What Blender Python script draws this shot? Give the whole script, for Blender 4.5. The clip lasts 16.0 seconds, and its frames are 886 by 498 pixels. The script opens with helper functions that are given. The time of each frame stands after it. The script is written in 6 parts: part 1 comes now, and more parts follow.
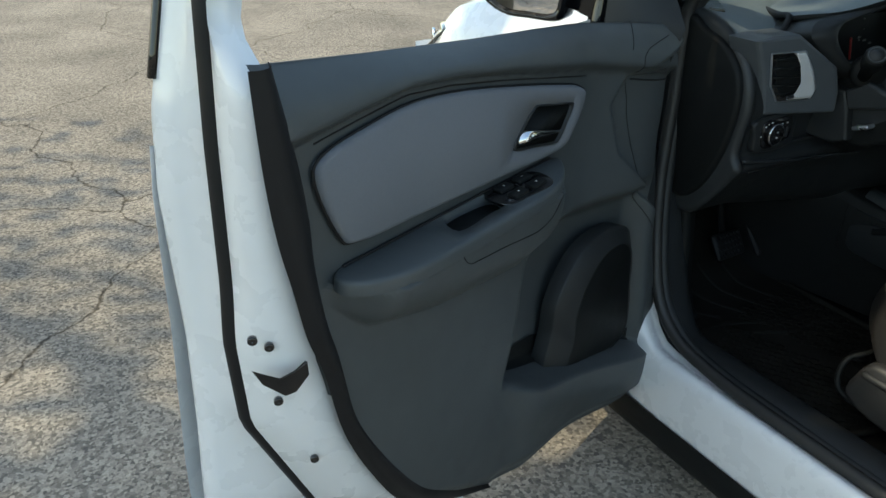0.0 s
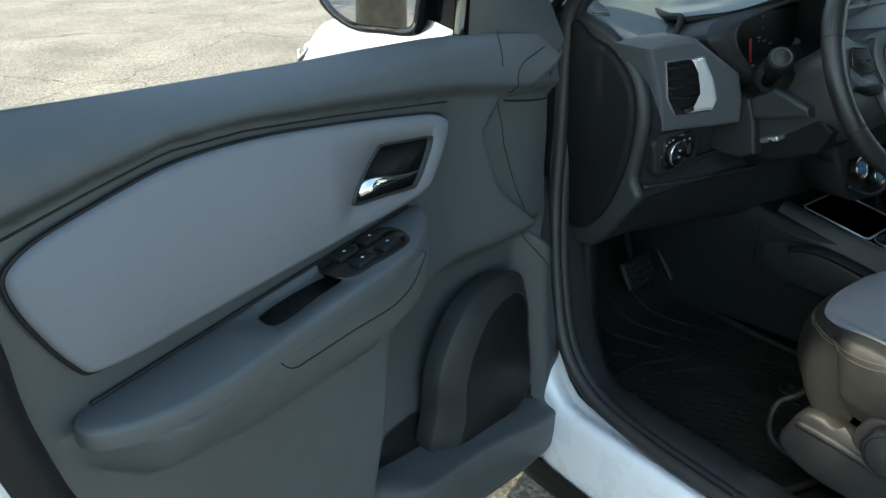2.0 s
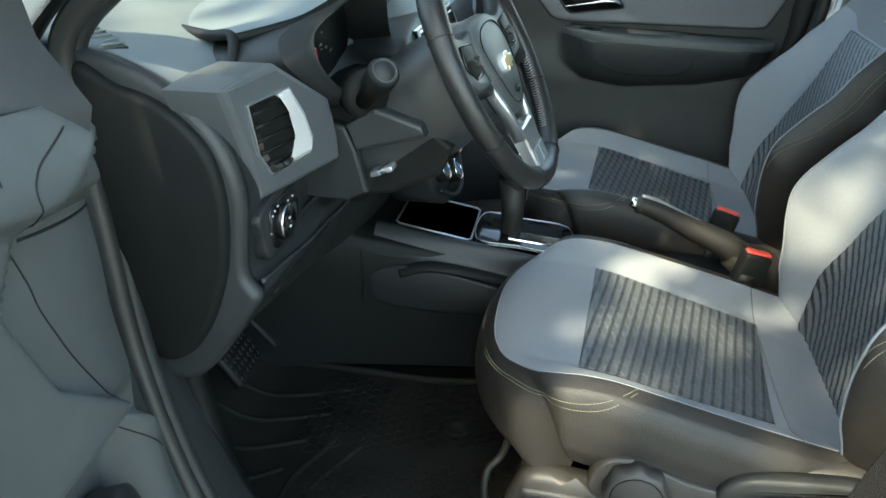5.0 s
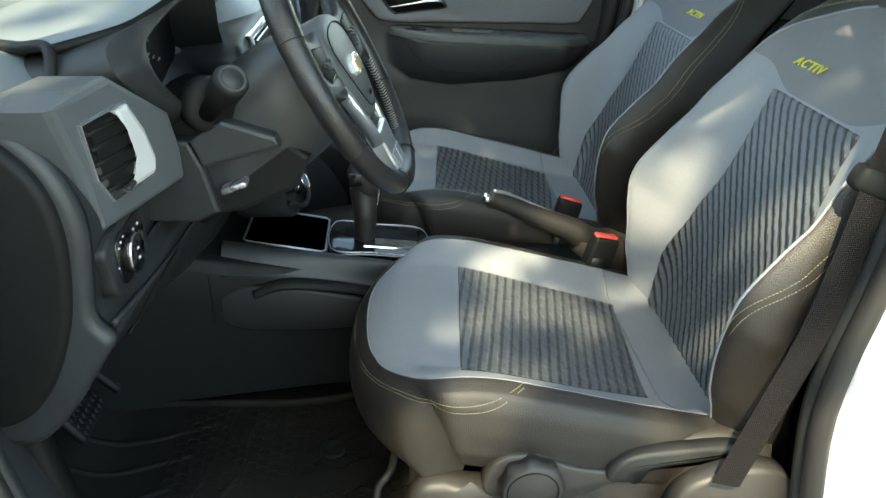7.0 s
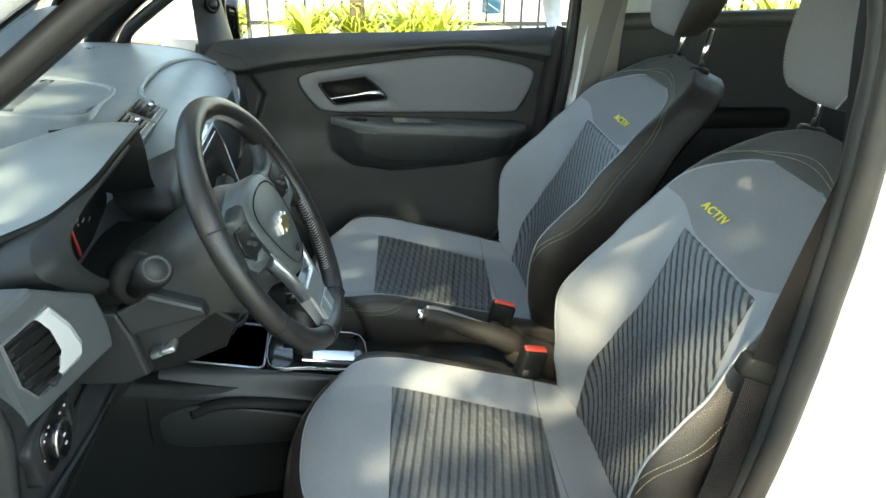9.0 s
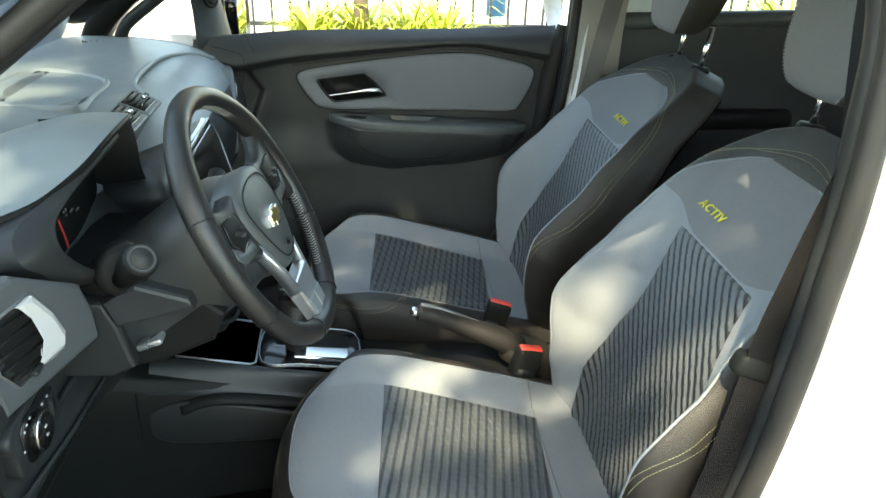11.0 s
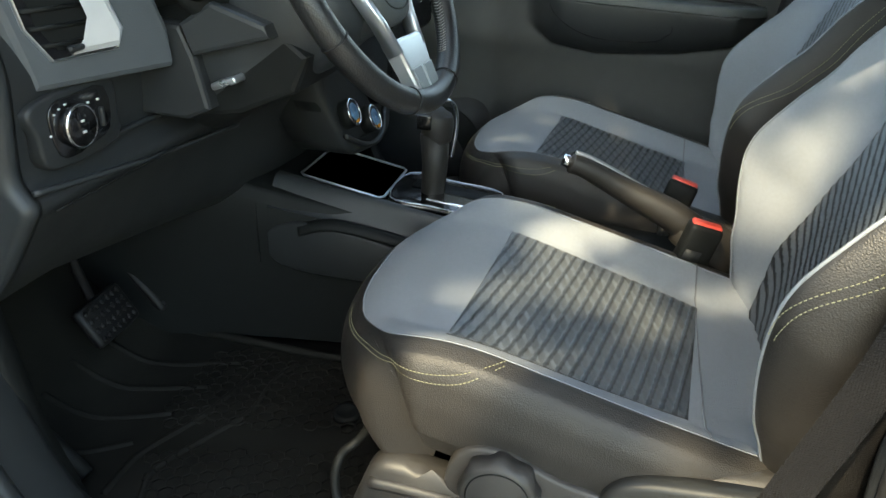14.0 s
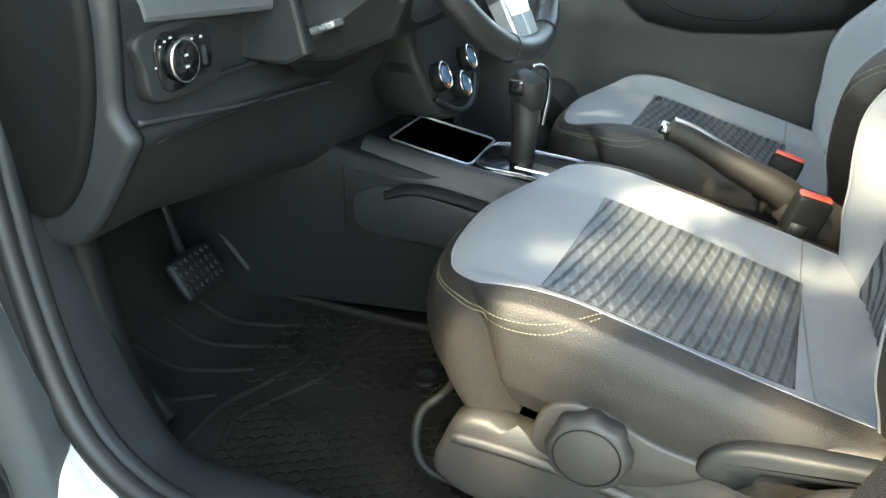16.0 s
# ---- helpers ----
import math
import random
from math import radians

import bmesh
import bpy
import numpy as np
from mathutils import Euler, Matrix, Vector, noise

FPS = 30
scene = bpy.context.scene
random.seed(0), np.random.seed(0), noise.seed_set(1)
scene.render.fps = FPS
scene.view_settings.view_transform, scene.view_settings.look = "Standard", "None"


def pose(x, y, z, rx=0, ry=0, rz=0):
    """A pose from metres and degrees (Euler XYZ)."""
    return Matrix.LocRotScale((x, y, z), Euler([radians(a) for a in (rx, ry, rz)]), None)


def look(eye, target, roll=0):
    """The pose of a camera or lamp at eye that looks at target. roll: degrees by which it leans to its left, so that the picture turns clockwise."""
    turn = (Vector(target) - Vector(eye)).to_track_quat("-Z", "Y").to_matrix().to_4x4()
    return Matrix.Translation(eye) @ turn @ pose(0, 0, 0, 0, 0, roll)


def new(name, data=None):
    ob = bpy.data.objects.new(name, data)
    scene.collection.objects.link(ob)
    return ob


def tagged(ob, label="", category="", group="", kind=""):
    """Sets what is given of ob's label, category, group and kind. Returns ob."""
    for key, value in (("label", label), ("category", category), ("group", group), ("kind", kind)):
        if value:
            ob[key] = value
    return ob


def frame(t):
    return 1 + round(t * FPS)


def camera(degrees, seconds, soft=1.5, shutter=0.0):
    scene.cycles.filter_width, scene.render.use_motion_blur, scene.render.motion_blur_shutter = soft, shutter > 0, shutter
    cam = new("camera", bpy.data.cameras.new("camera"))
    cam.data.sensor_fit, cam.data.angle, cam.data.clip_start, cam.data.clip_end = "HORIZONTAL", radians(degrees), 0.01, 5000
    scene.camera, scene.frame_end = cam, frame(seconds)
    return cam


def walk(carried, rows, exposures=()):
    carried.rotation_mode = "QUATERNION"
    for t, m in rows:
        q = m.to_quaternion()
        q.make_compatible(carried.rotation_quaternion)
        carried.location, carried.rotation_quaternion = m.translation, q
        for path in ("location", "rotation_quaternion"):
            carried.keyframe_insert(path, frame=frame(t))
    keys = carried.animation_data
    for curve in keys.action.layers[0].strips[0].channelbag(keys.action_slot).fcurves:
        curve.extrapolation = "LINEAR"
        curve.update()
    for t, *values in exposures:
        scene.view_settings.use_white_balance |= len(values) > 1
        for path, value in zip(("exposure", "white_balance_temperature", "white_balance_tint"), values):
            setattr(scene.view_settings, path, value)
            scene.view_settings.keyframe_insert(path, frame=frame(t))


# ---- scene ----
cam = camera(61.2, 16.0)
PATH = [
    (0, (-1.931, -0.236, 1.367), (-1.011, 1.283, 0.447), 1.5),
    (0.5, (-1.923, -0.228, 1.363), (-1.023, 1.303, 0.443), 1.3),
    (1, (-1.882, -0.195, 1.36), (-0.98, 1.331, 0.434), 1.3),
    (1.5, (-1.785, -0.135, 1.334), (-0.821, 1.367, 0.432), 0.6),
    (2, (-1.693, -0.073, 1.32), (-0.598, 1.35, 0.439), -0.1),
    (2.5, (-1.636, 0.034, 1.329), (-0.344, 1.281, 0.449), -0.2),
    (3, (-1.602, 0.132, 1.324), (-0.102, 1.114, 0.438), -0.1),
    (3.5, (-1.535, 0.19, 1.33), (0.064, 0.978, 0.422), 0.0),
    (4, (-1.448, 0.231, 1.326), (0.213, 0.873, 0.416), -0.2),
    (6.5, (-1.375, 0.416, 1.241), (0.405, 0.369, 0.33), 0.6),
    (7, (-1.361, 0.391, 1.276), (0.42, 0.268, 0.375), 0.7),
    (7.5, (-1.342, 0.368, 1.329), (0.439, 0.19, 0.437), 0.6),
    (8, (-1.327, 0.354, 1.394), (0.451, 0.148, 0.502), 1.0),
    (8.5, (-1.316, 0.345, 1.44), (0.465, 0.127, 0.556), 1.2),
    (9, (-1.315, 0.335, 1.482), (0.468, 0.112, 0.605), 1.4),
    (11.5, (-1.308, 0.318, 1.446), (0.482, 0.105, 0.579), 1.9),
    (12, (-1.303, 0.308, 1.396), (0.485, 0.098, 0.526), 1.6),
    (12.5, (-1.266, 0.23, 1.349), (0.522, 0.036, 0.475), 1.8),
    (13, (-1.23, 0.183, 1.267), (0.566, 0.211, 0.388), 1.8),
    (13.5, (-1.212, 0.142, 1.195), (0.555, 0.426, 0.302), 2.0),
    (14, (-1.216, 0.133, 1.121), (0.526, 0.564, 0.238), 1.7),
    (14.5, (-1.226, 0.161, 1.066), (0.489, 0.703, 0.191), 1.4),
    (15, (-1.237, 0.171, 1.043), (0.457, 0.775, 0.168), 1.3),
    (15.5, (-1.235, 0.165, 1.042), (0.451, 0.794, 0.169), 1.3),
    (16, (-1.229, 0.152, 1.052), (0.461, 0.767, 0.178), 1.3),
]
EXPOSURES = [(0, 1.25, 7600, -2), (1.0, 1.4, 7500, -3), (1.5, 1.45, 7500, -4), (2, 2.1, 7350, -4), (2.5, 2.35, 7300, -5), (3, 2.6, 7400, -5), (4, 3.05, 7700, -5), (7, 3.2, 8700, -3), (9, 3.25, 8900, -3), (12, 3.15, 8800, -2), (13, 2.95, 8600, -1), (14.5, 3.25, 8800, 0), (16, 3.95, 8800, 0)]
walk(cam, [(t, look(eye, target, roll)) for t, eye, target, roll in PATH], EXPOSURES)

# ---- daylight: clear sky, one sun from the front left of the car ----
SUN_DIR = Vector((-0.78, 0.27, 1.0)).normalized()
world = bpy.data.worlds.new("sky")
scene.world = world
world.use_nodes = True
sky = world.node_tree.nodes.new("ShaderNodeTexSky")
sky.sky_type = "NISHITA"
sky.sun_disc = False
sky.sun_elevation = math.asin(SUN_DIR.z)
sky.sun_rotation = math.atan2(SUN_DIR.x, SUN_DIR.y)
back = world.node_tree.nodes["Background"]
back.inputs["Strength"].default_value = 0.15
world.node_tree.links.new(sky.outputs["Color"], back.inputs["Color"])
sun = new("sun", bpy.data.lights.new("sun", "SUN"))
sun.data.energy, sun.data.angle, sun.data.color = 1.5, radians(0.6), (1.0, 0.92, 0.80)
sun.matrix_world = look(SUN_DIR * 30, (0, 0, 0))


# ---- materials ----
def mat(name, col, rough=0.5, metal=0.0, var=0.12, scale=30.0, bump=0.0, bscale=600.0, coat=0.0, spec=0.5, kind="noise", big=4.0):
    m = bpy.data.materials.new(name)
    m.use_nodes = True
    t = m.node_tree
    n, link = t.nodes, t.links.new
    p = n["Principled BSDF"]
    p.inputs["Roughness"].default_value, p.inputs["Metallic"].default_value = rough, metal
    p.inputs["Specular IOR Level"].default_value = spec
    p.inputs["Coat Weight"].default_value, p.inputs["Coat Roughness"].default_value = coat, 0.05
    co = n.new("ShaderNodeTexCoord").outputs["Object"]

    def tex(s, detail=4.0):
        x = n.new("ShaderNodeTexNoise")
        x.inputs["Scale"].default_value, x.inputs["Detail"].default_value = s, detail
        link(co, x.inputs["Vector"])
        return x.outputs["Fac"]

    def math_node(op, a, b):
        x = n.new("ShaderNodeMath")
        x.operation = op
        for k, v in enumerate((a, b)):
            if isinstance(v, (int, float)):
                x.inputs[k].default_value = v
            else:
                link(v, x.inputs[k])
        return x.outputs[0]

    both = math_node("ADD", math_node("MULTIPLY", tex(scale), 0.5), math_node("MULTIPLY", tex(big, 2.0), 0.5))
    ramp = n.new("ShaderNodeValToRGB")
    lo, hi = ramp.color_ramp.elements
    lo.position, hi.position = 0.3, 0.7
    lo.color = (*[c * (1 - var) for c in col], 1)
    hi.color = (*[min(1, c * (1 + var)) for c in col], 1)
    link(both, ramp.inputs["Fac"])
    link(ramp.outputs["Color"], p.inputs["Base Color"])
    link(math_node("ADD", math_node("MULTIPLY", tex(scale * 0.7), 0.16), max(0.02, rough - 0.08)), p.inputs["Roughness"])
    if bump:
        if kind == "leather":
            v = n.new("ShaderNodeTexVoronoi")
            v.inputs["Scale"].default_value = bscale
            link(co, v.inputs["Vector"])
            h = v.outputs["Distance"]
        elif kind == "weave":
            h = 0.5
            for axis in ("X", "Y", "Z"):
                w = n.new("ShaderNodeTexWave")
                w.bands_direction = axis
                w.inputs["Scale"].default_value = bscale / 6.28
                w.inputs["Distortion"].default_value = 0.6
                link(co, w.inputs["Vector"])
                h = math_node("ADD", h, math_node("MULTIPLY", w.outputs["Fac"], 0.33))
        else:
            h = tex(bscale, 2.0)
        b = n.new("ShaderNodeBump")
        b.inputs["Strength"].default_value, b.inputs["Distance"].default_value = bump, 0.001
        link(h, b.inputs["Height"])
        link(b.outputs["Normal"], p.inputs["Normal"])
    return m


PLASTIC = mat("grained charcoal plastic", (0.021, 0.0228, 0.024), 0.44, var=0.12, bump=0.25, bscale=900, spec=0.30)
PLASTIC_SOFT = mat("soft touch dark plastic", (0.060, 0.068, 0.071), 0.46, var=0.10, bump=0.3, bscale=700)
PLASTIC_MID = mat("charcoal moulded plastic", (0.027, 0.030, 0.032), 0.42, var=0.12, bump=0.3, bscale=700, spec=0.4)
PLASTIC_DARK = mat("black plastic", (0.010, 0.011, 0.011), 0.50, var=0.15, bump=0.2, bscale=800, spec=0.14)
PLASTIC_WARM = mat("dull grey brown plastic", (0.034, 0.032, 0.0305), 0.5, var=0.10, bump=0.3, bscale=700)
DASH_TOP = mat("blue grey dash plastic", (0.160, 0.186, 0.201), 0.42, var=0.08, bump=0.3, bscale=600)
GLOSS_BLACK = mat("gloss black plastic", (0.008, 0.008, 0.009), 0.12, var=0.1, coat=0.4)
RUBBER = mat("black rubber", (0.010, 0.010, 0.011), 0.55, var=0.2, bump=0.15, bscale=300, spec=0.3)
SEAL_GREY = mat("worn grey rubber", (0.020, 0.0195, 0.019), 0.5, var=0.15, bump=0.15, bscale=300)
MAT_RUBBER = mat("dusty floor rubber", (0.014, 0.0138, 0.012), 0.70, var=0.4, scale=12, bump=0.2, bscale=500, spec=0.10)
CARPET = mat("black carpet", (0.007, 0.007, 0.007), 0.9, var=0.4, scale=200, bump=0.8, bscale=900, spec=0.03)
PAD = mat("grey knit door fabric", (0.165, 0.175, 0.195), 0.75, var=0.06, scale=300, bump=0.35, bscale=2200, kind="weave", spec=0.3)
FABRIC = mat("grey seat fabric", (0.200, 0.217, 0.240), 0.72, var=0.06, scale=200, bump=0.3, bscale=2500, kind="weave", spec=0.3)
FABRIC_UP = mat("smooth dark grey seat fabric", (0.138, 0.144, 0.154), 0.7, var=0.06, scale=200, bump=0.25, bscale=2500, kind="weave", spec=0.3)
VENT_GREY = mat("mid grey vent plastic", (0.075, 0.084, 0.092), 0.42, var=0.08, bump=0.3, bscale=600)
BRIGHT = mat("polished vent trim", (0.88, 0.89, 0.90), 0.22, 0.45, var=0.05)
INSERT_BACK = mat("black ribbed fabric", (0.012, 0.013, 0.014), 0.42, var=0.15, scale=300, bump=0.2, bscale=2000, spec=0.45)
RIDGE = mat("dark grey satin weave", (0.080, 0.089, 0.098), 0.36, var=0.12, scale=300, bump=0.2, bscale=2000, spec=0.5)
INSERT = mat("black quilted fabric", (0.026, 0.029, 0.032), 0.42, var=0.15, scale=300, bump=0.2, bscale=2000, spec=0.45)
LEATHER = mat("black leatherette", (0.023, 0.021, 0.0195), 0.47, var=0.16, bump=0.40, bscale=620, kind="leather", spec=0.42)
LEATHER_W = mat("steering wheel leather", (0.015, 0.015, 0.0155), 0.36, var=0.18, bump=0.3, bscale=500, kind="leather")
STITCH = mat("yellow thread", (0.26, 0.25, 0.15), 0.7, var=0.1)
LOGO_YELLOW = mat("yellow embroidery", (0.62, 0.58, 0.05), 0.6, var=0.1)
STITCH_W = mat("pale grey thread", (0.26, 0.26, 0.25), 0.7, var=0.1)
PAINT = mat("white car paint", (0.80, 0.81, 0.82), 0.28, var=0.015, coat=0.8)
CHROME = mat("chrome", (0.82, 0.83, 0.84), 0.10, 1.0, var=0.03)
SATIN = mat("satin silver plastic", (0.52, 0.55, 0.58), 0.30, 0.85, var=0.05)
GOLD = mat("gold badge", (0.42, 0.33, 0.17), 0.30, 0.9, var=0.1)
RED = mat("red buckle button", (0.62, 0.07, 0.05), 0.45, var=0.06)
ORANGE = mat("orange pointer", (0.80, 0.26, 0.02), 0.5, var=0.05)
BLUE_LED = mat("blue knob face", (0.10, 0.22, 0.36), 0.3, var=0.1)
NEEDLE = mat("red needle", (0.42, 0.03, 0.025), 0.5, var=0.05)
MARK = mat("pale print", (0.62, 0.63, 0.62), 0.6, var=0.05)
DIM = mat("unlit dial print", (0.12, 0.12, 0.12), 0.6, var=0.1)
WEBBING = mat("dark woven belt", (0.009, 0.0085, 0.009), 0.85, var=0.45, scale=500, bump=1.0, bscale=800, kind="weave", spec=0.15)
BEIGE = mat("grey pillar trim", (0.30, 0.30, 0.28), 0.6, var=0.06, bump=0.2, bscale=500)
HEADLINER = mat("grey headliner", (0.40, 0.40, 0.38), 0.85, var=0.05, bump=0.2, bscale=900)
CONCRETE = mat("pale concrete", (0.42, 0.40, 0.36), 0.85, var=0.2, scale=8, bump=0.4, bscale=60)
WALL_PALE = mat("pale painted wall", (0.52, 0.49, 0.42), 0.8, var=0.1, scale=4)
IRON = mat("dark painted iron", (0.02, 0.025, 0.03), 0.45, var=0.2)
BLUE_PAINT = mat("blue paint", (0.02, 0.14, 0.30), 0.45, var=0.15)
BARK = mat("brown bark", (0.10, 0.075, 0.05), 0.9, var=0.4, scale=18, bump=1.0, bscale=40)
LEAF = mat("yellow green leaf", (0.34, 0.40, 0.045), 0.5, var=0.4, scale=6)
LEAF_DARK = mat("tree leaf", (0.05, 0.09, 0.02), 0.5, var=0.4, scale=3)
LAMP = mat("clear headlamp shell", (0.085, 0.09, 0.09), 0.12, 0.3, var=0.5, scale=25, coat=1.0)
STONE = mat("pale garden stone", (0.58, 0.56, 0.52), 0.8, var=0.2, scale=14, bump=0.5, bscale=50)
SOIL = mat("dry soil", (0.16, 0.11, 0.07), 0.95, var=0.4, scale=20, bump=0.6, bscale=80)


def asphalt():
    m = mat("sun bleached cracked asphalt", (0.250, 0.219, 0.186), 0.9, var=0.42, scale=200, bump=1.0, bscale=260, big=1.2, spec=0.2)
    t = m.node_tree
    n, link = t.nodes, t.links.new
    p = n["Principled BSDF"]
    base = p.inputs["Base Color"].links[0].from_socket
    co = n.new("ShaderNodeTexCoord").outputs["Object"]
    wob = n.new("ShaderNodeTexNoise")
    wob.inputs["Scale"].default_value, wob.inputs["Detail"].default_value = 1.6, 6.0
    link(co, wob.inputs["Vector"])
    add = n.new("ShaderNodeMixRGB")
    add.blend_type = "ADD"
    add.inputs["Fac"].default_value = 0.55
    link(co, add.inputs["Color1"])
    link(wob.outputs["Color"], add.inputs["Color2"])
    v = n.new("ShaderNodeTexVoronoi")
    v.feature = "DISTANCE_TO_EDGE"
    v.inputs["Scale"].default_value = 0.5
    link(add.outputs["Color"], v.inputs["Vector"])
    lines = n.new("ShaderNodeValToRGB")
    a, b = lines.color_ramp.elements
    a.position, b.position = 0.0012, 0.0040
    a.color, b.color = (0.26, 0.24, 0.21, 1), (1, 1, 1, 1)
    link(v.outputs["Distance"], lines.inputs["Fac"])
    grit = n.new("ShaderNodeTexVoronoi")
    grit.inputs["Scale"].default_value = 115
    link(co, grit.inputs["Vector"])
    tone = n.new("ShaderNodeValToRGB")
    tone.color_ramp.elements[0].color, tone.color_ramp.elements[1].color = (0.45, 0.45, 0.46, 1), (1.5, 1.47, 1.42, 1)
    sep = n.new("ShaderNodeSeparateColor")
    link(grit.outputs["Color"], sep.inputs["Color"])
    link(sep.outputs[0], tone.inputs["Fac"])
    speck = n.new("ShaderNodeMixRGB")
    speck.blend_type = "MULTIPLY"
    speck.inputs["Fac"].default_value = 1.0
    link(base, speck.inputs["Color1"])
    link(tone.outputs["Color"], speck.inputs["Color2"])
    base = speck.outputs["Color"]
    mul = n.new("ShaderNodeMixRGB")
    mul.blend_type = "MULTIPLY"
    mul.inputs["Fac"].default_value = 1.0
    link(base, mul.inputs["Color1"])
    link(lines.outputs["Color"], mul.inputs["Color2"])
    link(mul.outputs["Color"], p.inputs["Base Color"])
    return m


ASPHALT = asphalt()


def glass(name, tint, rough=0.0):
    m = bpy.data.materials.new(name)
    m.use_nodes = True
    t = m.node_tree
    t.nodes.clear()
    out = t.nodes.new("ShaderNodeOutputMaterial")
    mix = t.nodes.new("ShaderNodeMixShader")
    clear = t.nodes.new("ShaderNodeBsdfTransparent")
    gloss = t.nodes.new("ShaderNodeBsdfGlossy")
    fres = t.nodes.new("ShaderNodeFresnel")
    fres.inputs["IOR"].default_value = 1.45
    clear.inputs["Color"].default_value = (*tint, 1)
    gloss.inputs["Roughness"].default_value = rough
    t.links.new(fres.outputs[0], mix.inputs[0])
    t.links.new(clear.outputs[0], mix.inputs[1])
    t.links.new(gloss.outputs[0], mix.inputs[2])
    t.links.new(mix.outputs[0], out.inputs["Surface"])
    return m


GLASS = glass("window glass", (0.86, 0.90, 0.88))
MIRROR = mat("mirror glass", (0.88, 0.89, 0.90), 0.02, 1.0, var=0.0)
MIRROR.node_tree.nodes["Principled BSDF"].inputs["Roughness"].links and MIRROR.node_tree.links.remove(MIRROR.node_tree.nodes["Principled BSDF"].inputs["Roughness"].links[0])
MIRROR.node_tree.nodes["Principled BSDF"].inputs["Roughness"].default_value = 0.01


# ---- building helpers ----
def thing(name, at, label, category, group="", kind=""):
    e = new(name)
    e.location = at
    e.empty_display_size = 0.05
    return tagged(e, label, category, group, kind)


def part(name, bm, material, parent=None, label="", smooth=True, kind=""):
    me = bpy.data.meshes.new(name)
    bmesh.ops.recalc_face_normals(bm, faces=bm.faces[:])
    bm.to_mesh(me)
    bm.free()
    for p in me.polygons:
        p.use_smooth = smooth
    me.materials.append(material)
    ob = new(name, me)
    if parent:
        ob.parent = parent
        if parent.type == "EMPTY":
            ob.matrix_parent_inverse = Matrix.Translation(-parent.location)
    return tagged(ob, label, kind=kind)


def mesh_of(verts, faces):
    me = bpy.data.meshes.new("tmp")
    me.from_pydata([tuple(v) for v in verts], [], faces)
    bm = bmesh.new()
    bm.from_mesh(me)
    bpy.data.meshes.remove(me)
    return bm


def spl(pts, n=8, closed=False):
    """Catmull-Rom curve through the points."""
    P = [np.array(p, float) for p in pts]
    k, out = len(P), []
    for i in range(k if closed else k - 1):
        a, b, c, d = (P[(i + j) % k] if closed else P[min(max(i + j, 0), k - 1)] for j in (-1, 0, 1, 2))
        for s in range(n):
            t = s / n
            out.append(0.5 * (2 * b + (c - a) * t + (2 * a - 5 * b + 4 * c - d) * t * t + (3 * b - a - 3 * c + d) * t**3))
    if not closed:
        out.append(P[-1])
    return out


def grid(nu, nv, fn, keep=None):
    """A sheet of nu x nv cells; fn gives the place, keep says which cells stay."""
    V = [fn(i / nu, j / nv) for j in range(nv + 1) for i in range(nu + 1)]
    F = []
    for j in range(nv):
        for i in range(nu):
            if keep is None or keep((i + 0.5) / nu, (j + 0.5) / nv):
                a = j * (nu + 1) + i
                F.append((a, a + 1, a + nu + 2, a + nu + 1))
    used = sorted({k for f in F for k in f})
    re = {k: n for n, k in enumerate(used)}
    return mesh_of([V[k] for k in used], [tuple(re[k] for k in f) for f in F])


def loft(rings, closed=True, cap=True):
    n = len(rings[0])
    V = [p for r in rings for p in r]
    F = []
    for a in range(len(rings) - 1):
        for i in range(n if closed else n - 1):
            j = (i + 1) % n
            F.append((a * n + i, a * n + j, (a + 1) * n + j, (a + 1) * n + i))
    if cap and closed:
        F += [tuple(range(n))[::-1], tuple(range((len(rings) - 1) * n, len(rings) * n))]
    return mesh_of(V, F)


def tube(path, r, n=8, closed=False, flat=1.0, up=None):
    """A round or flattened bar along the path; r a number or one for each point."""
    P = [Vector(p) for p in path]
    k = len(P)
    rings = []
    side = None
    for i in range(k):
        d = (P[(i + 1) % k] - P[i - 1]) if closed else (P[min(i + 1, k - 1)] - P[max(i - 1, 0)])
        d.normalize()
        if up is not None:
            side = Vector(up).cross(d).normalized()
        elif side is None:
            side = d.orthogonal().normalized()
        else:
            side = (side - d * side.dot(d)).normalized()
        o = d.cross(side)
        rr = r[i] if isinstance(r, (list, tuple)) else r
        rings.append([P[i] + rr * (math.cos(a) * side + flat * math.sin(a) * o) for a in (2 * math.pi * q / n for q in range(n))])
    if closed:
        rings.append(rings[0])
    bm = loft(rings, True, not closed)
    if closed:
        bmesh.ops.remove_doubles(bm, verts=bm.verts[:], dist=1e-6)
    return bm


def plate(outline, fn, c0, c1, bev=0.002):
    """A slab with the given outline; fn(a, b, c) places it, c0 back, c1 front, with a rounded front edge."""
    O = [np.array(p, float) for p in outline]
    mid = sum(O) / len(O)
    rings = []
    for c, s in ((c0, 0), (c1 - bev * (1 if c1 > c0 else -1), 0), (c1 - 0.3 * bev * (1 if c1 > c0 else -1), 0.3 * bev), (c1, bev)):
        ring = []
        for i, p in enumerate(O):
            e = O[(i + 1) % len(O)] - O[i - 1]
            nrm = np.array((-e[1], e[0])) / (np.hypot(*e) + 1e-9)
            if nrm @ (mid - p) < 0:
                nrm = -nrm
            q = p + nrm * s
            ring.append(fn(q[0], q[1], c))
        rings.append(ring)
    return loft(rings)


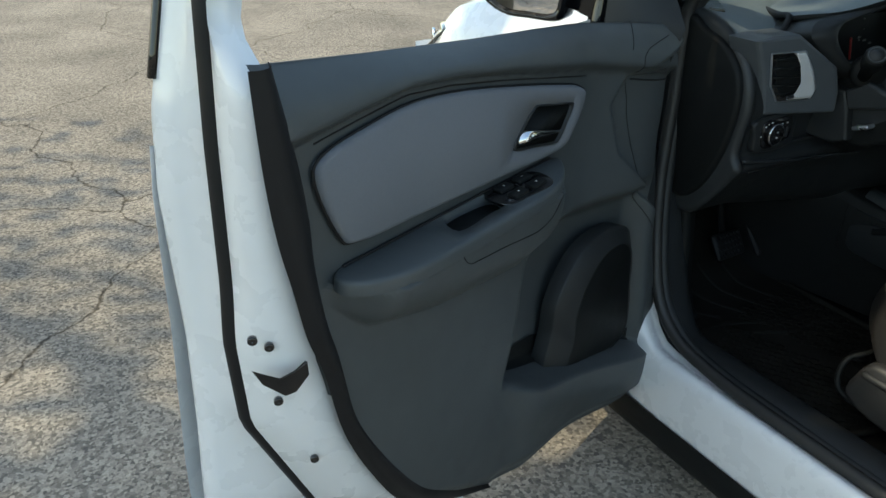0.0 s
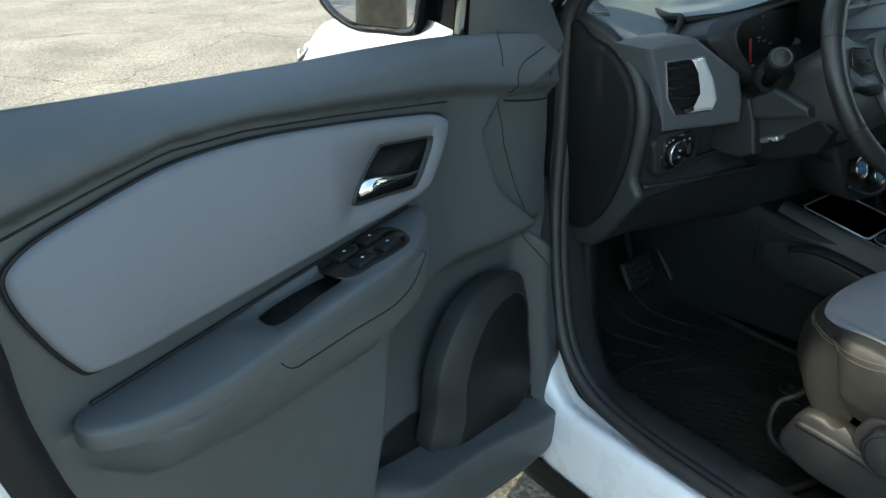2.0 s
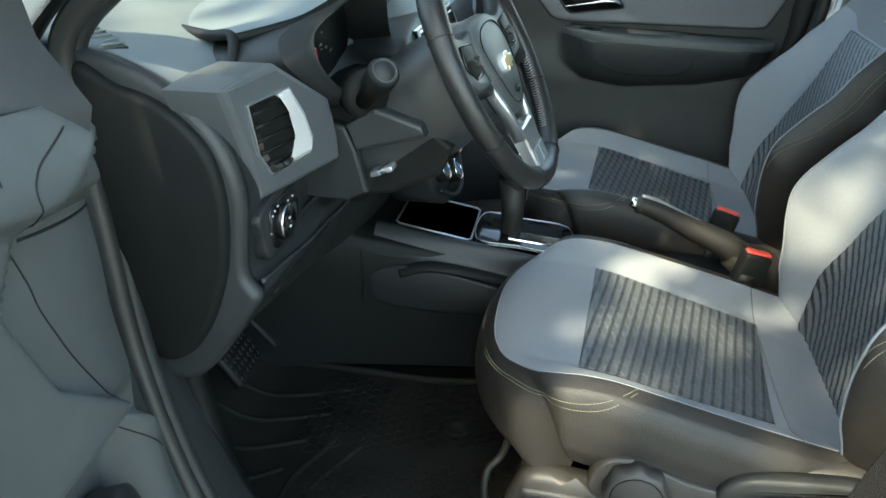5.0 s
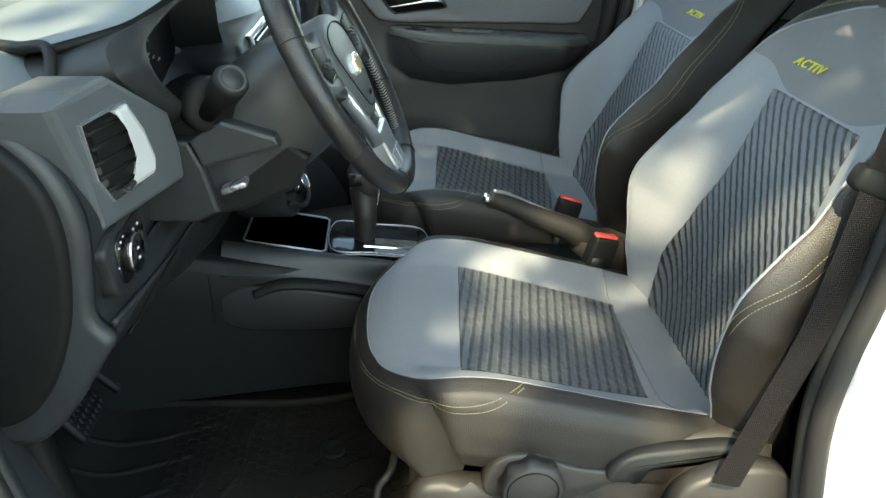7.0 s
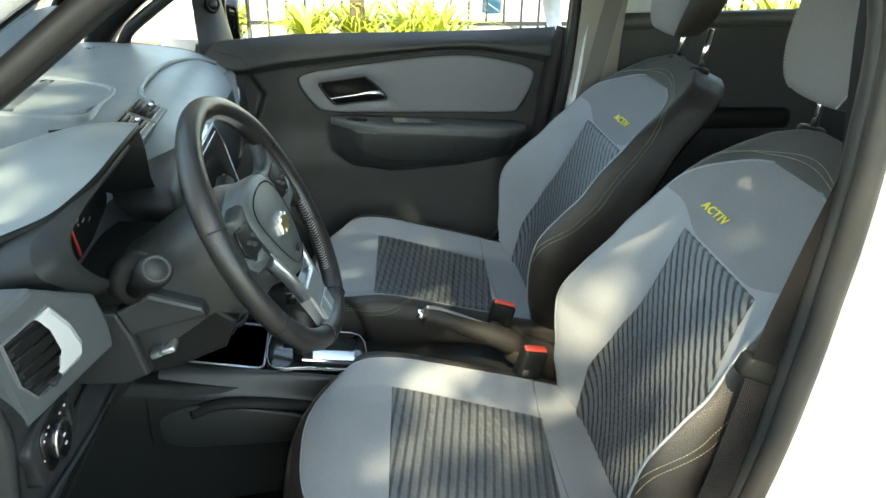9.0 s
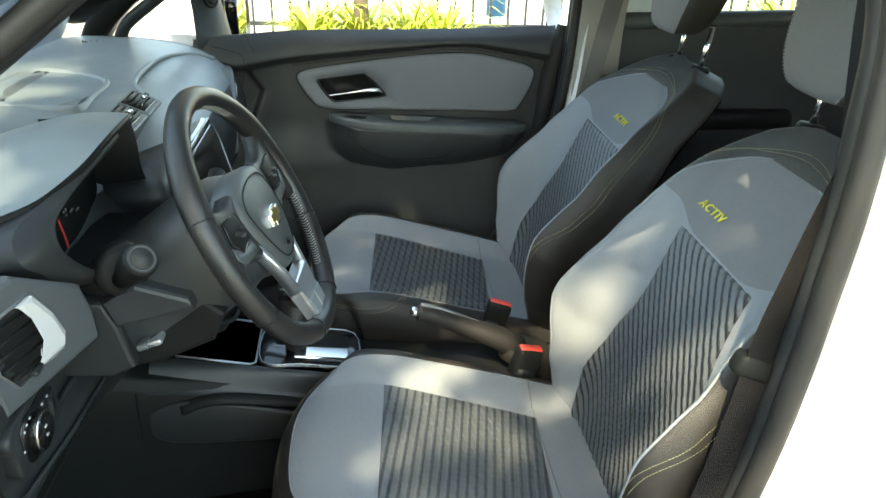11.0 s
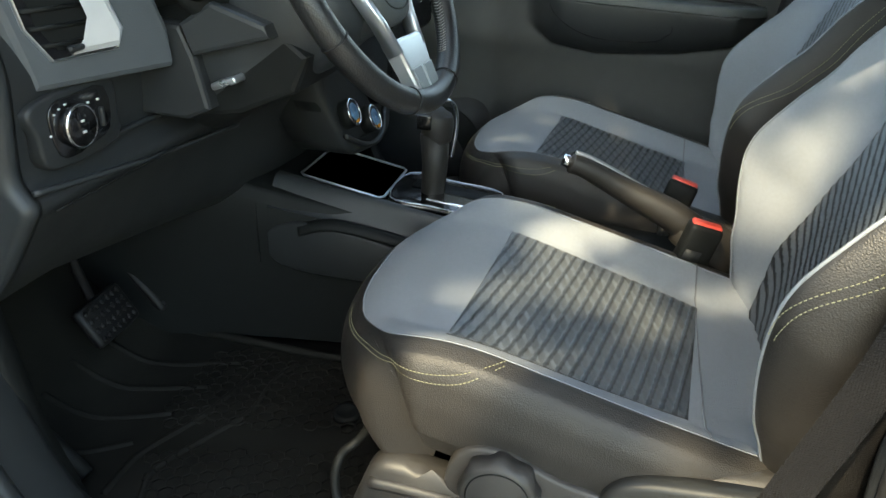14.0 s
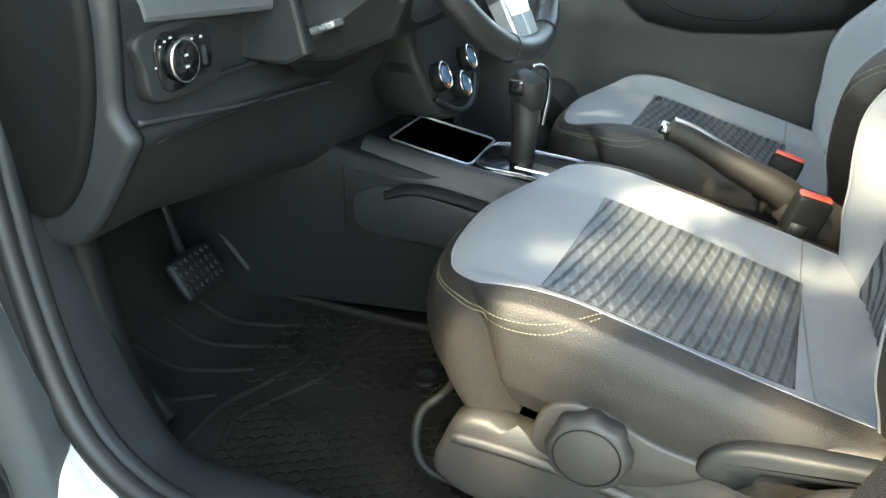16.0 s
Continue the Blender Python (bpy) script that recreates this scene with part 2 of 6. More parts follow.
def rbox(c, s, bev=0.004, turn=None, seg=2):
    bm = bmesh.new()
    bmesh.ops.create_cube(bm, size=1.0)
    bmesh.ops.scale(bm, vec=s, verts=bm.verts[:])
    if bev:
        bmesh.ops.bevel(bm, geom=bm.edges[:], offset=min(bev, min(s) * 0.45), segments=seg, affect="EDGES", profile=0.5)
    m = Matrix.Translation(c) @ (turn.to_4x4() if turn is not None else Matrix())
    bmesh.ops.transform(bm, matrix=m, verts=bm.verts[:])
    return bm


def disc(c, axis, r, h, n=28, bev=0.002, hole=0.0):
    """A turned piece: a disc or ring of height h along axis."""
    ax = Vector(axis).normalized()
    s = ax.orthogonal().normalized()
    o = ax.cross(s)
    prof = [(hole or 1e-4, 0), (r, 0), (r, h - bev), (r - bev, h), (max(hole, 1e-4), h)]
    rings = [[Vector(c) + ax * z + q * (math.cos(2 * math.pi * i / n) * s + math.sin(2 * math.pi * i / n) * o) for i in range(n)] for q, z in prof]
    bm = loft(rings + [rings[0]], True, False)
    bmesh.ops.remove_doubles(bm, verts=bm.verts[:], dist=1e-5)
    return bm


def lathe(c, axis, prof, n=28):
    ax = Vector(axis).normalized()
    s = ax.orthogonal().normalized()
    o = ax.cross(s)
    return loft([[Vector(c) + ax * z + max(q, 1e-4) * (math.cos(2 * math.pi * i / n) * s + math.sin(2 * math.pi * i / n) * o) for i in range(n)] for q, z in prof])


def join(*bms):
    me = bpy.data.meshes.new("tmp")
    out = bmesh.new()
    for b in bms:
        b.to_mesh(me)
        b.free()
        out.from_mesh(me)
    bpy.data.meshes.remove(me)
    return out


def dashes(path, r=0.0011, step=0.006, duty=0.62):
    """A row of thread stitches along a path."""
    P = [Vector(p) for p in path]
    L = [0.0]
    for a, b in zip(P, P[1:]):
        L.append(L[-1] + (b - a).length)

    def at(d):
        for i in range(len(P) - 1):
            if L[i + 1] >= d:
                return P[i].lerp(P[i + 1], (d - L[i]) / max(1e-9, L[i + 1] - L[i]))
        return P[-1]

    out, d = [], 0.0
    while d + step * duty < L[-1]:
        a, b = at(d), at(d + step * duty)
        if (b - a).length > 1e-5:
            out.append(tube([a, b], r, 4))
        d += step
    return join(*out)


def smooth(a, b, x):
    t = min(1.0, max(0.0, (x - a) / (b - a)))
    return t * t * (3 - 2 * t)


def curve(x, xs, ys):
    return float(np.interp(x, xs, ys))


# ---- front doors: u runs from the hinge to the lock, v is the height, w points into the cabin ----
def belt_line(u):
    return curve(u, [0.0, 0.075, 0.18, 0.36, 0.475, 0.64, 0.86, 1.07], [1.085, 1.100, 1.114, 1.130, 1.138, 1.148, 1.165, 1.184])


def crease_line(u):
    return curve(u, [0.0, 0.27, 0.595, 0.734, 0.827, 0.908, 1.004, 1.07], [0.99, 1.038, 1.092, 1.112, 1.118, 1.108, 1.094, 1.085])


def rear_edge(v):
    return curve(v, [0.30, 0.44, 0.50, 0.647, 0.745, 0.844, 0.998, 1.111, 1.188], [0.66, 0.83, 0.885, 0.962, 0.990, 1.010, 1.038, 1.050, 1.056])


def front_edge(v):
    return curve(v, [0.24, 0.30, 0.36, 0.556, 0.67, 0.74, 1.10], [0.05, 0.02, 0.0, 0.040, 0.058, 0.074, 0.105])


def low_edge(u):
    return curve(u, [0.0, 0.09, 0.30, 0.48, 0.61, 0.72, 0.80, 0.857, 0.92, 0.973, 1.07], [0.275, 0.24, 0.265, 0.285, 0.308, 0.362, 0.412, 0.467, 0.565, 0.68, 0.68])


def arm_top(u):
    return curve(u, [0.43, 0.58, 0.745, 0.92, 0.985], [0.906, 0.906, 0.906, 0.906, 0.900])


def arm_low(u):
    return curve(u, [0.42, 0.49, 0.6, 0.8, 0.92, 0.985], [0.83, 0.785, 0.772, 0.795, 0.826, 0.880])


def lip_line(u):
    return curve(u, [0.0, 0.18, 0.32, 0.50, 0.57], [0.355, 0.404, 0.441, 0.500, 0.527])


def trim_depth(u, v, plain=False):
    """How far the moulded door lining stands into the cabin."""
    top, fold = belt_line(u), crease_line(u)
    t = (v - fold) / max(0.02, top - fold)
    if t > 0:
        w = 0.060 - 0.016 * (1 - smooth(0, 0.22, t)) - 0.056 * max(0, t - 0.15) ** 2.2
    else:
        w = 0.040
    w += 0.016 * smooth(0.90, 0.76, v) + 0.024 * smooth(0.76, 0.42, v)
    w += 0.075 * smooth(0.36, 0.10, u) * (1 - 0.45 * smooth(0.95, 0.6, v))
    m = smooth(0.415, 0.52, u) * smooth(0.985, 0.90, u)
    a, b = arm_top(u), arm_low(u)
    if m > 0 and b < v < a:
        s = (a - v) / (a - b)
        k = s / 0.07 if s < 0.07 else max(0.0, math.cos((s - 0.07) / 0.93 * math.pi / 2)) ** 0.62
        w += 0.073 * m * k
    lip = lip_line(u)
    m = smooth(0.60, 0.50, u)
    if m > 0 and not plain:
        if v < lip:
            w += 0.030 * m * smooth(0.0, 0.012, lip - v) * (1 - 0.5 * smooth(0.05, 0.16, lip - v))
        else:
            edge = curve(v, [0.40, 0.527, 0.60, 0.66, 0.75, 0.80], [0.56, 0.565, 0.525, 0.50, 0.48, 0.42])
            w -= 0.055 * smooth(edge + 0.05, edge - 0.03, u) * smooth(0.80, 0.74, v) * smooth(0.0, 0.012, v - lip) * smooth(0.07, 0.13, u)
    cap = curve(v, [0.66, 0.80, 0.875, 0.976, 1.03, 1.06, 1.09], [0.02, 0.155, 0.232, 0.268, 0.235, 0.15, 0.06])
    w -= 0.022 * smooth(0.0, 0.016, cap - u) * smooth(0.64, 0.70, v) * smooth(1.10, 1.07, v)
    w -= 0.018 * (1 - smooth(0.0, 0.045, v - low_edge(u)))
    w -= 0.010 * (1 - smooth(0.0, 0.02, rear_edge(v) - u))
    return w


PAD_LINE = [(0.990, 1.045), (0.974, 1.074), (0.90, 1.090), (0.82, 1.099), (0.72, 1.093), (0.60, 1.075), (0.46, 1.050), (0.375, 1.031), (0.352, 1.008), (0.385, 0.955), (0.43, 0.932), (0.60, 0.936), (0.80, 0.943), (0.925, 0.948), (0.957, 0.968)]
BEZEL_LINE = [(0.584, 0.980), (0.560, 1.008), (0.534, 1.028), (0.520, 1.031), (0.46, 1.020), (0.414, 1.012), (0.404, 1.004), (0.425, 0.972), (0.442, 0.955), (0.456, 0.952), (0.52, 0.963), (0.572, 0.971)]


def inside(p, poly):
    hit = False
    for (x0, y0), (x1, y1) in zip(poly, poly[1:] + poly[:1]):
        if (y0 > p[1]) != (y1 > p[1]) and p[0] < (x1 - x0) * (p[1] - y0) / (y1 - y0) + x0:
            hit = not hit
    return hit


def shrink(line, k):
    c = sum(np.array(p) for p in line) / len(line)
    return [tuple(c + (np.array(p) - c) * k) for p in line]


def holed(outer, hole, fn, c0, c1, bev):
    """A padded panel with an opening."""
    bm = plate(outer, fn, c0, c1, bev)
    bm.faces.ensure_lookup_table()
    caps = sorted(bm.faces, key=lambda f: -len(f.verts))[:2]
    far = max(caps, key=lambda f: f.index)
    bmesh.ops.delete(bm, geom=caps, context="FACES_ONLY")
    O = [np.array(p) for p in outer]
    mid = sum(O) / len(O)
    front = []
    for i, p in enumerate(O):
        e = O[(i + 1) % len(O)] - O[i - 1]
        nrm = np.array((-e[1], e[0])) / np.hypot(*e)
        if nrm @ (mid - p) < 0:
            nrm = -nrm
        q = p + nrm * bev
        front.append(bm.verts.new(fn(q[0], q[1], c1)))
    inner = [bm.verts.new(fn(p[0], p[1], c1)) for p in hole]
    deep = [bm.verts.new(fn(p[0], p[1], c0)) for p in hole]
    edges = []
    for ring in (front, inner):
        edges += [bm.edges.new((ring[i], ring[(i + 1) % len(ring)])) for i in range(len(ring))]
    bmesh.ops.triangle_fill(bm, edges=edges, use_beauty=True)
    for i in range(len(inner)):
        j = (i + 1) % len(inner)
        bm.faces.new((inner[i], inner[j], deep[j], deep[i]))
    bmesh.ops.remove_doubles(bm, verts=bm.verts[:], dist=1e-5)
    return bm


def front_door(name, origin, U, W, label, driver, drop):
    def at(u, v, w):
        return Vector((origin[0] + u * U[0] + w * W[0], origin[1] + u * U[1] + w * W[1], v - drop * (u - 0.1)))

    def skin(u, v, w=0.0):
        return at(u, v, trim_depth(u, v, not driver) + w)

    door = thing(name, at(0.5, 0.3, 0), label, "car door", "front doors")
    bezel = [tuple(p) for p in spl(BEZEL_LINE, 4, True)]
    # the openings in the armrest's shelf, as (u, w)
    pull = [(0.752, 0.048), (0.662, 0.048), (0.640, 0.060), (0.655, 0.088), (0.70, 0.090), (0.772, 0.090)] if driver else [(0.70, 0.052), (0.61, 0.052), (0.60, 0.058), (0.605, 0.082), (0.65, 0.084), (0.705, 0.080)]

    def spot(a, b):
        v = 0.25 + 0.94 * b
        for k in range(5):
            u = front_edge(v) + (rear_edge(v) - front_edge(v)) * a
            lo, hi = low_edge(u), belt_line(u)
            v = lo + (hi - lo) * b
        return u, v

    # same lining on both doors; PLASTIC_MID bakes the far side's deeper shade into colour
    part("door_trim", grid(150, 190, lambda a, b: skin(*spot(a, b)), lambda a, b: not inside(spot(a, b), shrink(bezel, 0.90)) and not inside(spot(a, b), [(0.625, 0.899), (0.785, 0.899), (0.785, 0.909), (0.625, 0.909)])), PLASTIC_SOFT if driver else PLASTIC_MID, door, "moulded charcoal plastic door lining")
    part("fabric_panel", holed([tuple(p) for p in spl(PAD_LINE, 6, True)], bezel, at, 0.036, 0.0535, 0.007), PAD, door, "grey knit fabric panel")
    part("panel_gap", tube([at(p[0], p[1], 0.0445) for p in shrink(spl(PAD_LINE, 6, True), 1.006)], 0.0022, 5, True), RUBBER, door)
    # inner handle: bowl, rim and chrome lever
    bowl = []
    for k, w in ((1.0, 0.051), (0.93, 0.047), (0.90, 0.016), (0.72, 0.002)):
        bowl.append([at(p[0], p[1], w) for p in shrink(bezel, k)])
    handle = part("handle_bowl", loft(bowl), PLASTIC_DARK, door)
    rim = [[at(p[0], p[1], w) for p in shrink(bezel, k)] for k, w in ((1.03, 0.046), (1.02, 0.0555), (0.96, 0.0565), (0.92, 0.050))]
    part("handle_rim", loft(rim, True, False), PLASTIC, handle)
    lever = [(0.572, 0.987, 0.050), (0.560, 0.993, 0.060), (0.535, 0.991, 0.062), (0.50, 0.983, 0.060), (0.46, 0.974, 0.055), (0.425, 0.966, 0.048)]
    part("lever", tube([at(*p) for p in spl(lever, 4)], [0.010 - 0.0065 * smooth(2, 16, i) for i in range(21)], 10, flat=0.55), CHROME, handle, "chrome pull lever")
    # armrest: pull cup, switches, seam
    shelf = [(0.967, 0.043), (0.974, 0.066), (0.950, 0.091), (0.908, 0.108), (0.868, 0.114), (0.822, 0.116), (0.746, 0.117), (0.66, 0.118), (0.575, 0.118), (0.518, 0.108), (0.470, 0.086), (0.437, 0.062), (0.440, 0.044), (0.52, 0.038), (0.65, 0.034), (0.80, 0.034), (0.92, 0.034)]
    on = lambda u, w, c: at(u, 0.9145 - 0.05 * (w - 0.08) + c, w)
    part("armrest_shelf", holed([tuple(p) for p in spl(shelf, 4, True)], [tuple(p) for p in spl(pull, 4, True)], on, -0.016, 0.004, 0.006), PLASTIC_SOFT, door, "charcoal armrest with a pull cup")
    part("pull_cup", loft([[on(p[0], p[1], c) for p in shrink(spl(pull, 4, True), k)] for k, c in ((1.02, -0.012), (0.97, -0.035), (0.88, -0.048))]), PLASTIC_DARK, door)
    if driver:
        part("switch_panel", plate(spl([(0.648, 0.043), (0.656, 0.092), (0.60, 0.101), (0.545, 0.103), (0.522, 0.090), (0.515, 0.062), (0.53, 0.047), (0.58, 0.042)], 4, True), on, 0.0, 0.0048, 0.0008), GLOSS_BLACK, door)
        e1, e2 = at(1, 0, 0) - at(0, 0, 0), at(0, 0, 1) - at(0, 0, 0)
        turn = Matrix((e1, e2, e1.cross(e2))).transposed()
        for i in range(2):
            for j in range(2):
                u, w = 0.560 + 0.052 * i, 0.057 + 0.0265 * j
                c = on(u, w, 0.008)
                sw = part("window_switch", rbox(c - Vector((0, 0, 0.002)), (0.036, 0.019, 0.008), 0.003, turn), PLASTIC_DARK, door)
                part("switch_mark", rbox(c + Vector((0, 0, 0.0021)), (0.0036, 0.0028, 0.0006), 0, turn), MARK, sw)
        seam = [(0.796, 0.900), (0.785, 0.884), (0.770, 0.874), (0.752, 0.872), (0.719, 0.869), (0.673, 0.865), (0.61, 0.857), (0.579, 0.856), (0.548, 0.865), (0.527, 0.887), (0.515, 0.900)]
    else:
        part("switch_panel", plate(spl([(0.485, 0.066), (0.475, 0.082), (0.52, 0.092), (0.53, 0.072)], 4, True), on, 0.0, 0.0048, 0.0008), GLOSS_BLACK, door)
        part("window_switch", tube([on(0.490, 0.076, 0.006), on(0.510, 0.080, 0.006)], 0.004, 6), PLASTIC_DARK, door)
        seam = [(0.48, 0.880), (0.50, 0.855), (0.56, 0.822), (0.64, 0.812), (0.73, 0.82), (0.76, 0.838), (0.77, 0.850), (0.768, 0.862)]
    part("armrest_seam", tube([skin(p[0], p[1], 0.0004) for p in spl(seam, 10)], 0.0008, 5), PLASTIC_DARK, door)
    part("armrest_gap", tube([at(u, 0.9215, 0.043) for u in np.linspace(0.45, 0.95, 40)], 0.0022, 5), RUBBER, door)
    part("cap_seam", tube([skin(u, v, 0.0) for u, v in spl([(0.206, 1.015), (0.18, 1.010), (0.13, 1.002), (0.095, 0.998)], 6)], 0.0018, 5), RUBBER, door)
    part("panel_seam", tube([skin(u, crease_line(u) - 0.009, 0.0) for u in np.linspace(0.34, 0.985, 40)], 0.0013, 5), RUBBER, door)
    if driver:
        # black sheet over the lining, painted in for the shade inside the pocket
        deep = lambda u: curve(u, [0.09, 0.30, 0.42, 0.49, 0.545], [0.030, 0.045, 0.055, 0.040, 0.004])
        part("pocket_shade", grid(44, 6, lambda a, b: skin(0.10 + 0.445 * a, lip_line(0.10 + 0.445 * a) + 0.008 + deep(0.10 + 0.445 * a) * b, 0.004)), PLASTIC_DARK, door, "black sheet standing in for the shade in the door pocket")
    # loudspeaker grille with its raised frame
    far = [(0.408, 0.44), (0.405, 0.551), (0.400, 0.602), (0.372, 0.652), (0.320, 0.698), (0.25, 0.715), (0.18, 0.706), (0.135, 0.672), (0.118, 0.58), (0.112, 0.43)]
    near = [(0.345, 0.43), (0.343, 0.503), (0.343, 0.565), (0.318, 0.622), (0.271, 0.668), (0.22, 0.678), (0.180, 0.668), (0.150, 0.635), (0.138, 0.57), (0.132, 0.42)]
    if not driver:
        far, near = ([(a, b - 0.085) for a, b in line] for line in (far, near))
    out = lambda p: 0.022 * smooth(0.42, 0.10, p[0])
    far, near = spl(far, 5, True), spl(near, 5, True)
    frame = [[at(p[0], p[1], w + out(p)) for p in line] for line, w in ((shrink(far, 0.985), 0.030), (far, 0.060), (shrink(far, 0.985), 0.0635), (shrink(near, 1.03), 0.079), (shrink(near, 1.01), 0.080), (near, 0.074))]
    part("speaker_frame", loft(frame, True, False), PLASTIC, door)
    part("speaker_grille", plate(near, lambda a, b, c: at(a, b, c + out((a, b))), 0.045, 0.0785, 0.003), PLASTIC_DARK, door, "black loudspeaker grille")
    # soft black strip along the lock side
    run = [(1.078, 1.188), (1.071, 1.081), (1.060, 1.0), (1.045, 0.936), (1.028, 0.86), (1.005, 0.797), (0.975, 0.68), (0.922, 0.566), (0.860, 0.466), (0.783, 0.400), (0.70, 0.348), (0.61, 0.302)]
    wide = [0.034, 0.054, 0.056, 0.044, 0.040, 0.034, 0.032, 0.036, 0.042, 0.038, 0.024, 0.008]
    run, wide = spl(run, 6), spl([(q, 0) for q in wide], 6)

    def strip(a, b):
        i = min(int(b * (len(run) - 1) + 0.5), len(run) - 1)
        e = run[min(i + 1, len(run) - 1)] - run[max(i - 1, 0)]
        n = np.array((e[1], -e[0])) / np.hypot(*e)
        p = run[i] + n * wide[i][0] * a
        return at(p[0], p[1], max(0.046, trim_depth(p[0], p[1]) - 0.012) + 0.020 * math.sin(math.pi * min(1, a * 0.9 + 0.12)) ** 0.6)
    part("edge_strip", grid(8, len(run) - 1, strip), RUBBER, door, "soft black edge strip")
    # mirror sail inside, with tweeter
    def sail(a, b):
        v = 1.02 + 0.36 * b
        u0 = curve(v, [1.02, 1.09, 1.2, 1.38], [0.205, 0.185, 0.160, 0.140])
        u1 = curve(v, [1.02, 1.10, 1.2, 1.38], [0.135, 0.118, 0.105, 0.10])
        w0, w1 = curve(v, [1.02, 1.09, 1.38], [0.066, -0.01, -0.03]), curve(v, [1.02, 1.10, 1.16, 1.38], [0.105, 0.124, 0.09, 0.05])
        return at(u0 + (u1 - u0) * a + 0.022 * math.sin(math.pi * a) * smooth(1.02, 1.12, v), v, w0 + (w1 - w0) * a)
    part("mirror_sail", grid(10, 18, sail), PLASTIC, door)
    part("tweeter", disc(at(0.142, 1.190, 0.028), at(0.2, 1.195, 0.05) - at(0, 1.2, 0), 0.020, 0.006), PLASTIC_DARK, door)
    axis = at(0.745, 0.21, 0.636) - at(0, 0, 0)
    part("tweeter_ring", lathe(at(0.148, 1.198, 0.046), axis, [(0.014, 0.001), (0.016, 0.0045), (0.020, 0.005), (0.0225, 0.002), (0.0235, -0.004)], 28), PLASTIC_DARK, door)
    part("tweeter_dome", lathe(at(0.148, 1.198, 0.046), axis, [(0, 0.0075), (0.006, 0.007), (0.011, 0.0055), (0.0145, 0.003)], 28), PLASTIC, door)
    part("sail_seam", tube([skin(u, v, 0.0) for u, v in spl([(0.222, 1.122), (0.228, 1.114), (0.238, 1.100), (0.250, 1.078)], 6)], 0.0010, 5), RUBBER, door)
    part("end_cap_seam", tube([skin(u, v, 0.0) for u, v in spl([(0.150, 1.092), (0.185, 1.085), (0.212, 1.076), (0.226, 1.060), (0.222, 1.03), (0.208, 0.976), (0.199, 0.932), (0.159, 0.832), (0.112, 0.745), (0.067, 0.667)], 8)], 0.0011, 5), RUBBER, door)
    # painted shell, shut face and weather strip
    def seal_u(v):
        return curve(v, [0.33, 0.487, 0.713, 0.842, 0.919, 1.093, 1.239, 1.44], [0.72, 0.952, 1.057, 1.066, 1.060, 1.057, 1.050, 1.00])

    def outer_u(v):
        return curve(v, [0.24, 0.555, 0.683, 0.82, 1.017, 1.115, 1.145, 1.231, 1.44], [1.085, 1.095, 1.087, 1.083, 1.09, 1.082, 1.074, 1.052, 1.00])

    def face_ring(v):
        r, s, o = rear_edge(min(v, 1.188)) - 0.45 * max(0.0, v - 1.188) * 0.5, seal_u(v), outer_u(v)
        k = smooth(1.15, 1.22, v)
        pts = [(r - 0.03, 0.030 - 0.05 * k), (r + 0.002 - 0.02 * k, 0.042 - 0.06 * k), (min(r + 0.04, s + 0.015), 0.018 - 0.03 * k), (s + 0.006, -0.02), (s - 0.004, -0.055), (o - 0.012, -0.085), (o, -0.104), (o - 0.004, -0.116)]
        return [at(u, v, w) for u, w in pts]
    vs = np.linspace(0.30, 1.43, 60)
    part("shut_face", loft([face_ring(v) for v in vs], False, False), PAINT, door, "white painted door edge")
    part("weather_strip", tube([at(seal_u(v) - 0.002, v, -0.036) for v in vs], 0.0145, 8, flat=1.0), RUBBER, door, "black rubber door seal")
    part("window_channel", tube([at(rear_edge(min(v, 1.188)) - 0.012 - 0.22 * max(0.0, v - 1.188), v, -0.030) for v in np.linspace(1.14, 1.43, 12)], 0.012, 8), RUBBER, door)
    part("pillar_cover", tube([at(outer_u(v) - 0.004, v, -0.112) for v in np.linspace(1.15, 1.43, 12)], 0.012, 8, flat=0.6), GLOSS_BLACK, door)
    # outer skin
    def panel(a, b):
        v = 0.24 + (1.075 - 0.24) * b
        u = -0.03 + (outer_u(v) + 0.03) * a
        return at(u, v, -0.118 - 0.03 * math.sin(math.pi * min(1, b * 1.05)))
    part("outer_panel", grid(12, 14, panel), PAINT, door)
    part("belt_strip", grid(40, 4, lambda a, b: at(0.10 + 0.95 * a, belt_line(0.10 + 0.95 * a) - 0.001 - 0.022 * b * b, (trim_depth(0.10 + 0.95 * a, belt_line(0.10 + 0.95 * a)) + 0.002) * (1 - b) - 0.034 * b)), RUBBER, door)
    part("outer_belt_strip", tube([at(u, belt_line(u) - 0.045, -0.108) for u in np.linspace(0.10, 1.06, 20)], 0.006, 6), RUBBER, door)
    top = spl([(0.99, 1.44, -0.06), (0.80, 1.455, -0.075), (0.55, 1.44, -0.08), (0.34, 1.39, -0.07), (0.19, 1.30, -0.045), (0.155, 1.19, -0.035), (0.165, 1.09, -0.035)], 6)
    part("window_frame", tube([at(*p) for p in top], 0.014, 8), GLOSS_BLACK, door)
    # outside mirror
    g = 0.15 if driver else 0.17
    low = 0.0 if driver else -0.085
    gl = [(-0.318, 1.20), (-0.300, 1.135), (-0.248, 1.102), (-0.19, 1.099), (-0.131, 1.103), (-0.118, 1.14), (-0.103, 1.21), (-0.110, 1.255), (-0.19, 1.27), (-0.29, 1.26)]
    gl = spl([(a, b + low) for a, b in gl], 4, True)
